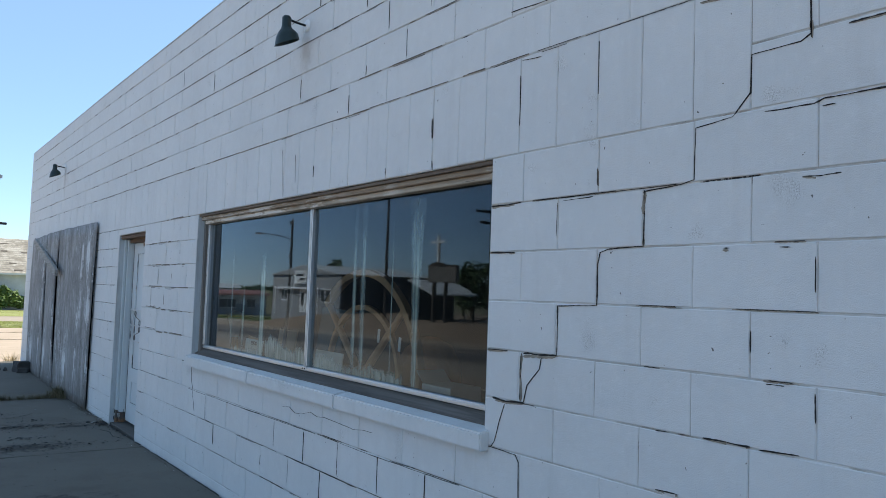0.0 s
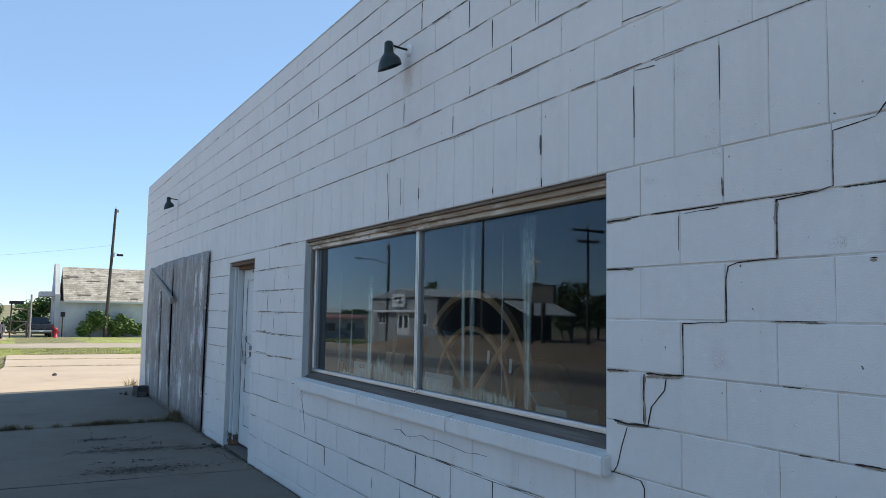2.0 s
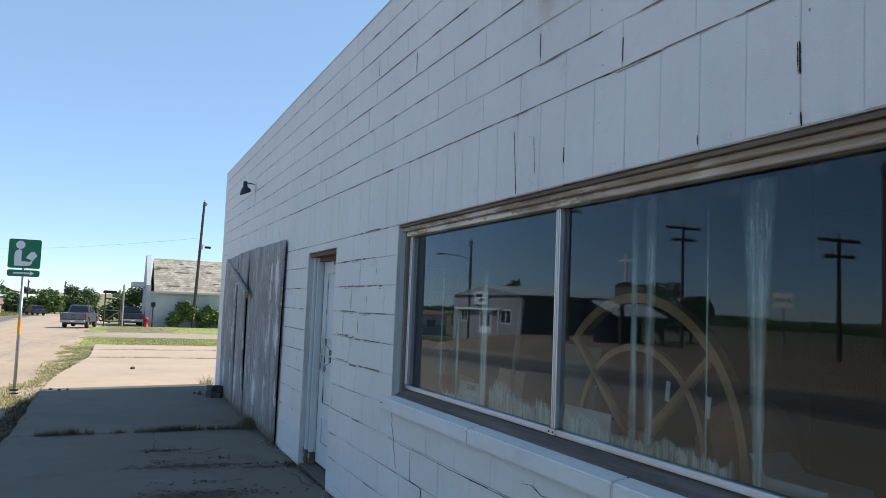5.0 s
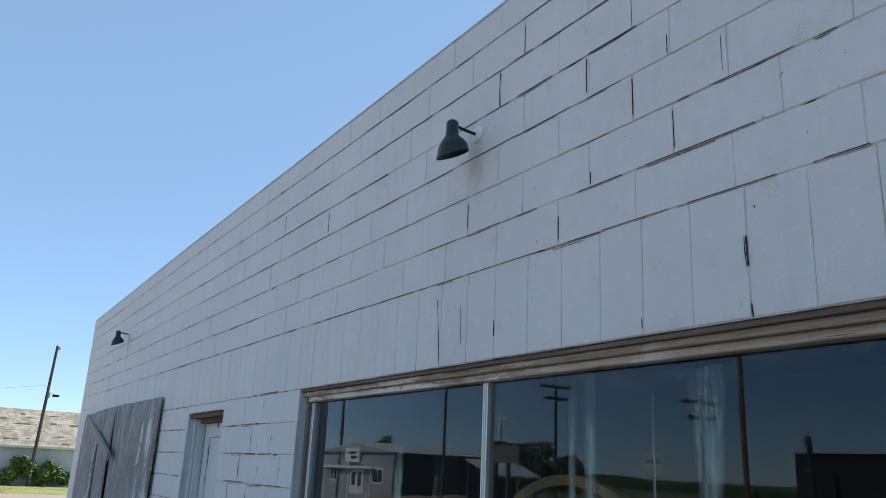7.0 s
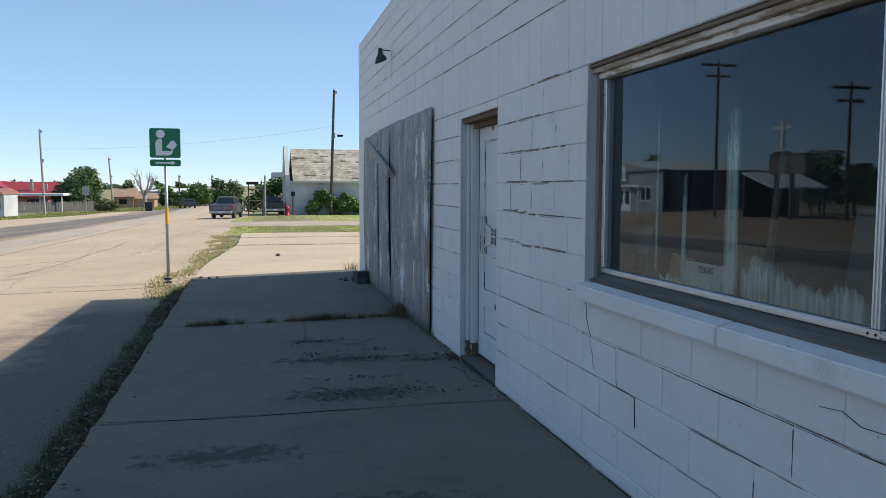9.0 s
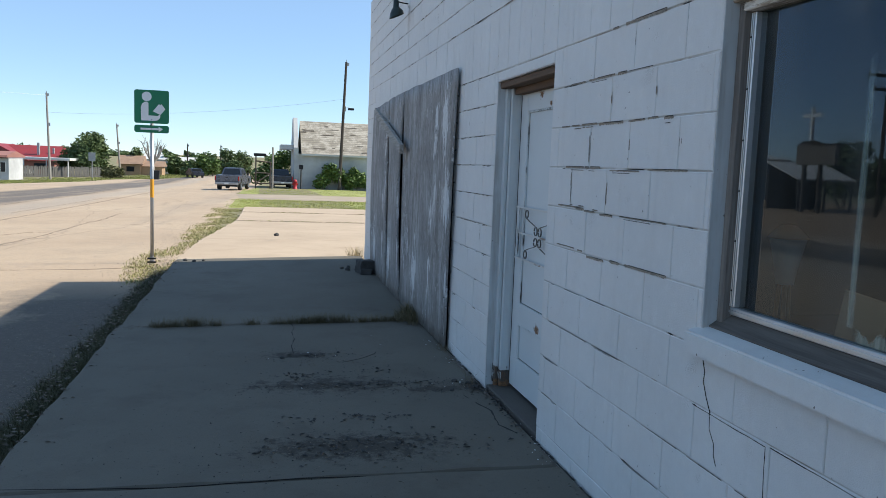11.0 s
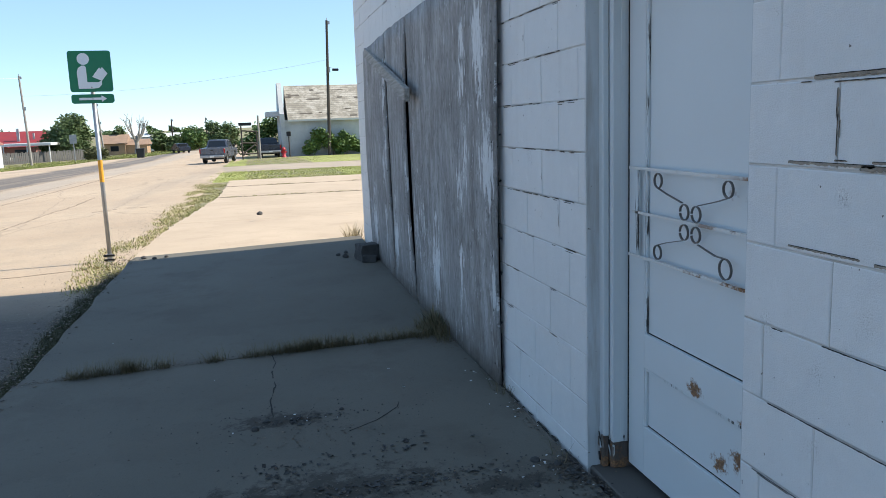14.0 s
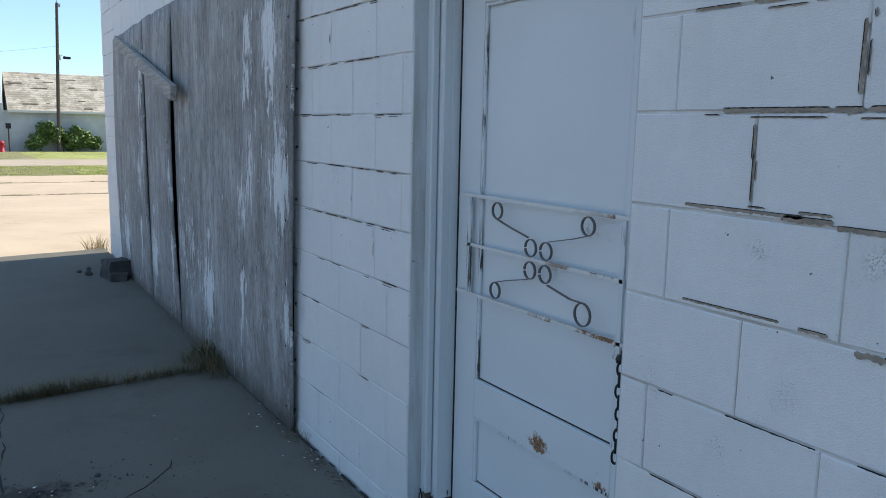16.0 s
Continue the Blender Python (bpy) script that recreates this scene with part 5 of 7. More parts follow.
def ply_sheet(name, outline, bow, label, seed):
    """A warped sheet of plywood; outline (y, z) corners: bottom far, bottom near, top near, top far."""
    (a, b, c_, d) = outline
    w = thing(name, (-0.02, (a[0] + b[0]) / 2, a[1]), label, "plywood sheet", "sheets over the opening")
    n, m_ = 10, 16
    r = random.Random(seed)
    vs, fs = [], []
    for layer in (0, 1):
        for j in range(m_ + 1):
            v = j / m_
            for i in range(n + 1):
                u = i / n
                yy = (a[0] * (1 - u) + b[0] * u) * (1 - v) + (d[0] * (1 - u) + c_[0] * u) * v
                zz = (a[1] * (1 - u) + b[1] * u) * (1 - v) + (d[1] * (1 - u) + c_[1] * u) * v
                yy += 0.010 * noise.noise((seed, v * 5, round(u))) if i in (0, n) else 0.0
                zz += (0.014 * noise.noise((seed, u * 6, round(v)))) if j in (0, m_) else 0.0
                xx = -bow(u, v) + 0.016 * layer
                vs.append((xx, yy - w.location.y, zz - w.location.z))
    s = (n + 1) * (m_ + 1)
    for j in range(m_):
        for i in range(n):
            q = (j * (n + 1) + i, j * (n + 1) + i + 1, (j + 1) * (n + 1) + i + 1, (j + 1) * (n + 1) + i)
            fs.append(q)
            fs.append(tuple(s + k for k in q[::-1]))
    edge = [(j * (n + 1), (j + 1) * (n + 1)) for j in range(m_)] + [((j + 1) * (n + 1) + n, j * (n + 1) + n) for j in range(m_)] + [(i + 1, i) for i in range(n)] + [(m_ * (n + 1) + i, m_ * (n + 1) + i + 1) for i in range(n)]
    for p, q in edge:
        fs.append((p, q, q + s, p + s))
    me = mesh("sheet", vs, fs, M_PLY, True)
    part("sheet", me, None, w)
    for k in range(7):
        zz = 0.12 + 0.30 * k
        bm = bmesh.new()
        lathe(bm, [(0.0, 0.003), (0.006, 0.002), (0.007, 0.0)], 8, Matrix.Translation((-bow(0.97, 0.05 + 0.14 * k) - 0.001, (b[0] * (1 - k / 7) + c_[0] * k / 7) + 0.05 - w.location.y, zz)) @ pose(0, 0, 0, 0, -90, 0))
        part("nail", bm, M_CHAIN, w)
    for k in range(9):
        v = 0.06 + 0.107 * k + r.uniform(-0.02, 0.02)
        yy = b[0] * (1 - v) + c_[0] * v
        zz = b[1] * (1 - v) + c_[1] * v
        part("splinter", tubed([(0.004, yy + 0.004 - w.location.y, zz - w.location.z), (-0.006, yy - 0.012 - w.location.y, zz + r.uniform(-0.004, 0.006) - w.location.z), (-0.004, yy - 0.026 - w.location.y, zz + r.uniform(-0.012, 0.006) - w.location.z)], [0.006, 0.004, 0.0015], 5), M_CHAIN, w, "dark bent nail stub")
    return w


ply_sheet("plywood_sheet", ((9.72, -0.075), (7.565, -0.062), (7.475, 2.165), (9.78, 2.175)), lambda u, v: 0.019 + 0.010 * math.sin(math.pi * min(1, max(0, v))) * (0.35 + 0.65 * abs(2 * u - 1)) * (0.4 + 0.6 * u), "large grey weathered plywood sheet with pale paint remains", 1)
ply_sheet("plywood_sheet", ((10.655, -0.08), (9.752, -0.075), (9.81, 2.17), (10.755, 2.165)), lambda u, v: 0.022 + 0.035 * math.sin(math.pi * v) * u, "narrow grey weathered plywood strip leaning over the opening", 2)
ply_sheet("plywood_sheet", ((12.06, -0.085), (10.68, -0.08), (10.78, 2.16), (12.14, 2.12)), lambda u, v: 0.020 + 0.02 * math.sin(math.pi * v), "grey weathered plywood sheet near the building corner", 3)
# near-black sheet added to stand for the unlit room behind the plywood
bm = bmesh.new()
box(bm, 0.06, 0.10, 7.63, 11.99, -0.2, 2.11)
structure("opening_backing", from_bm("opening_backing", bm, M_NEARBLACK), "added near-black sheet for the darkness behind the plywood", "boarding")
slat = thing("loose_batten", (-0.06, 11.93, 2.11), "loose grey wooden batten hanging aslant over the plywood", "batten")
bm = bmesh.new()
d = Vector((-0.09, -2.56, -0.53))
rot = d.to_track_quat("Y", "Z").to_matrix().to_4x4()
box(bm, -0.045, 0.0, 0.0, d.length, -0.07, 0.03, 0.006, rot)
part("batten", bm, weathered_wood("batten_wood", (0.42, 0.40, 0.37), (0.20, 0.19, 0.17), (40.0, 2.0, 40.0)), slat)

# ---- wall lamps ----


def barn_lamp(y_, z_):
    lamp = thing("wall_lamp", (0, y_, z_), "dark green enamel barn lamp on a short bent arm", "wall lamp", "wall lamps")
    bm = bmesh.new()
    lathe(bm, [(0.0, 0.022), (0.03, 0.020), (0.055, 0.010), (0.058, 0.0)], 20, pose(0, 0, 0, 0, -90, 0))
    part("mount", bm, M_WHITEMETAL, lamp, "round white mounting plate", True)
    bm = bmesh.new()
    tube(bm, [(-0.01, 0, 0), (-0.10, 0, 0.006), (-0.16, 0, 0.015), (-0.19, 0, 0.022), (-0.20, 0, 0.0)], 0.010, 10)
    part("arm", bm, M_CHAIN, lamp, "", True)
    tilt_ = Matrix.Translation((-0.20, 0, 0.02)) @ pose(0, 0, 0, 0, 0, 0)
    bm = bmesh.new()
    lathe(bm, [(0.0, 0.028), (0.028, 0.024), (0.040, 0.008), (0.042, -0.07), (0.050, -0.09), (0.074, -0.115), (0.094, -0.15), (0.104, -0.205), (0.107, -0.212), (0.101, -0.210), (0.090, -0.155), (0.070, -0.12), (0.04, -0.10)], 28)
    for v in bm.verts:      # the mouth is cut aslant, towards the wall
        k = min(1.0, max(0.0, (-0.06 - v.co.z) / 0.12))
        v.co.z += 0.42 * k * v.co.x
        v.co.x += 0.012 * k
    bmesh.ops.transform(bm, matrix=tilt_, verts=bm.verts)
    part("shade", bm, M_GREENLAMP, lamp, "dark green flared enamel shade", True)
    bm = bmesh.new()
    lathe(bm, [(0.0, -0.10), (0.02, -0.11), (0.03, -0.15), (0.026, -0.175), (0.0, -0.19)], 16, tilt_)
    part("bulb", bm, M_WHITEMETAL, lamp, "unlit pale bulb", True)
    for o in lamp.children:
        o.data.transform(Matrix.Scale(0.72, 4))
    return lamp


barn_lamp(1.950, 3.118)
barn_lamp(9.90, 3.10)

# ---- things behind the shop window ----
wheel = thing("wooden_wheel", (0.33, 1.66, -0.05), "large broken wooden wheel with two rims and four spokes", "wheel")
bm = bmesh.new()


def hoop(bm, cy, cz, r, t, w, a0, a1):
    """A bent square rim from one angle to another."""
    n = 48
    rows = []
    for i in range(n + 1):
        a = radians(a0 + (a1 - a0) * i / n)
        rows.append([bm.verts.new((x, cy + rr * math.cos(a), cz + rr * math.sin(a))) for x, rr in ((-w, r - t), (w, r - t), (w, r + t), (-w, r + t))])
    for a, b in zip(rows, rows[1:]):
        for k in range(4):
            bm.faces.new((a[k], a[(k + 1) % 4], b[(k + 1) % 4], b[k]))
    bm.faces.new(rows[0][::-1])
    bm.faces.new(rows[-1])


hoop(bm, 0.0, 0.965, 0.642, 0.021, 0.022, 42, 262)
part("outer_rim", bm, M_WHEEL, wheel)
bm = bmesh.new()
hoop(bm, 0.0, 0.965, 0.43, 0.015, 0.015, -6, 262)
part("inner_rim", bm, M_WHEEL, wheel)
for yy, zz in ((-0.10, 1.26), (-0.335, 1.25)):
    part("paper_tag", boxed(-0.028, -0.025, yy - 0.012, yy + 0.012, zz - 0.05, zz + 0.03, 0.0, pose(0, 0, 0, 6, 0, 0)), M_SIGNWHITE, wheel, "small white paper tag")
for a in (43, 137, 223, 317):
    d = Vector((0, math.cos(radians(a)), math.sin(radians(a))))
    part("spoke", tubed([Vector((0, 0, 0.965)) + d * 0.05, Vector((0, 0, 0.965)) + d * 0.63], [0.026, 0.02], 8), M_WHEEL, wheel)
bm = bmesh.new()
lathe(bm, [(0.0, -0.06), (0.06, -0.06), (0.075, 0.0), (0.06, 0.06), (0.0, 0.06)], 20, Matrix.Translation((0, 0, 0.965)) @ pose(0, 0, 0, 0, 90, 0))
part("hub", bm, M_WHEEL, wheel)
for yy in (-0.32, 0.32):
    part("stand_leg", boxed(-0.10, 0.10, yy - 0.03, yy + 0.03, 0.0, 0.52, 0.004), M_WHEEL, wheel)

shelf = thing("display_shelf", (0.145, 0.1, -0.05), "low dusty display shelf behind the window", "shelf")
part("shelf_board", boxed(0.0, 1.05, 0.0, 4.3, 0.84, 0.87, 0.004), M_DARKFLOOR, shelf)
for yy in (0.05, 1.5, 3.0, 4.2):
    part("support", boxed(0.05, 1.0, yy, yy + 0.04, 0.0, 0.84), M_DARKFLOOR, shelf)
SH = 0.82
plate = thing("souvenir_plate", (0.135, 3.0, SH + 0.002), "pale plate lettered TEXAS leaning on the glass", "plate")
ob = part("plate_sheet", boxed(-0.003, 0.003, -0.165, 0.165, 0.0, 0.238, 0.002), M_PLATE, plate)
ob.matrix_basis = pose(0.022, 0, 0, 0, 6, 0)


def lettering(name, words, size, m, material, parent, label=""):
    cu = bpy.data.curves.new(name, "FONT")
    cu.body, cu.size, cu.extrude, cu.align_x = words, size, 0.0012, "CENTER"
    tmp = bpy.data.objects.new(name, cu)
    me = bpy.data.meshes.new_from_object(tmp)
    bpy.data.objects.remove(tmp)
    me.materials.clear()
    me.materials.append(material)
    ob = new(name, me)
    ob.parent = parent
    ob.matrix_basis = m
    if label:
        ob["label"] = label
    return ob


FACE_STREET = Matrix(((0, 0, -1, 0), (-1, 0, 0, 0), (0, 1, 0, 0), (0, 0, 0, 1)))
lettering("lettering", "TEXAS", 0.040, pose(0.022, 0, 0, 0, 6, 0) @ Matrix.Translation((-0.005, 0, 0.196)) @ FACE_STREET, M_CHAIN, plate, "dark letters")
plate2 = thing("pale_board", (0.15, 1.835, SH + 0.002), "blank pale board leaning on the glass", "board")
ob = part("board_sheet", boxed(-0.004, 0.004, -0.18, 0.18, 0.0, 0.24, 0.002), M_PLATE, plate2)
ob.matrix_basis = pose(0.022, 0, 0, 0, 6, 0)
for (x, yy, w, h, lean, mat_, name, lab) in ((0.30, 2.80, 0.040, 0.73, 4, M_GREYWOOD, "display_lath", "pale lath leaning behind the glass"), (0.40, 2.30, 0.30, 0.50, 7, M_DIMPANEL, "cardboard_sheet", "pale blue panel leaning behind the glass"), (0.40, 3.62, 0.20, 0.22, 6, M_CARD, "cardboard_sheet", "tan box panel leaning behind the glass"), (0.50, 3.2, 0.3, 0.3, 8, M_CARD, "cardboard_sheet", "tan panel leaning behind the glass")):
    t_ = thing(name, (x, yy, SH), lab, "sheet", "sheets behind the window")
    ob = part("panel_board", boxed(-0.006, 0.006, -w / 2, w / 2, 0.0, h, 0.003), mat_, t_)
    ob.matrix_basis = pose(0, 0, 0, rnd.uniform(-6, 6), lean, rnd.uniform(-10, 10))


def bundle(at, r, h, lab):
    """A cloth-wrapped bundle of sticks standing on the shelf."""
    b = thing("cloth_bundle", at, lab, "bundle")
    bm = bmesh.new()
    lathe(bm, [(0.0, h - 0.17), (r * 0.50, h - 0.17), (r * 0.62, h - 0.11), (r * 0.9, h - 0.03), (r, h), (0.0, h)], 16)
    part("wrap", bm, M_CLOTH, b, "", True)
    bm = bmesh.new()
    lathe(bm, [(r * 1.15, h + 0.002), (r * 0.9, h + 0.02), (r * 0.45, h + 0.05), (0.0, h + 0.055)], 16)
    part("cap", bm, M_CARD, b, "", True)
    for k in range(3):
        a = 2.1 * k
        part("stick", tubed([(0.03 * math.cos(a), 0.03 * math.sin(a), 0.0), (0.018 * math.cos(a), 0.018 * math.sin(a), h - 0.16)], 0.009, 6), M_WHEEL, b)


bundle((0.42, 4.02, SH), 0.066, 0.365, "pale cloth bundle on thin wooden sticks")
sack = thing("brown_sack", (0.56, 1.27, SH), "slumped brown sack on the display shelf", "sack")
bm = bmesh.new()
lathe(bm, [(0.0, 0.0), (0.17, 0.0), (0.20, 0.09), (0.19, 0.21), (0.14, 0.31), (0.06, 0.36), (0.0, 0.365)], 20)
for v in bm.verts:
    v.co += Vector((1, 1, 0.6)) * 0.05 * noise.noise(v.co * 5)
part("sack_body", bm, plain("rusty_brown_cloth", (0.34, 0.16, 0.075), 0.9, big=6.0, var=0.35), sack, "", True)
folded = thing("green_cloth", (0.42, 1.66, SH), "folded dark green cloth", "cloth")
bm = bmesh.new()
box(bm, -0.09, 0.09, -0.24, 0.24, 0.0, 0.13, 0.035)
bmesh.ops.subdivide_edges(bm, edges=list(bm.edges), cuts=3, use_grid_fill=True)
for v in bm.verts:
    v.co.z += 0.03 * noise.noise(v.co * 9) * (v.co.z > 0.03)
part("cloth", bm, plain("green_cloth", (0.02, 0.11, 0.06), 0.95), folded)

carton = thing("grey_carton", (0.34, 0.74, SH), "open pale grey cardboard carton on the display shelf", "carton")
part("carton_body", boxed(-0.10, 0.10, -0.13, 0.13, 0.0, 0.15, 0.004), M_PLATE, carton)
ob = part("flap", boxed(-0.09, 0.09, -0.003, 0.003, 0.0, 0.09, 0.001), M_PLATE, carton)
ob.matrix_basis = pose(0, 0.128, 0.15, -50, 0, 0)

# ---- by the wall and on the walk ----
chunk = thing("concrete_chunk", (-0.15, 11.72, walk_z(-0.15, 11.72) - 0.004), "dark broken lump of concrete at the wall foot", "rubble")
for (x0, x1, y0, y1, z0, z1, tw) in ((-0.11, 0.10, -0.12, 0.10, 0.0, 0.17, 12), (-0.02, 0.12, -0.20, -0.11, 0.0, 0.07, -20)):
    bm = bmesh.new()
    box(bm, x0, x1, y0, y1, z0, z1, 0.006, pose(0, 0, 0, 0, 0, tw))
    bmesh.ops.subdivide_edges(bm, edges=[e for e in bm.edges if e.calc_length() > 0.05], cuts=4, use_grid_fill=True)
    for v in bm.verts:
        if v.co.z > z0 + 0.004:
            v.co += Vector((noise.noise(v.co * 14), noise.noise(v.co * 14 + Vector((5, 0, 0))), 0.7 * noise.noise(v.co * 14 + Vector((0, 7, 0))))) * 0.018
    part("lump", bm, M_ROCK, chunk)

for k, (x, yy, s) in enumerate(((-0.36, 11.95, 0.035), (-0.42, 12.1, 0.025), (-0.33, 12.2, 0.025), (-2.55, 13.15, 0.03), (-2.42, 13.05, 0.025), (-2.3, 13.1, 0.022), (-1.33, 7.35, 0.018), (-0.9, 7.5, 0.012), (-0.18, 6.62, 0.02), (-0.10, 6.56, 0.016), (-0.25, 6.4, 0.014), (-1.2, 17.6, 0.05))):
    s_ = thing("stone", (x, yy, walk_z(x, yy) - 0.003 if yy < 13.3 else -0.12), "small dark broken stone on the concrete", "stone", "loose stones")
    bm = bmesh.new()
    bmesh.ops.create_icosphere(bm, subdivisions=2, radius=s)
    for v in bm.verts:
        v.co *= 1 + 0.35 * noise.noise(v.co * 30 + Vector((k, 0, 0)))
        v.co.z = max(0.0, v.co.z * 0.8 + s * 0.4)
    part("stone_body", bm, M_ROCK, s_)


def blades(name, spots, material, label, seed, h0, h1, w=0.004, lean=0.5):
    """Tufts of bent blades at (x, y, z, spread, count)."""
    r = random.Random(seed)
    vs, fs = [], []
    for x, y_, z, spread, count in spots:
        for _ in range(count):
            a, b = r.uniform(0, 6.283), r.uniform(0, 6.283)
            rad = spread * math.sqrt(r.random())
            px, py = x + rad * math.cos(a), y_ + rad * math.sin(a)
            h, l = r.uniform(h0, h1), r.uniform(0.1, lean)
            dx, dy = math.cos(b), math.sin(b)
            ww = w * r.uniform(0.6, 1.3)
            o = len(vs)
            vs += [(px - dy * ww, py + dx * ww, z), (px + dy * ww, py - dx * ww, z), (px + dx * h * l * 0.4 - dy * ww * 0.8, py + dy * h * l * 0.4 + dx * ww * 0.8, z + h * 0.6), (px + dx * h * l * 0.4 + dy * ww * 0.8, py + dy * h * l * 0.4 - dx * ww * 0.8, z + h * 0.6), (px + dx * h * l, py + dy * h * l, z + h)]
            fs += [(o, o + 1, o + 3, o + 2), (o + 2, o + 3, o + 4)]
    return tagged(new(name, mesh(name, vs, fs, material)), label, "grass", kind="stuff")


r = random.Random(11)
spots = []
for i in range(260):
    u = r.random()
    x = WALK_EDGE + 0.15 + 2.5 * u
    dens = noise.noise((x * 1.7, 3.1, 0.0))
    tuft = noise.noise((x * 5.5, 9.3, 0.0))
    if tuft > 0.05 - 0.35 * u:
        spots.append((x, 8.76 - 0.24 * (1 - u) + r.uniform(-0.02, 0.02), WALK_Z - 0.04 + 0.04 * max(0.0, dens), 0.03, int(20 + 50 * max(0.0, tuft))))
for i in range(14):
    spots.append((-0.10 + r.uniform(-0.12, 0.04), 8.72 + r.uniform(-0.2, 0.25), WALK_Z - 0.01, 0.05, 60))
for i in range(10):
    spots.append((-0.06 + r.uniform(-0.03, 0.03), r.choice((7.5, 6.6, 12.4, 9.6)) + r.uniform(-0.1, 0.1), WALK_Z - 0.015, 0.03, 6))
blades("weeds", spots, M_WEED, "low dark weeds in the pavement joint", 5, 0.03, 0.115, 0.0012, 1.5)
spots = [(-0.09 + r.uniform(-0.05, 0.03), 8.9 + r.uniform(-0.22, 0.22), WALK_Z - 0.01, 0.06, 26) for i in range(9)]
blades("tall_weeds", spots, M_WEED, "dark leafy weeds at the wall foot", 15, 0.05, 0.15, 0.004, 1.1)
spots = [(-0.03 + r.uniform(-0.10, 0.02), 13.5 + r.uniform(-0.1, 0.12), -0.125, 0.09, 30) for i in range(8)]
blades("dry_weeds", spots, leafy("dry_stalks", (0.42, 0.33, 0.19), (0.55, 0.45, 0.28)), "dry tan weeds at the building corner", 6, 0.08, 0.30, 0.003, 1.4)
spots = []
for i in range(1100):
    yy = r.uniform(1.5, 13.4)
    if noise.noise((yy * 0.8, 1.0, 5.0)) > -0.25:
        spots.append((WALK_EDGE - 0.05 - 0.24 * r.random() ** 1.5, yy, ground_z(-2.7, yy) + 0.03, 0.06, 60))
blades("kerb_weeds", spots, leafy("kerb_weed_blades", (0.030, 0.038, 0.012), (0.085, 0.078, 0.03)), "weeds along the pavement edge", 7, 0.03, 0.13, 0.0016, 1.6)


def litter(name, clusters, label, seed, s0=0.004, s1=0.014, material=None):
    """Small curled flakes of leaf and dirt lying in drifts: (x, y, z, spread x, spread y, count)."""
    q = random.Random(seed)
    vs, fs = [], []
    for cx, cy, z, sx, sy, count in clusters:
        for _ in range(count):
            x, y_, s, a = q.gauss(cx, sx), q.gauss(cy, sy), q.uniform(s0, s1), q.uniform(0, 6.283)
            if x > -0.02 and not 5.47 < y_ < 6.42:
                x = -0.03 - abs(x) * 0.5
            dx, dy = s * math.cos(a), s * math.sin(a)
            if -2.7 < x < -0.01 and y_ < 13.3:
                z = walk_z(x, y_)
            o = len(vs)
            vs += [(x - dx, y_ - dy, z + 0.001), (x + dy * 0.5, y_ - dx * 0.5, z + s * q.uniform(0.0, 0.5)), (x + dx, y_ + dy, z + 0.002), (x - dy * 0.5, y_ + dx * 0.5, z + s * q.uniform(0.1, 0.6))]
            fs.append((o, o + 1, o + 2, o + 3))
    return tagged(new(name, mesh(name, vs, fs, material or M_LITTER)), label, "litter", kind="stuff")


WZ = WALK_Z - 0.002
drifts = [(-0.08, 6.50, WZ, 0.05, 0.08, 420), (-0.03, 6.30, WZ, 0.04, 0.2, 200), (0.07, 6.40, -0.061, 0.03, 0.03, 160), (-0.9, 6.55, WZ, 0.35, 0.10, 300), (-1.15, 7.2, WZ, 0.2, 0.08, 120), (-1.0, 5.4, WZ, 0.35, 0.14, 260), (-1.3, 4.4, WZ, 0.5, 0.3, 200), (-1.4, 7.0, WZ, 0.8, 1.0, 160), (-1.4, 3.0, WZ, 0.7, 0.8, 200), (-0.05, 4.5, WZ, 0.02, 0.8, 380), (-0.05, 2.5, WZ, 0.02, 1.0, 300), (-0.05, 7.2, WZ, 0.02, 0.45, 260), (-0.09, 8.7, WZ - 0.004, 0.06, 0.2, 420), (-0.06, 10.2, WZ - 0.012, 0.02, 1.0, 160), (-1.2, 11.0, WZ - 0.012, 0.8, 1.2, 90)]
drifts += [(-2.55 + 0.125 * i, 8.535 + 0.0115 * i, WZ - 0.006, 0.06, 0.022, 60) for i in range(20)]
litter("leaf_litter", drifts, "dry brown leaf litter and crumbs on the pavement", 41, 0.003, 0.011)
litter("dark_crumbs", [(-0.85, 6.60, WZ, 0.30, 0.03, 150), (-1.22, 6.85, WZ, 0.07, 0.05, 50), (-0.75, 6.95, WZ, 0.15, 0.05, 50), (-1.1, 7.42, WZ, 0.12, 0.03, 60), (-0.95, 5.9, WZ, 0.18, 0.05, 70), (-0.9, 5.45, WZ, 0.3, 0.1, 200), (-0.06, 6.48, WZ, 0.04, 0.06, 120), (-0.04, 6.0, WZ, 0.015, 0.3, 60)], "dark crumbs of broken concrete and dirt on the pavement", 43, 0.006, 0.02, M_ROCK)
litter("paint_flakes", [(-0.12, 6.5, WZ, 0.08, 0.1, 26), (-0.07, 7.3, WZ, 0.04, 0.4, 22), (-1.1, 7.42, WZ, 0.15, 0.04, 8), (-0.06, 4.6, WZ, 0.03, 0.7, 26), (-0.8, 7.8, WZ, 0.8, 0.8, 10)], "small white flakes of fallen paint", 44, 0.004, 0.011, M_WHITEMETAL)
drifts = [(-2.80, 1.5 + 0.25 * i, ground_z(-2.8, 1.5 + 0.25 * i) + 0.008, 0.09, 0.2, 50) for i in range(48)]
litter("edge_dirt", drifts, "dark leaf dirt along the pavement edge", 42, 0.006, 0.02)
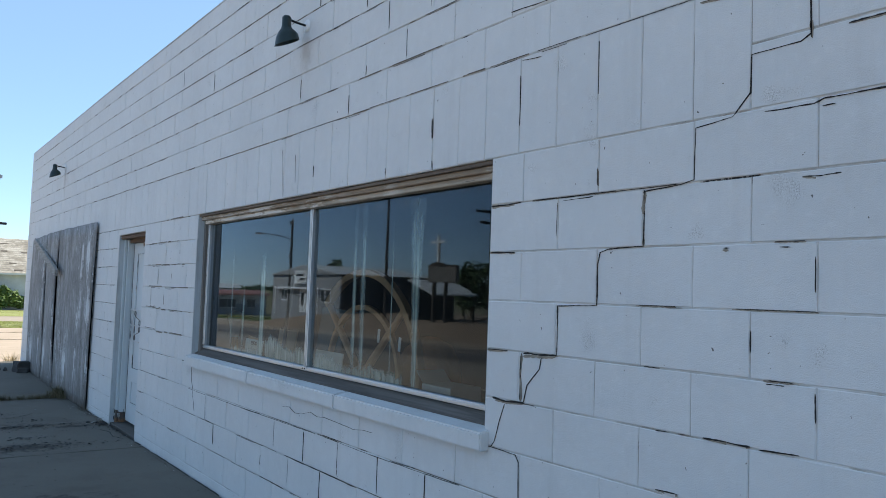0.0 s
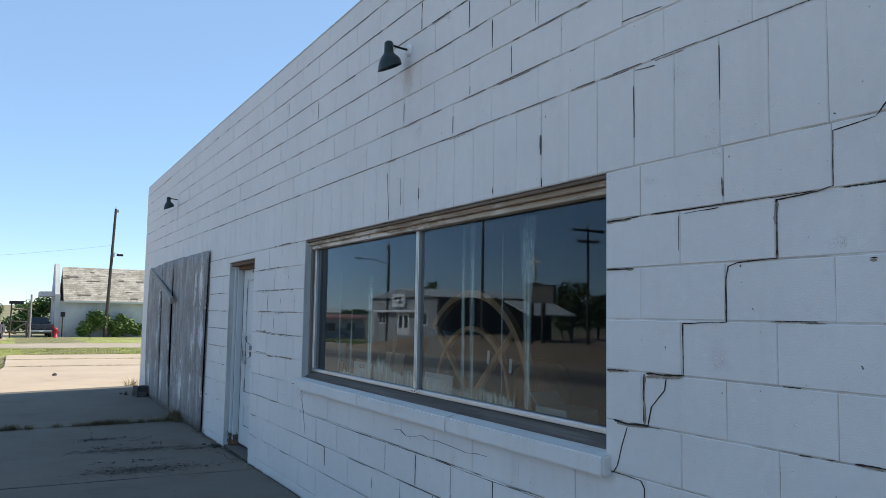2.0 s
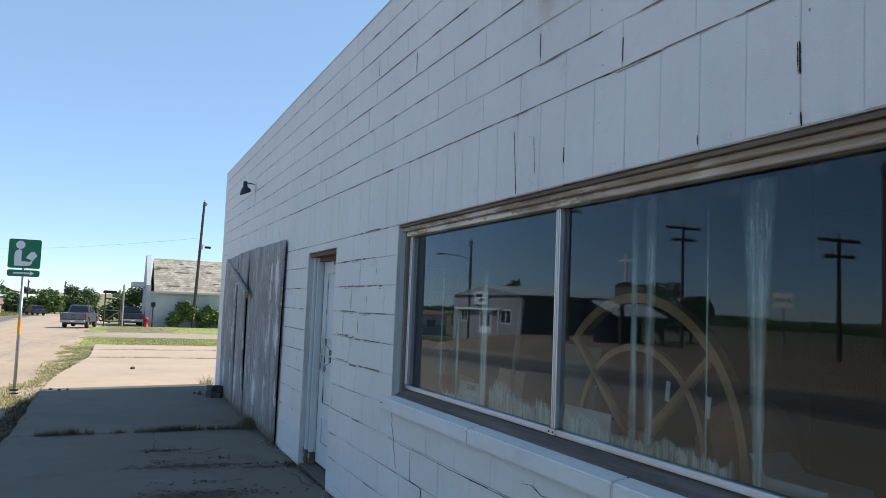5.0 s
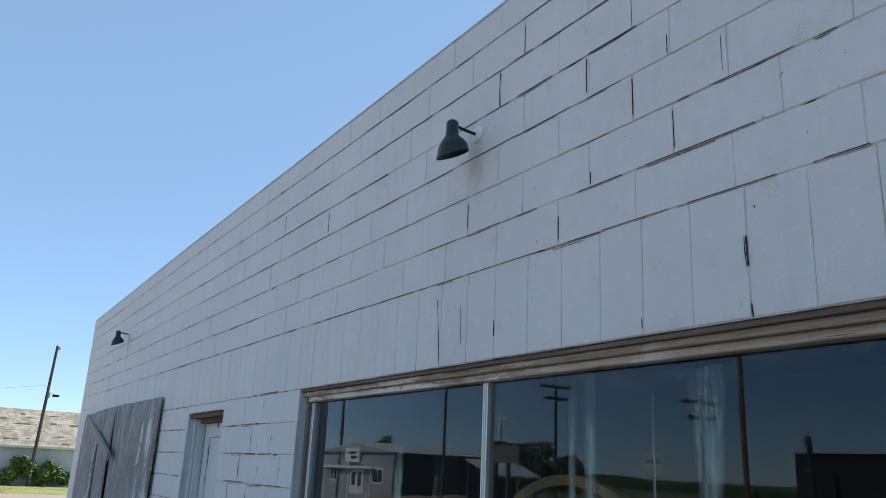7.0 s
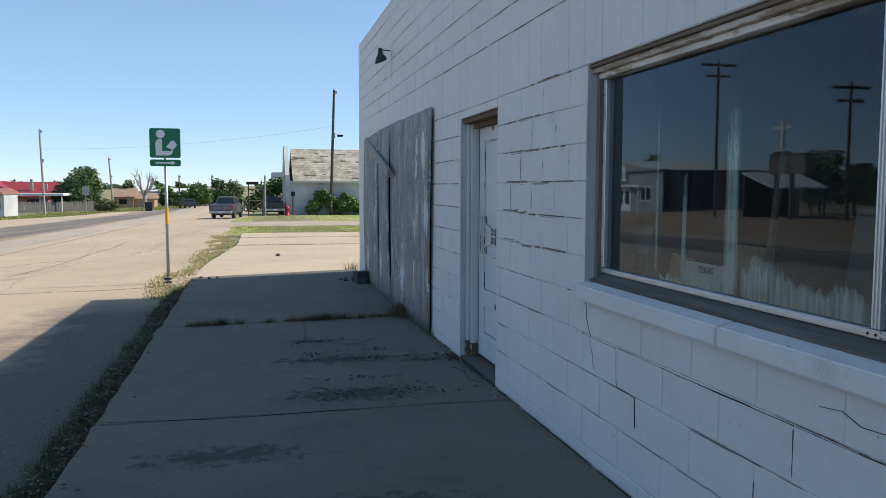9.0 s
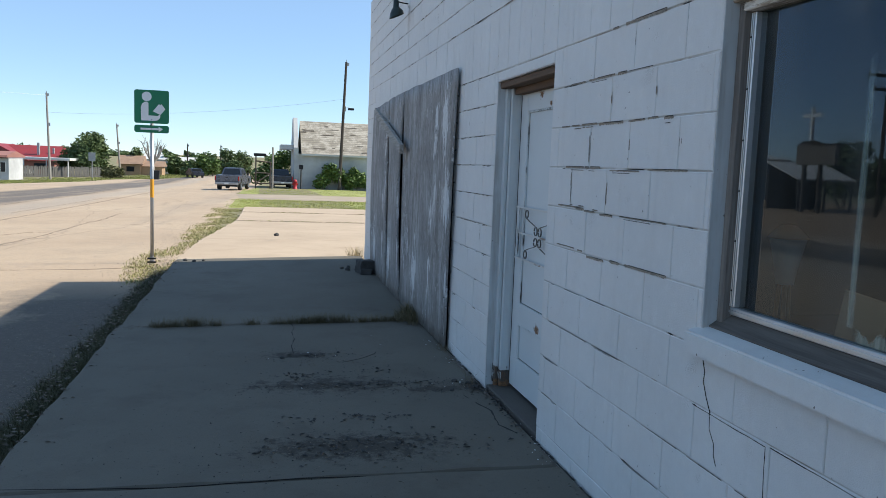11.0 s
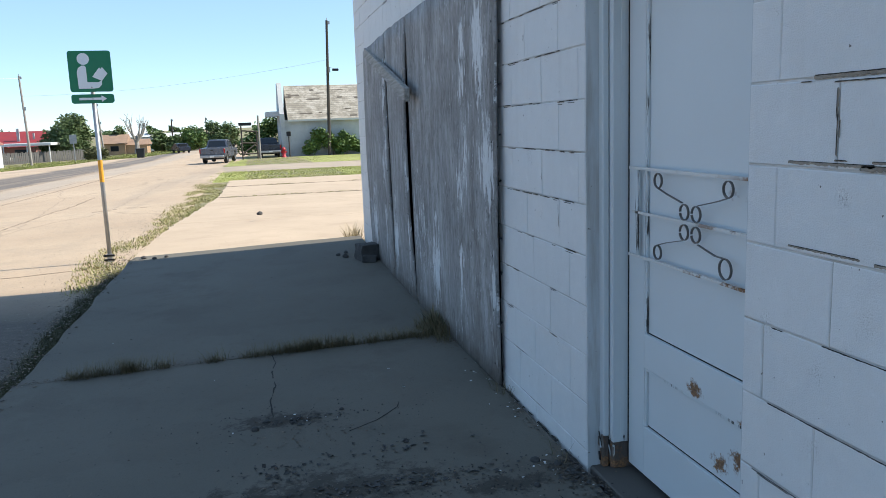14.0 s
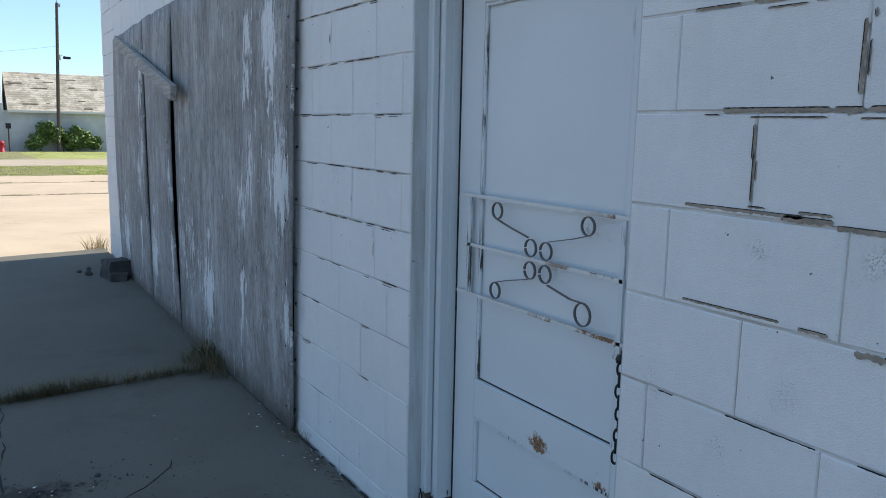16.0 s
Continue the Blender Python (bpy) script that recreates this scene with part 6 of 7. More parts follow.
VERGE_L = [(12, -2.95), (15.3, -3.32), (17.9, -3.14), (22.5, -3.0), (28.7, -3.06), (37.4, -3.08), (44, -2.9), (47, -2.5)]
VERGE_R = [(12, -2.74), (16, -2.80), (17.9, -2.70), (20.8, -2.50), (23.5, -2.3), (35.8, -2.25), (36.0, 16), (47, 16)]
spots = []
for i in range(4200):
    yy = r.uniform(12.6, 46.6)
    xl, xr = lerp(VERGE_L, yy), lerp(VERGE_R, yy)
    x = r.uniform(xl - 0.25, xr + 0.12) if yy < 36.0 else r.uniform(xl, xr)
    if noise.noise((x * 1.6, yy * 0.55, 1.0)) + 0.35 * noise.noise((x * 6.0, yy * 2.5, 4.0)) > -0.02:
        spots.append((x, yy, ground_z(x, yy) + 0.004, 0.17 if yy < 30 else 0.25, 9))
blades("verge_grass", spots, M_GRASS, "patchy short yellow-green verge grass beside the forecourt", 8, 0.015, 0.055, 0.006, 1.5)
spots = []
for i in range(2300):
    yy = r.uniform(36.1, 46.8)
    spots.append((r.uniform(-2.9, 17), yy, ground_z(0, yy), 0.35, 12))
for i in range(1500):
    yy = r.uniform(58.0, 80.0)
    x = r.uniform(-3.2, 20)
    if not (-6 < x < -1.8 and yy > 74):
        spots.append((x, yy, ground_z(x, yy), 0.4, 10))
blades("lawn_grass", spots, leafy("lawn_blades", (0.26, 0.33, 0.06), (0.44, 0.40, 0.13)), "sunlit green and yellow lawn grass", 9, 0.02, 0.06, 0.010, 1.6)
spots = []
for a in (25.39, 31.4):
    for i in range(170):
        x = r.uniform(-2.0, 8)
        if noise.noise((x * 0.9, a, 2.0)) > -0.2:
            spots.append((x, a + r.uniform(-0.06, 0.06), FORE_Z(a) - 0.03, 0.07, 8))
for i, a in enumerate((25.39, 31.4)):
    bm = seam([(a + 0.05 * noise.noise((q * 0.9, i, 3.3)), -2.2 + 0.4 * q) for q in range(29)], 0.15, 0.0, 90 + i)
    for v in bm.verts:
        v.co = Vector((v.co.z, v.co.y, FORE_Z(a) + 0.004 - v.co.x))
    part("joint_dirt", bm, plain("joint_soil", (0.13, 0.105, 0.07), 0.95, fine=30.0, var=0.4, local=False), forecourt, "dark soil in the joint")
blades("joint_grass", spots, M_GRASS, "dry grass in the forecourt joints", 10, 0.03, 0.08, 0.006, 0.9)

# cracks along and across the street
M_ROADCRACK = plain("road_crack_dirt", (0.21, 0.165, 0.12), 0.95, fine=60.0, var=0.3, local=False)
for i, (pts, w) in enumerate((([(-6.6, 17.5), (-6.3, 20.5), (-6.35, 23.7), (-6.2, 27.4), (-6.3, 31.0)], 0.075), ([(-8.8, 24.0), (-8.75, 32.0), (-8.8, 44.2), (-8.9, 58.0)], 0.10), ([(-11.6, 30.0), (-11.7, 48.0), (-12.2, 70.0)], 0.10), ([(-7.2, 14.25), (-5.1, 14.3), (-4.2, 14.32), (-3.2, 14.6)], 0.030), ([(-7.5, 20.0), (-6.9, 21.5), (-6.4, 21.9)], 0.05), ([(-5.2, 24.5), (-4.6, 25.2), (-3.9, 25.1)], 0.035), ([(-9.6, 30.0), (-9.55, 45.0)], 0.07))):
    bm = seam([(p + 0.10 * noise.noise((q * 0.9 + 0.13 * k, i, 0.0)), q) for (pa, qa), (pb, qb) in zip(pts, pts[1:]) for k in range(8) for p, q in ((pa + (pb - pa) * k / 8, qa + (qb - qa) * k / 8),)] + [pts[-1]], w * 0.55, 0.0, 80 + i)
    for v in bm.verts:
        v.co = Vector((v.co.y, v.co.z, ground_z(v.co.y, v.co.z) + 0.0125 - v.co.x))
    part("crack", bm, M_ROADCRACK, road, "dirt-filled crack")

# a settled crack and scattered grit on the walk
for i, (pts, w) in enumerate((([(-1.22, 8.62), (-1.20, 8.45), (-1.23, 8.25), (-1.215, 8.0), (-1.25, 7.75), (-1.24, 7.5)], 0.009), ([(-2.62, 5.10), (-1.9, 5.03), (-1.3, 5.06), (-0.5, 5.02)], 0.005), ([(-0.9, 7.2), (-0.75, 7.3), (-0.62, 7.45), (-0.60, 7.52)], 0.006), ([(-0.20, 6.3), (-0.11, 5.95), (-0.14, 5.7), (-0.06, 5.5)], 0.012))):
    bm = seam([(p, q) for p, q in pts], w, 0.0, 60 + i)
    for v in bm.verts:
        v.co = Vector((v.co.y, v.co.z, WALK_Z - 0.0025 - v.co.x))
    part("crack", bm, M_CRACK, pavement)
for i, (ya, yb) in enumerate(((-3.0, 0.8), (0.9, 3.0), (3.05, 5.44), (6.52, 8.6))):
    k = int((yb - ya) / 0.3)
    bm = seam([(-0.017 + 0.008 * noise.noise((q * 1.7, i, 0.5)), ya + (yb - ya) * q / k) for q in range(k + 1)], 0.013, 0.0, 70 + i)
    for v in bm.verts:
        v.co = Vector((v.co.y, v.co.z, WALK_Z - 0.0005 - v.co.x))
    part("foot_gap", bm, M_CRACK, pavement, "dirt-filled gap along the wall foot")
vs, fs = [], []
for i in range(520):
    cx, cy, sx, sy = r.choice(((-1.0, 6.55, 0.45, 0.16), (-1.15, 7.45, 0.25, 0.12), (-1.4, 5.2, 0.6, 0.3), (-0.3, 6.5, 0.2, 0.12)))
    x, yy, s = r.gauss(cx, sx), r.gauss(cy, sy), r.uniform(0.002, 0.0065)
    if not (-2.5 < x < -0.05 and yy < 8.5):
        continue
    o = len(vs)
    z = WALK_Z - 0.004
    vs += [(x + s, yy, z), (x - 0.5 * s, yy + 0.87 * s, z), (x - 0.5 * s, yy - 0.87 * s, z), (x, yy, z + s * 0.9)]
    fs += [(o, o + 1, o + 3), (o + 1, o + 2, o + 3), (o + 2, o, o + 3)]
tagged(new("grit", mesh("grit", vs, fs, M_ROCK)), "dark grit and leaf litter on the pavement", "grit", kind="stuff")
vs, fs = [], []
for i in range(3600):
    yy = r.uniform(2.5, 26.0)
    x = -2.75 - abs(r.gauss(0, 0.55))
    s = r.uniform(0.004, 0.014)
    z = ground_z(x, yy) + 0.007
    o = len(vs)
    a = r.uniform(0, 6.28)
    for k in range(4):
        vs.append((x + s * math.cos(a + 1.571 * k) * r.uniform(0.6, 1), yy + s * math.sin(a + 1.571 * k), z))
    vs.append((x, yy, z + s * 0.8))
    fs += [(o + k, o + (k + 1) % 4, o + 4) for k in range(4)]
tagged(new("gravel", mesh("gravel", vs, fs, plain("gravel_stones", (0.23, 0.20, 0.16), 0.95, fine=30.0, var=0.5, local=False))), "loose gravel along the street edge", "gravel", kind="stuff")

# ---- library sign ----
sign = thing("library_sign", (-3.245, 15.05, ground_z(-3.245, 15.05)), "green and white library sign with arrow on a steel post", "road sign")
bm = bmesh.new()
tube(bm, [(0, 0, -0.1), (0, 0, 2.30)], 0.028, 12)
part("post", bm, M_GALV, sign, "galvanised steel post", True)
part("sleeve", tubed([(0, 0, -0.02), (0, 0, 0.12)], 0.037, 12), M_GALV, sign)
bm = bmesh.new()
for zz in (0.04, 0.10):
    box(bm, -0.07, 0.07, -0.045, -0.03, zz - 0.014, zz + 0.014, 0.003)
part("base_clamp", bm, M_CHAIN, sign)
part("reflective_band", tubed([(0, 0, 1.10), (0, 0, 1.40)], 0.0305, 12), M_ORANGE, sign, "orange-yellow reflective wrap")


def round_rect(w, h, rad, n=5):
    pts = []
    for cx, cy, a0 in ((w / 2 - rad, h / 2 - rad, 0), (-w / 2 + rad, h / 2 - rad, 90), (-w / 2 + rad, -h / 2 + rad, 180), (w / 2 - rad, -h / 2 + rad, 270)):
        pts += [(cx + rad * math.cos(radians(a0 + 90 * i / n)), cy + rad * math.sin(radians(a0 + 90 * i / n))) for i in range(n + 1)]
    return pts


SIGN_FACE = lambda z, y_: Matrix(((1, 0, 0, 0), (0, 0, -1, y_), (0, 1, 0, z), (0, 0, 0, 1)))
for w, h, zc in ((0.53, 0.53, 2.56), (0.53, 0.12, 2.205)):
    bm = bmesh.new()
    prism(bm, round_rect(w, h, 0.035), 0.003, SIGN_FACE(zc, -0.034))
    board = part("sign_board", bm, M_SIGN, sign, "green reflective sheet")
    shapes = []
    if h > 0.3:
        shapes.append([(0.085 * math.cos(2 * math.pi * i / 20) - 0.085, 0.085 * math.sin(2 * math.pi * i / 20) + 0.18) for i in range(20)])
        shapes.append([(-0.18, -0.25), (0.04, -0.25), (0.10, -0.24), (0.145, -0.195), (0.15, -0.13), (0.10, -0.16), (-0.055, -0.155), (-0.055, 0.06), (-0.075, 0.085), (-0.115, 0.085), (-0.165, 0.05), (-0.185, -0.01)])
        shapes.append([(0.02, -0.08), (0.125, 0.055), (0.15, 0.03), (0.165, 0.06), (0.235, -0.035), (0.15, -0.14)])
    else:
        shapes.append([(-0.19, -0.017), (0.12, -0.017), (0.12, -0.048), (0.195, 0.0), (0.12, 0.048), (0.12, 0.017), (-0.19, 0.017)])
    for s_ in shapes:
        bm = bmesh.new()
        prism(bm, [(0.89 * u, 0.89 * v) for u, v in s_], 0.0015, SIGN_FACE(zc, -0.0372))
        part("symbol", bm, M_SIGNWHITE, board, "white reflective shape")
    bm = bmesh.new()
    lathe(bm, [(0.0, 0.006), (0.008, 0.004), (0.010, 0.0)], 10, SIGN_FACE(zc - h / 2 + 0.06 if h > 0.3 else zc, -0.0372))
    part("bolt", bm, M_GALV, board)

# ---- down the street ----


def utility_pole(x, y_, h, label, lean=(0.0, 0.0), r0=0.15, material=None, arm=False, lamp=0.0, name="utility_pole"):
    z = lot_z(x, y_)
    p = thing(name, (x, y_, z), label, "utility pole", "utility poles")
    part("mast", tubed([(0, 0, -0.3), (lean[0] * 0.5, lean[1] * 0.5, h * 0.5), (lean[0], lean[1], h)], [r0, r0 * 0.85, r0 * 0.68], 10), material or M_POLE, p)
    if arm:
        for zz, w in ((h - 0.35, 1.15), (h - 1.0, 0.8)):
            part("cross_arm", boxed(lean[0] - w, lean[0] + w, -0.06, 0.06, zz - 0.07, zz + 0.07, 0.01), M_POLE, p)
            for s in (-1, -0.5, 0.5, 1):
                bm = bmesh.new()
                lathe(bm, [(0.03, 0.0), (0.05, 0.06), (0.03, 0.12), (0.0, 0.14)], 8, Matrix.Translation((lean[0] + s * w * 0.92, 0, zz + 0.07)))
                part("insulator", bm, M_GALV, p)
    else:
        part("pole_cap", tubed([(lean[0], lean[1], h), (lean[0], lean[1], h + 0.25)], [0.05, 0.03], 8), M_GALV, p)
        part("bracket", boxed(lean[0] - 0.05, lean[0] + 0.28, lean[1] - 0.06, lean[1] + 0.06, h - 0.35, h - 0.05, 0.02), M_GALV, p)
        part("bracket", boxed(lean[0] * 0.6 - 0.1, lean[0] * 0.6 + 0.25, -0.08, 0.08, h * 0.62, h * 0.66, 0.02), M_GALV, p)
    if lamp:
        part("lamp_arm", tubed([(lean[0], lean[1], h - 1.6), (lean[0] + lamp * 0.5, lean[1], h - 1.25), (lean[0] + lamp, lean[1], h - 1.2)], 0.035, 8), M_GALV, p)
        part("lamp_head", boxed(lean[0] + lamp - 0.1, lean[0] + lamp + 0.45, lean[1] - 0.13, lean[1] + 0.13, h - 1.3, h - 1.14, 0.04), M_GALV, p)
    return p


utility_pole(6.0, 80.6, 12.6, "tall dark leaning wooden utility pole by the shed", (0.42, 0.0), 0.17)
utility_pole(-26.4, 104.8, 10.3, "pale wooden utility pole beside the street", (-0.3, 0.0), 0.15, M_POLEPALE)
utility_pole(-22.6, 130.0, 7.8, "pale utility pole behind the big tree", (-0.5, 0.0), 0.15, M_POLEPALE)
utility_pole(-14.6, 150.0, 5.4, "distant wooden utility pole", (0.0, 0.0), 0.15)
utility_pole(-9.6, 165.0, 5.6, "distant wooden utility pole", (0.0, 0.0), 0.15)
lamp_head = thing("street_light", (7.0, 80.6, 6.55), "small street light held out on a thin arm", "street light")
bm = bmesh.new()
box(bm, -0.30, 0.30, -0.15, 0.15, 0.0, 0.22, 0.05)
part("lamp_body", bm, M_CHAIN, lamp_head)
part("lamp_arm", tubed([(-0.85, 0, 0.35), (-0.4, 0, 0.30), (0, 0, 0.18)], 0.022, 6), M_GALV, lamp_head)


def wire(a, b, sag, r_=0.009):
    pts = []
    for i in range(21):
        u = i / 20
        p = Vector(a).lerp(Vector(b), u)
        p.z -= sag * 4 * u * (1 - u)
        pts.append(p)
    t_ = thing("overhead_wire", tuple(pts[0]), "thin overhead wire between the poles", "wire", "overhead wires")
    part("cable", tubed([p - pts[0] for p in pts], r_, 5), M_GALV, t_)


wire((6.3, 80.6, 7.6), (-26.6, 104.8, 6.0), 0.7)
wire((-26.65, 104.8, 8.0), (-60.0, 70.0, 9.0), 0.7)

# stucco shed with a parapet gable
shed = thing("stucco_shed", (2.0, 82.0, ground_z(2, 82)), "grey-white stucco shed with ragged shingle roof", "shed")
part("wall", boxed(0.0, 24.0, 0.0, 10.0, -0.6, 3.5), M_STUCCO, shed)
part("roof", wedge(0.3, 24.2, -0.35, 10.35, 3.51, 7.0, "x"), M_SHINGLE, shed, "pale ragged shingle roof")
part("eave_board", boxed(0.3, 24.2, -0.40, -0.33, 3.34, 3.51), M_WHITEROOF, shed)
bm = bmesh.new()
prism(bm, [(-0.1, -0.6), (10.1, -0.6), (10.1, 3.9), (9.2, 3.9), (7.0, 6.5), (6.2, 7.25), (3.8, 7.25), (3.0, 6.5), (0.8, 4.1), (-0.1, 4.1)], 0.42, Matrix(((0, 0, 1, -0.42), (1, 0, 0, 0), (0, 1, 0, 0), (0, 0, 0, 1))))
part("gable_parapet", bm, M_STUCCO, shed, "plastered parapet gable")
part("front_awning", boxed(-1.7, -0.42, 1.8, 8.0, 3.9, 4.4, 0.02), M_STUCCO, shed)
part("window", boxed(9.2, 10.4, -0.02, 0.06, 0.9, 2.9), M_GREYWOOD, shed, "boarded window")
for k in range(16):       # bare patches of lath on the roof
    x, yy = rnd.uniform(0.4, 9.5) * rnd.random() ** 0.4, rnd.uniform(0.3, 4.6)
    bm = boxed(x, x + rnd.uniform(0.3, 1.4), 0.0, rnd.uniform(0.08, 0.26), 0.0, 0.03)
    bmesh.ops.transform(bm, matrix=Matrix.Translation((0, yy - 0.35, 3.515 + yy * 0.652)) @ pose(0, 0, 0, math.degrees(math.atan(0.652)), 0, 0), verts=bm.verts)
    part("bare_patch", bm, M_BARE, shed, "missing shingles")


def foliage(name, centres, count, size, material, parent, seed):
    """A crown or bush of many small folded leaves on clumps (x, y, z, radius)."""
    r_ = random.Random(seed)
    vs, fs = [], []
    tot = sum(c[3] ** 2 for c in centres)
    for x, y_, z, rad in centres:
        for _ in range(int(count * rad * rad / tot)):
            d = Vector((r_.gauss(0, 1), r_.gauss(0, 1), r_.gauss(0, 1))).normalized()
            p = Vector((x, y_, z)) + d * rad * (r_.random() ** 0.35) * r_.uniform(0.75, 1.12)
            u = Vector((r_.gauss(0, 1), r_.gauss(0, 1), r_.gauss(0, 0.6))).normalized()
            w = u.cross(Vector((r_.gauss(0, 1), r_.gauss(0, 1), r_.gauss(0, 1)))).normalized()
            s = size * r_.uniform(0.6, 1.3)
            o = len(vs)
            vs += [p - u * s, p + w * s * 0.45, p + u * s, p - w * s * 0.45]
            fs.append((o, o + 1, o + 2, o + 3))
    return part(name, mesh(name, vs, fs, material), None, parent)


def tree(x, y_, h, w, label, seed, leaf=None, leaves=5200, size=0.16, group="street trees", low=0.12):
    r_ = random.Random(seed)
    t_ = thing("tree", (x, y_, lot_z(x, y_)), label, "tree", group)
    bm = bmesh.new()
    tube(bm, [(0, 0, -0.2), (0.05, 0, h * 0.2), (0.0, 0.08, h * 0.55)], [0.05 * h * 0.6, 0.04 * h * 0.6, 0.02 * h * 0.5], 8)
    cl = []
    for k in range(15):
        a, v = r_.uniform(0, 6.283), r_.uniform(0.0, 1.0)
        rad = w * 0.5 * math.sqrt(r_.random()) * (1.0 - 0.45 * v) * 0.85
        z = h * (low + 0.12) + v * h * (0.80 - low)
        c = (rad * math.cos(a), rad * math.sin(a), z, w * r_.uniform(0.13, 0.23))
        cl.append(c)
        if k < 7:
            tube(bm, [(0, 0, h * 0.22), (c[0] * 0.5, c[1] * 0.5, (h * 0.25 + z) / 2), c[:3]], [0.016 * h, 0.011 * h, 0.004 * h], 5)
    cl.append((0, 0, h * 0.55, w * 0.32))
    part("trunk", bm, M_BARK, t_)
    foliage("crown", cl, leaves, size, leaf or M_LEAF, t_, seed)
    return t_


bush = thing("bush", (6.4, 80.9, ground_z(6.4, 80.9)), "bright green leafy bush against the shed wall", "bush")
foliage("leaves", [(-1.9, 0.2, 1.0, 0.8), (-1.3, 0.3, 2.0, 0.75), (-0.4, 0.3, 1.5, 0.9), (0.7, 0.2, 0.9, 0.9), (1.7, 0.3, 1.2, 0.85), (2.6, 0.3, 0.8, 0.7), (1.1, 0.3, 1.9, 0.5), (-2.5, 0.2, 0.5, 0.5)], 2600, 0.19, M_LEAF2, bush, 3)
part("stems", tubed([(0, 0.2, -0.1), (0.1, 0.25, 0.9)], 0.05, 6), M_BARK, bush)
bush = thing("bush", (-0.3, 92.0, ground_z(-1, 92)), "leafy green tree beside the shed front", "bush")
foliage("leaves", [(-0.5, 0, 1.6, 1.3), (0.6, 0, 2.4, 1.5), (-1.7, 0, 1.1, 1.0), (1.3, 0, 3.2, 1.1)], 2400, 0.2, M_LEAF2, bush, 4)
part("stems", tubed([(0, 0, -0.1), (0.1, 0, 1.6)], 0.09, 6), M_BARK, bush)


def pickup(x, y_, turn, body, label, name="pickup_truck"):
    """A crew-cab pickup; local y ahead, x right, tail at y = 0."""
    car = thing(name, (x, y_, ground_z(x, y_) + 0.008), label, "pickup truck", "parked vehicles", turn=turn)
    side = Matrix(((0, 0, 1, -0.96), (1, 0, 0, 0), (0, 1, 0, 0), (0, 0, 0, 1)))
    bm = bmesh.new()
    prism(bm, [(0.05, 0.55), (0.0, 0.75), (0.03, 1.22), (1.95, 1.24), (3.95, 1.24), (5.30, 1.16), (5.62, 0.98), (5.68, 0.62), (5.5, 0.48), (4.95, 0.46), (4.85, 0.8), (4.62, 0.95), (4.35, 0.95), (4.12, 0.8), (4.0, 0.46), (1.62, 0.46), (1.52, 0.8), (1.3, 0.95), (1.05, 0.95), (0.8, 0.8), (0.7, 0.50)], 1.92, side)
    bmesh.ops.bevel(bm, geom=[e for e in bm.edges if e.calc_length() > 0.4], offset=0.05, segments=2, affect="EDGES")
    part("body", bm, body, car)
    bm = bmesh.new()
    lo = [(-0.88, 1.98), (0.88, 1.98), (0.88, 4.10), (-0.88, 4.10)]
    hi = [(-0.70, 2.25), (0.70, 2.25), (0.70, 3.45), (-0.70, 3.45)]
    a = [bm.verts.new((p, q, 1.22)) for p, q in lo]
    b = [bm.verts.new((p, q, 1.84)) for p, q in hi]
    for i in range(4):
        bm.faces.new((a[i], a[(i + 1) % 4], b[(i + 1) % 4], b[i]))
    bm.faces.new(b)
    bm.faces.new(a[::-1])
    bmesh.ops.bevel(bm, geom=list(bm.edges), offset=0.05, segments=2, affect="EDGES")
    part("cab", bm, body, car)
    bm = bmesh.new()
    vs = [bm.verts.new(p) for p in ((-0.72, 2.02, 1.30), (0.72, 2.02, 1.30), (0.60, 2.20, 1.74), (-0.60, 2.20, 1.74))]
    bm.faces.new(vs)
    bmesh.ops.transform(bm, matrix=Matrix.Translation((0, -0.015, 0)), verts=bm.verts)
    part("rear_window", bm, M_DARKPANE, car)
    for s in (-1, 1):
        for y0, y1, z1 in ((2.25, 2.95, 1.74), (3.02, 3.75, 1.72)):
            bm = bmesh.new()
            vs = [bm.verts.new(p) for p in ((s * 0.875, y0 - 0.1, 1.30), (s * 0.875, y1 + 0.15, 1.30), (s * 0.765, y1 - 0.12, z1), (s * 0.765, y0 + 0.08, z1))]
            bm.faces.new(vs)
            part("side_window", bm, M_DARKPANE, car)
        part("tail_lamp", boxed(s * 0.93 - 0.045, s * 0.93 + 0.045, -0.02, 0.10, 0.82, 1.16, 0.015), M_REDLAMP, car, "red tail lamp")
        part("mirror", boxed(s * 1.02 - 0.10, s * 1.02 + 0.10, 3.72, 3.80, 1.20, 1.42, 0.03), M_BLACKPLASTIC, car)
    part("tailgate", boxed(-0.80, 0.80, -0.03, 0.02, 0.74, 1.20, 0.02), body, car)
    part("gate_handle", boxed(-0.10, 0.10, -0.045, -0.025, 1.02, 1.10, 0.008), M_BLACKPLASTIC, car)
    part("bumper", boxed(-0.92, 0.92, -0.16, 0.06, 0.46, 0.66, 0.03), M_GALV, car, "dull chrome bumper")
    part("plate", boxed(-0.16, 0.16, -0.175, -0.155, 0.50, 0.62, 0.004), M_SIGNWHITE, car)
    for s in (-1, 1):
        for yy in (1.18, 4.48):
            m = Matrix.Translation((s * 0.83, yy, 0.38)) @ pose(0, 0, 0, 0, 90, 0)
            bm = bmesh.new()
            lathe(bm, [(0.22, -0.13), (0.35, -0.13), (0.38, -0.08), (0.38, 0.08), (0.35, 0.13), (0.22, 0.13)], 22, m)
            w_ = part("wheel", bm, M_TYRE, car, "black tyre", True)
            bm = bmesh.new()
            lathe(bm, [(0.0, 0.10), (0.06, 0.12), (0.2, 0.09), (0.23, 0.13), (0.23, -0.13), (0.2, -0.1), (0.0, -0.1)], 18, m)
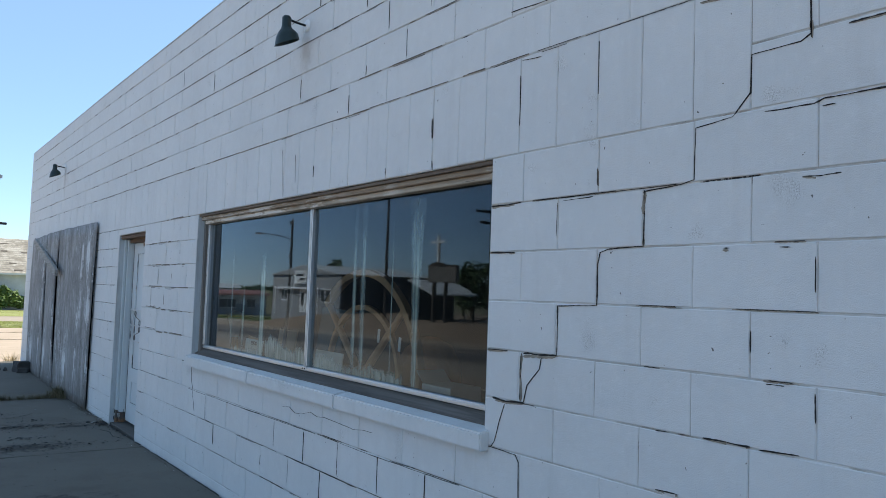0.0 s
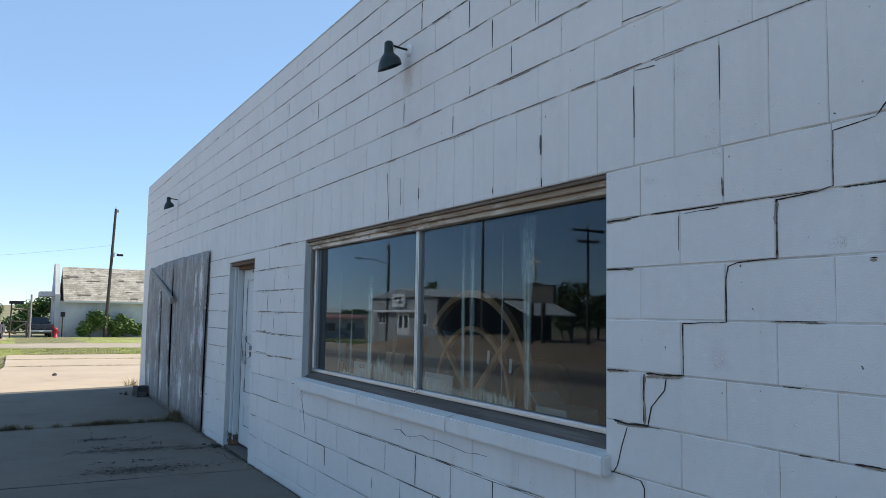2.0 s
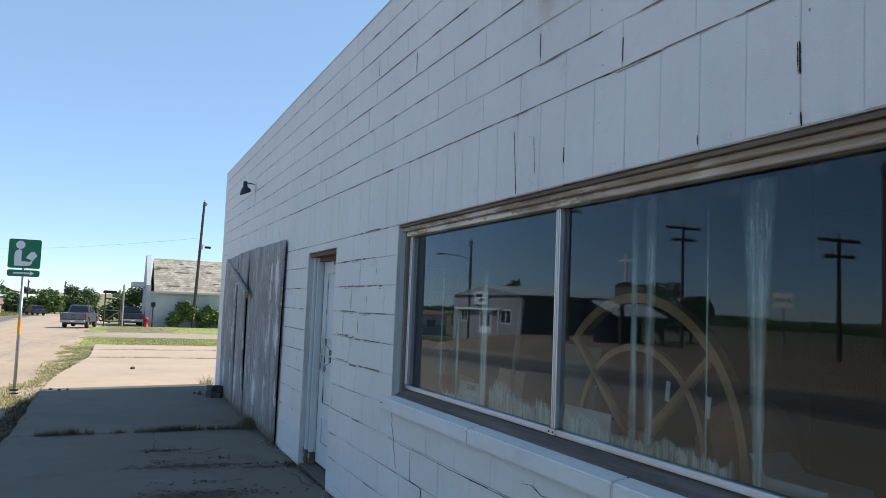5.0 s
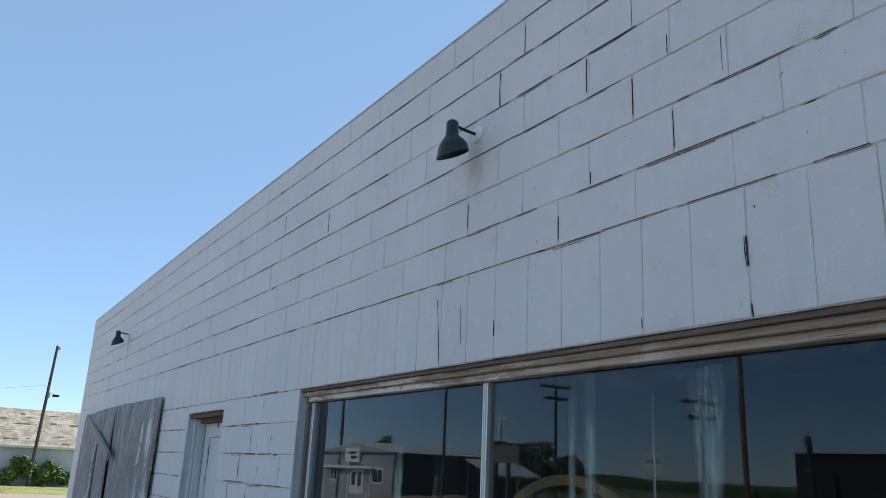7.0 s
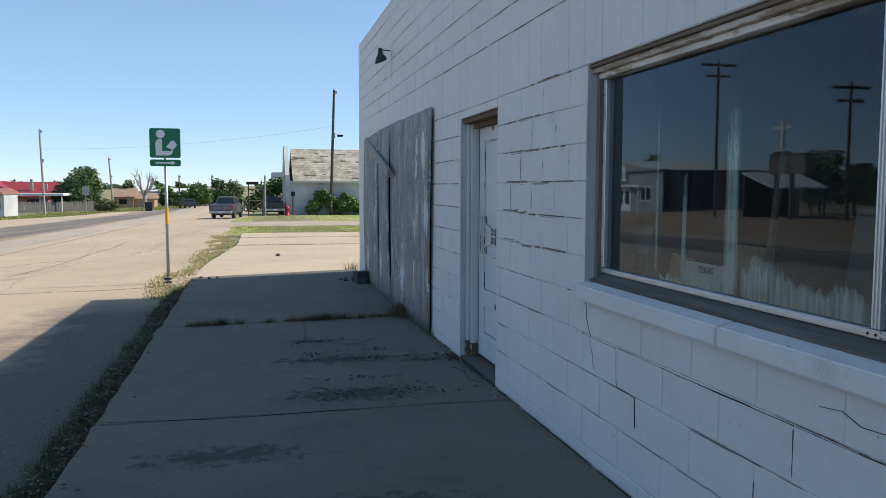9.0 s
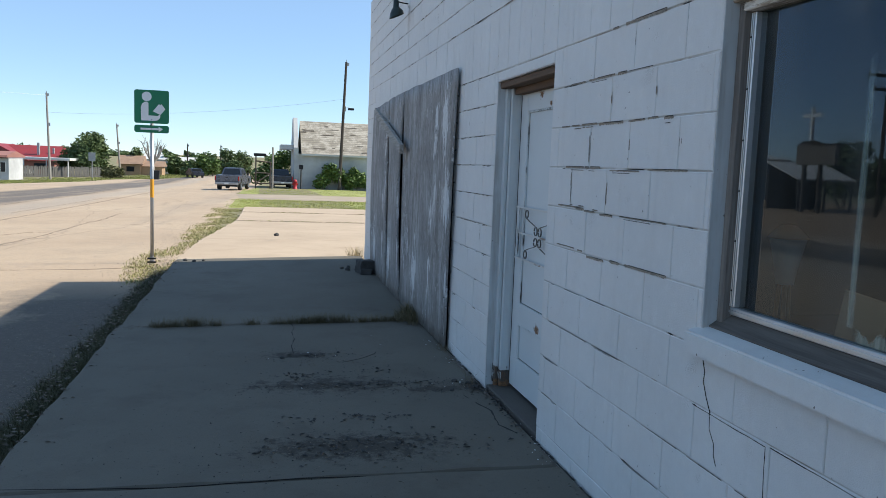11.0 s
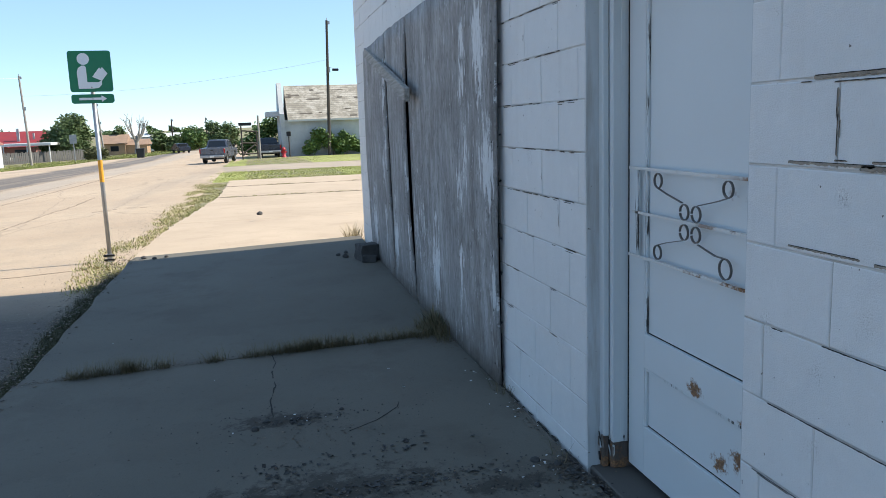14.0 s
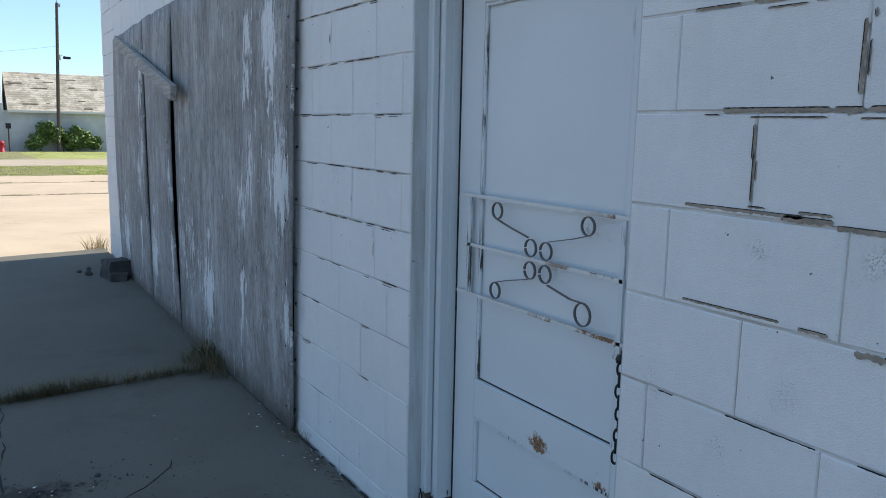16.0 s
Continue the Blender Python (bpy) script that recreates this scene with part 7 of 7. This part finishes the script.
            part("rim", bm, M_GALV, w_, "", True)
    part("underside", boxed(-0.8, 0.8, 0.3, 5.2, 0.32, 0.5), M_BLACKPLASTIC, car)
    return car


pickup(-4.30, 68.0, -9, M_SILVER, "silver-grey crew-cab pickup parked tail towards the walk")
pickup(0.45, 80.2, 3, M_DARKCAR, "dark pickup parked beside the shed")
rack = thing("pipe_rack", (-2.1, 78.0, ground_z(-2, 78)), "rusty pipe gate frame by the parked vehicles", "rack")
for a, b in (((0, 0, 0), (0, 0, 3.1)), ((1.35, 0.6, 0), (1.35, 0.6, 2.6)), ((0, 0, 2.6), (1.35, 0.6, 2.5)), ((0, 0, 0.5), (1.35, 0.6, 0.5)), ((0, 0, 1.5), (1.35, 0.6, 1.45)), ((0, 0, 0.5), (1.35, 0.6, 1.45))):
    part("pipe", tubed([a, b], 0.06, 8), M_POLE, rack)
part("rack_box", boxed(-0.2, 0.95, -0.2, 0.2, 3.05, 3.32, 0.03), M_CHAIN, rack)
post = thing("pale_post", (-0.55, 77.6, ground_z(-0.5, 77.6)), "pale slim wooden post", "post")
part("post_body", tubed([(0, 0, -0.2), (0, 0, 3.9)], 0.085, 8), M_POLEPALE, post)
hyd = thing("fire_hydrant", (1.62, 79.2, ground_z(1.6, 79.2)), "red iron fire hydrant", "hydrant")
bm = bmesh.new()
lathe(bm, [(0.0, 0.95), (0.10, 0.92), (0.19, 0.78), (0.20, 0.68), (0.16, 0.66), (0.16, 0.12), (0.22, 0.10), (0.22, -0.1)], 16)
part("barrel", bm, M_HYDRANT, hyd, "", True)
for s in (-1, 1):
    part("outlet", tubed([(s * 0.12, 0, 0.5), (s * 0.27, 0, 0.5)], 0.08, 10), M_HYDRANT, hyd)
mtr = thing("gas_meter", (2.25, 81.0, ground_z(2.0, 81.0)), "dark gas meter post by the shed corner", "meter")
part("riser", tubed([(0, 0, -0.1), (0, 0, 2.1)], 0.06, 8), M_POLE, mtr)
part("meter_box", boxed(-0.2, 0.2, -0.12, 0.12, 1.95, 2.4, 0.03), M_CHAIN, mtr)

# ---- across and along the street, left side ----
low = thing("low_shop", (-30.8, 98.0, ground_z(-30.8, 98)), "low grey building with a faded red roof", "building")
part("wall", boxed(-9.8, 0.0, 0.0, 6.0, -0.4, 1.35), M_BLUEGREY, low, "dark grey lower siding")
part("wall", boxed(-9.8, 0.0, 0.0, 6.0, 1.35, 2.55), M_PALESIDING, low, "pale grey upper siding")
part("annex", boxed(0.0, 1.75, 0.15, 5.5, -0.4, 2.45), M_PALESIDING, low)
bm = bmesh.new()
prism(bm, [(-0.5, 2.55), (6.4, 2.55), (6.2, 2.75), (3.0, 3.25), (-0.4, 2.8)], 11.9, Matrix(((0, 0, 1, -10.1), (1, 0, 0, 0), (0, 1, 0, 0), (0, 0, 0, 1))))
part("roof", bm, M_PALERED, low, "faded red sheet roof")
for a, b in ((-5.4, -3.2), (-8.2, -7.0), (0.4, 1.4)):
    y0 = -0.04 if b < 0 else 0.11
    w_ = part("window", boxed(a, b, y0, y0 + 0.05, 0.95, 2.0), M_DARKPANE, low, "dark window")
    part("frame", boxed(a - 0.06, b + 0.06, y0 + 0.01, y0 + 0.045, 0.89, 2.06), M_WHITEROOF, w_)
    part("glazing_bar", boxed((a + b) / 2 - 0.03, (a + b) / 2 + 0.03, y0 - 0.01, y0 + 0.02, 0.95, 2.0), M_WHITEROOF, w_)

red = thing("red_roof_house", (-36.0, 128.0, ground_z(-36, 128)), "house with a bright red metal roof", "house")
part("wall", boxed(-6.0, 4.6, 0.0, 8.0, -0.6, 2.1), M_PALERED, red)
part("roof", wedge(-2.6, 5.2, -0.6, 8.6, 2.1, 4.3, "x"), M_REDROOF, red, "bright red metal roof")
part("gable", wedge(-7.4, 1.4, -1.2, 8.0, 2.05, 4.4, "y"), M_REDROOF, red, "red gable")
part("gable_wall", wedge(-6.8, 0.8, -1.25, -1.2, 2.05, 4.15, "y"), M_REDWALL, red, "dark red gable wall")
part("chimney", boxed(2.0, 2.35, 1.0, 1.3, 2.6, 4.7), M_STUCCO, red)
part("chimney", boxed(4.0, 4.25, 1.5, 1.7, 2.8, 4.0), M_STUCCO, red)
part("window", boxed(1.8, 3.4, -0.04, 0.03, 0.8, 1.7), M_DARKPANE, red)
port = thing("carport", (-35.0, 118.5, ground_z(-32, 118)), "white flat-roofed carport behind the fence", "carport")
part("roof", boxed(-0.5, 8.2, -1.8, 4.0, 2.25, 2.6, 0.03), M_WHITEROOF, port, "white sheet roof")
for a in (-0.2, 2.4, 5.2, 7.9):
    part("post", tubed([(a, -1.5, -0.2), (a, -1.5, 2.27)], 0.08, 8), M_WHITEROOF, port)
for a in (0.8, 4.6):
    part("stored_bin", boxed(a, a + 1.8, 0.5, 2.5, -0.2, 1.2, 0.1), M_DARKCAR, port)

fence = thing("picket_fence", (-33.4, 112.6, ground_z(-28, 115)), "grey weathered board fence", "fence")
fx, fy = 9.8, 7.9
board_me = from_bm("board", boxed(-0.10, 0.10, -0.012, 0.012, -0.4, 1.42), M_FENCE)
for i in range(56):
    u = i / 55
    ob = part("board", board_me, None, fence)
    ob.matrix_basis = pose(fx * u, fy * u, rnd.uniform(-0.07, 0.07), 0, rnd.uniform(-2, 2), 39)
part("rail", tubed([(0, 0.05, 0.9), (fx, fy + 0.05, 0.9)], 0.035, 6), M_FENCE, fence)
part("rail", tubed([(0, 0.05, 0.3), (fx, fy + 0.05, 0.3)], 0.035, 6), M_FENCE, fence)
rs = thing("street_sign", (-23.0, 111.5, ground_z(-23, 111)), "back of a small road sign on a post", "road sign")
part("post", tubed([(0, 0, -0.2), (0, 0, 3.1)], 0.055, 8), M_GALV, rs)
part("sign_board", boxed(-0.42, 0.42, -0.075, -0.06, 2.3, 3.4, 0.004), M_GALV, rs)
tree(-26.0, 124.5, 6.0, 8.0, "broad dark green tree behind the board fence", 21, leaves=7000, size=0.26)
bb = thing("bush", (-21.4, 116.5, ground_z(-21, 116)), "rounded olive bush by the fence end", "bush")
foliage("leaves", [(0, 0, 0.8, 1.0), (0.9, 0.1, 0.8, 0.8), (-0.9, 0, 0.7, 0.8)], 1500, 0.16, leafy("olive_leaves", (0.07, 0.08, 0.025), (0.15, 0.15, 0.06)), bb, 31)
part("stems", tubed([(0, 0, -0.1), (0, 0, 0.8)], 0.05, 6), M_BARK, bb)
tan = thing("tan_house", (-24.2, 138.0, ground_z(-24, 138)), "small tan house with a brown shingle roof", "house")
part("wall", boxed(0.0, 3.4, 0.0, 6.0, -0.6, 1.8), M_TANBRICK, tan)
part("roof", wedge(-0.3, 3.7, -0.5, 6.5, 1.8, 3.2, "x"), M_BROWNROOF, tan, "brown shingle roof")
part("porch", boxed(3.4, 6.6, 0.5, 5.0, -0.6, 1.5), M_TANBRICK, tan)
part("porch_roof", wedge(3.4, 6.9, 0.2, 5.3, 1.5, 2.4, "x"), M_BROWNROOF, tan)
part("window", boxed(1.2, 2.4, -0.04, 0.03, 0.6, 1.4), M_DARKPANE, tan)
bare = thing("bare_tree", (-18.9, 136.5, ground_z(-19, 136)), "bare pale dead tree", "tree")
rb = random.Random(5)
bm = bmesh.new()
tube(bm, [(0, 0, -0.2), (0.1, 0, 1.4), (0, 0.1, 2.8)], [0.42, 0.34, 0.25], 8)
for k in range(11):
    a = rb.uniform(0, 6.283)
    z0 = rb.uniform(1.4, 2.8)
    tip = Vector((math.cos(a) * rb.uniform(1.0, 2.3), math.sin(a) * rb.uniform(0.5, 1.2), rb.uniform(3.9, 6.0)))
    mid_ = Vector((tip.x * 0.6, tip.y * 0.6, (z0 + tip.z) / 2 - 0.2))
    tube(bm, [(0, 0, z0), mid_, tip], [0.19, 0.12, 0.04], 6)
    for q in range(3):
        e = tip + Vector((rb.uniform(-0.8, 0.8), rb.uniform(-0.4, 0.4), rb.uniform(0.1, 1.0)))
        tube(bm, [mid_.lerp(tip, 0.5 + 0.16 * q), e], [0.055, 0.018], 4)
part("trunk", bm, M_POLEPALE, bare)
trash = thing("wheelie_bin", (-15.6, 114.8, ground_z(-15.6, 114.8)), "dark plastic bin at the street edge", "bin")
bm = bmesh.new()
prism(bm, [(-0.40, 0.0), (0.40, 0.0), (0.5, 1.15), (-0.5, 1.15)], 0.9, Matrix(((1, 0, 0, 0), (0, 0, 1, -0.45), (0, 1, 0, 0), (0, 0, 0, 1))))
part("bin_body", bm, M_BLACKPLASTIC, trash)
part("lid", boxed(-0.54, 0.54, -0.52, 0.50, 1.15, 1.23, 0.02), M_BLACKPLASTIC, trash)


def sedan(x, y_, turn, paint, label):
    car = thing("parked_car", (x, y_, ground_z(x, y_) + 0.01), label, "car", "parked vehicles", turn=turn)
    bm = bmesh.new()
    prism(bm, [(0, 0.35), (0.02, 0.85), (0.9, 0.95), (1.5, 1.4), (2.8, 1.42), (3.5, 0.95), (4.4, 0.82), (4.5, 0.4)], 1.7, Matrix(((0, 0, 1, -0.85), (1, 0, 0, 0), (0, 1, 0, 0), (0, 0, 0, 1))))
    bmesh.ops.bevel(bm, geom=list(bm.edges), offset=0.05, segments=2, affect="EDGES")
    part("body", bm, paint, car)
    part("rear_window", boxed(-0.62, 0.62, 0.95, 1.4, 1.0, 1.34), M_DARKPANE, car)
    for s in (-1, 1):
        for yy in (0.8, 3.6):
            bm = bmesh.new()
            lathe(bm, [(0.0, -0.1), (0.31, -0.1), (0.31, 0.1), (0.0, 0.1)], 16, Matrix.Translation((s * 0.75, yy, 0.31)) @ pose(0, 0, 0, 0, 90, 0))
            part("wheel", bm, M_TYRE, car)


sedan(-10.9, 127.0, 20, M_DARKCAR, "dark and white car parked far down the street")
sedan(-31.5, 116.2, 80, M_WHITECAR, "white car parked under the carport")
for x, yy, w, d_, h, lab in ((-20.2, 152.0, 4.0, 5.0, 2.6, "small white house among the trees"), (-15.6, 156.0, 4.6, 4.0, 2.2, "small white outbuilding among the trees"), (-55.0, 150.0, 4.0, 4.0, 3.6, "white house front among far trees")):
    hs = thing("far_house", (x, yy, ground_z(x, yy)), lab, "house", "far houses")
    part("wall", boxed(-w / 2, w / 2, 0, d_, -0.3, h), M_WHITEROOF, hs)
    part("roof", wedge(-w / 2 - 0.3, w / 2 + 0.3, -0.3, d_ + 0.3, h, h + 0.9, "x"), M_WHITEROOF, hs)
    part("window", boxed(-0.8, 0.4, -0.03, 0.02, 0.9, 1.7), M_DARKPANE, hs)
rt = random.Random(77)
for k in range(24):
    u = k / 23
    yy = rt.uniform(140, 185)
    x = (-0.128 + 0.100 * u) * yy + rt.uniform(-1.0, 1.0)
    tree(x, yy, rt.uniform(2.2, 4.0) + (1.0 if k % 5 == 2 else 0.0), rt.uniform(2.8, 4.6), "leafy green tree along the far street", 100 + k, rt.choice((M_LEAF, M_LEAF, M_LEAF2)), 1100, 0.28, "far street trees", 0.05)
for k in range(12):
    x, yy = -66 + 3.1 * k + rt.uniform(-1, 1), rt.uniform(142, 165)
    tree(x, yy, rt.uniform(3.2, 4.8), rt.uniform(3.5, 5.5), "leafy green tree behind the houses", 140 + k, M_LEAF, 1100, 0.30, "far street trees", 0.05)
for k, (x, yy, h, w) in enumerate(((-22.3, 142.0, 4.4, 4.6), (-29.5, 135.0, 4.0, 5.0), (-13.5, 141.0, 2.6, 3.2), (-11.9, 150.0, 2.2, 3.0))):
    tree(x, yy, h, w, "rounded green tree near the far houses", 170 + k, rt.choice((M_LEAF, M_LEAF2)), 1500, 0.28, "far street trees", 0.05)
vs, fs = [], []
for i in range(26000):
    x = rt.uniform(-420, 160)
    yy = 430 + 60 * noise.noise((x * 0.02, 0, 3)) + rt.uniform(-12, 12)
    if noise.noise((x * 0.03, 7.0, 0.0)) < 0.0:
        continue
    z = ground_z(x, yy) + abs(rt.gauss(0, 1.0)) * 1.0
    s = rt.uniform(0.35, 0.9)
    o = len(vs)
    vs += [(x - s, yy, z), (x, yy + rt.uniform(-s, s), z - s * 0.6), (x + s, yy, z), (x, yy + rt.uniform(-s, s), z + s * 0.6)]
    fs.append((o, o + 1, o + 2, o + 3))
tagged(new("far_woods", mesh("far_woods", vs, fs, M_LEAF)), "low dark line of far trees", "woods", kind="stuff")
vs, fs = [], []
for i in range(16000):
    yy = rt.uniform(-160, 320)
    x = -205 + 30 * noise.noise((yy * 0.02, 0, 9)) + rt.uniform(-10, 10)
    z = ground_z(x, yy) + abs(rt.gauss(0, 1.0)) * 1.3
    s = rt.uniform(0.3, 0.7)
    o = len(vs)
    vs += [(x, yy - s, z), (x + rt.uniform(-s, s), yy, z - s * 0.6), (x, yy + s, z), (x + rt.uniform(-s, s), yy, z + s * 0.6)]
    fs.append((o, o + 1, o + 2, o + 3))
tagged(new("shelter_belt", mesh("shelter_belt", vs, fs, M_LEAF)), "dark belt of trees beyond the lots across the street", "woods", kind="stuff")
spots = []
for i in range(1900):
    yy = r.uniform(62.0, 150.0)
    x = lerp(ROAD_L, yy) - 0.2 - abs(r.gauss(0, 4.5))
    if not (-42 < x < -28.5 and 96 < yy < 106):
        spots.append((x, yy, ground_z(x, yy), 0.6, 12))
blades("far_verge_grass", spots, leafy("far_verge_blades", (0.16, 0.21, 0.04), (0.30, 0.29, 0.09)), "green verge grass on the far side of the street", 12, 0.05, 0.16, 0.035, 0.8)

# ---- across the street, seen in the window's reflection ----
hall = thing("metal_hall", (-25.0, 48.3, lot_z(-25, 48.3)), "pale metal hall with a wide dark side door and white canopy", "building")
part("wall", boxed(-8.0, 0.0, 0.0, 11.9, -1.3, 2.68), M_HALLSIDING, hall)
part("roof", wedge(-8.25, 0.18, -0.3, 12.2, 2.68, 3.45, "x"), M_WHITEROOF, hall, "white sheet roof")
part("gable", wedge(0.0, 0.22, 0.0, 11.9, 2.66, 3.36, "x"), M_HALLSIDING, hall, "pale gable siding")
# black panel paints the shade inside the wide doorway
part("wide_door", boxed(-6.1, -0.12, -0.05, 0.05, -0.1, 2.6, 0.01), M_NEARBLACK, hall, "wide dark opening")
part("canopy", boxed(0.0, 0.45, 2.6, 10.7, 1.48, 1.66, 0.02), M_CROSSWHITE, hall, "white canopy")
for a in (2.7, 10.5):
    part("canopy_post", tubed([(0.4, a, -0.6), (0.4, a, 1.52)], 0.045, 8), M_CROSSWHITE, hall)
for a, b, c0, d0 in ((1.5, 2.9, 0.62, 1.48), (9.0, 10.1, 0.62, 1.40)):
    w_ = part("window", boxed(-0.03, 0.05, a, b, c0, d0), M_DARKPANE, hall, "dark window")
    part("frame", boxed(-0.02, 0.035, a - 0.12, b + 0.12, c0 - 0.12, d0 + 0.12), M_CROSSWHITE, w_, "white frame")
    part("glazing_bar", boxed(0.04, 0.065, (a + b) / 2 - 0.05, (a + b) / 2 + 0.05, c0, d0), M_CROSSWHITE, w_)
d_ = part("front_door", boxed(-0.03, 0.06, 4.5, 6.6, -0.3, 1.44), M_CROSSWHITE, hall, "white double door")
for a in (4.75, 5.75):
    part("pane", boxed(0.055, 0.075, a, a + 0.6, 0.25, 1.2), M_DARKPANE, d_)
bd = part("sign_board", boxed(0.1, 0.28, 5.0, 7.3, 1.93, 2.97, 0.02), M_CROSSWHITE, hall, "white sign board")
part("lettering_bar", boxed(0.281, 0.30, 5.5, 6.8, 2.52, 2.70), M_CHAIN, bd)
part("lettering_bar", boxed(0.281, 0.30, 5.35, 6.2, 2.18, 2.38), M_CHAIN, bd)
lean_ = thing("lean_to", (-26.4, 38.6, lot_z(-28, 38.6)), "open lean-to with a pale sloping roof", "shed")
bm = bmesh.new()
prism(bm, [(0.0, 1.68), (2.9, 2.60), (2.9, 2.70), (0.0, 1.78)], 3.7, Matrix(((0, 0, -1, 0.0), (1, 0, 0, 0), (0, 1, 0, 0), (0, 0, 0, 1))))
part("roof", bm, M_WHITEROOF, lean_)
# added black panel that paints the darkness under the lean-to roof
part("shade_panel", boxed(-3.6, -0.05, 2.6, 2.72, -0.5, 2.5), M_NEARBLACK, lean_)
for a in (-3.5, -1.8, -0.15):
    part("post", tubed([(a, 0.15, -0.3), (a, 0.15, 1.72)], 0.06, 8), M_POLE, lean_)
part("brace", tubed([(-2.9, 0.2, 0.0), (-2.3, 0.2, 1.6)], 0.04, 6), M_GREYWOOD, lean_)
cs = thing("cross_sign", (-25.0, 35.5, lot_z(-25, 35.5)), "dark board sign on posts topped by a white cross", "sign")
for a in (-0.32, 0.85):
    part("post", boxed(-0.09, 0.09, a - 0.09, a + 0.09, -0.3, 2.45), M_POLE, cs)
bd = part("board", boxed(-0.12, 0.12, -1.42, 1.42, 2.40, 3.40, 0.02), M_GREYWOOD, cs, "weathered grey board")
part("board_frame", boxed(-0.13, 0.14, -1.46, 1.46, 3.36, 3.44, 0.01), M_POLE, bd)
part("bracket", boxed(-0.08, 0.08, -0.12, 1.18, 3.44, 3.60, 0.03), M_POLE, cs, "dark bracket under the cross")
part("cross_upright", boxed(-0.08, 0.08, 0.45, 0.61, 3.60, 5.28, 0.01), M_CROSSWHITE, cs, "white upright")
part("cross_bar", boxed(-0.09, 0.09, -0.17, 1.23, 4.76, 4.92, 0.01), M_CROSSWHITE, cs, "white bar")
utility_pole(-25.0, 57.0, 8.2, "dark utility pole with a street lamp across the street", (0, 0), 0.14, None, False, 2.6)
utility_pole(-25.0, 42.0, 9.2, "dark utility pole with cross arms across the street", (0, 0), 0.105, None, True)
utility_pole(-27.0, 33.6, 7.0, "dark utility pole with cross arms across the street", (0, 0), 0.10, None, True)
utility_pole(-25.0, 21.8, 5.2, "dark utility pole with cross arms across the street", (0, 0), 0.10, None, True)
tree(-37.0, 73.5, 7.2, 4.6, "dark tree behind the metal hall", 201, leaves=1500, size=0.25, group="trees across the street")
tree(-33.0, 42.9, 3.9, 3.6, "dark tree behind the lean-to", 210, leaves=1800, size=0.22, group="trees across the street")
tree(-34.5, 41.6, 3.3, 3.2, "dark tree behind the lean-to", 211, leaves=1400, size=0.22, group="trees across the street")
store = thing("dark_store", (-25.0, 4.0, lot_z(-25, 12) - 0.25), "low dark building with a pale roof edge", "building")
part("wall", boxed(-9.0, 0.0, 0.0, 13.6, -0.4, 2.92), M_NEARBLACK, store, "dark boarded wall")
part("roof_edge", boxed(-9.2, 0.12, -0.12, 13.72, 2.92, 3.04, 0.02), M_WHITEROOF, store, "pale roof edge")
part("wide_door", boxed(-0.02, 0.04, 3.0, 6.4, -0.2, 2.3), M_NEARBLACK, store, "dark doorway")
part("wide_door", boxed(-0.02, 0.04, 8.6, 12.6, -0.2, 2.3), M_NEARBLACK, store, "dark doorway")
utility_pole(-23.5, 16.0, 3.2, "short dark wooden post across the street", (0, 0), 0.13)
utility_pole(-25.0, 19.75, 7.6, "reddish-brown utility pole across the street", (0, 0), 0.13, weathered_wood("red_brown_pole", (0.30, 0.15, 0.09), (0.14, 0.07, 0.045), (20.0, 20.0, 0.5)))
panel = thing("yard_sign", (-25.0, 24.6, lot_z(-25, 24.6)), "green and white sign board on a post", "sign")
part("post", tubed([(0, 0, -0.2), (0, 0, 2.3)], 0.05, 8), M_GALV, panel)
bd = part("sign_board", boxed(0.03, 0.06, -0.58, 0.58, 2.12, 2.80, 0.01), M_CROSSWHITE, panel, "white board")
for a, b in ((-0.46, -0.26), (-0.12, 0.06), (0.2, 0.4)):
    part("lettering_bar", boxed(0.061, 0.07, a, b, 2.36, 2.56), M_SIGN, bd, "green bar")
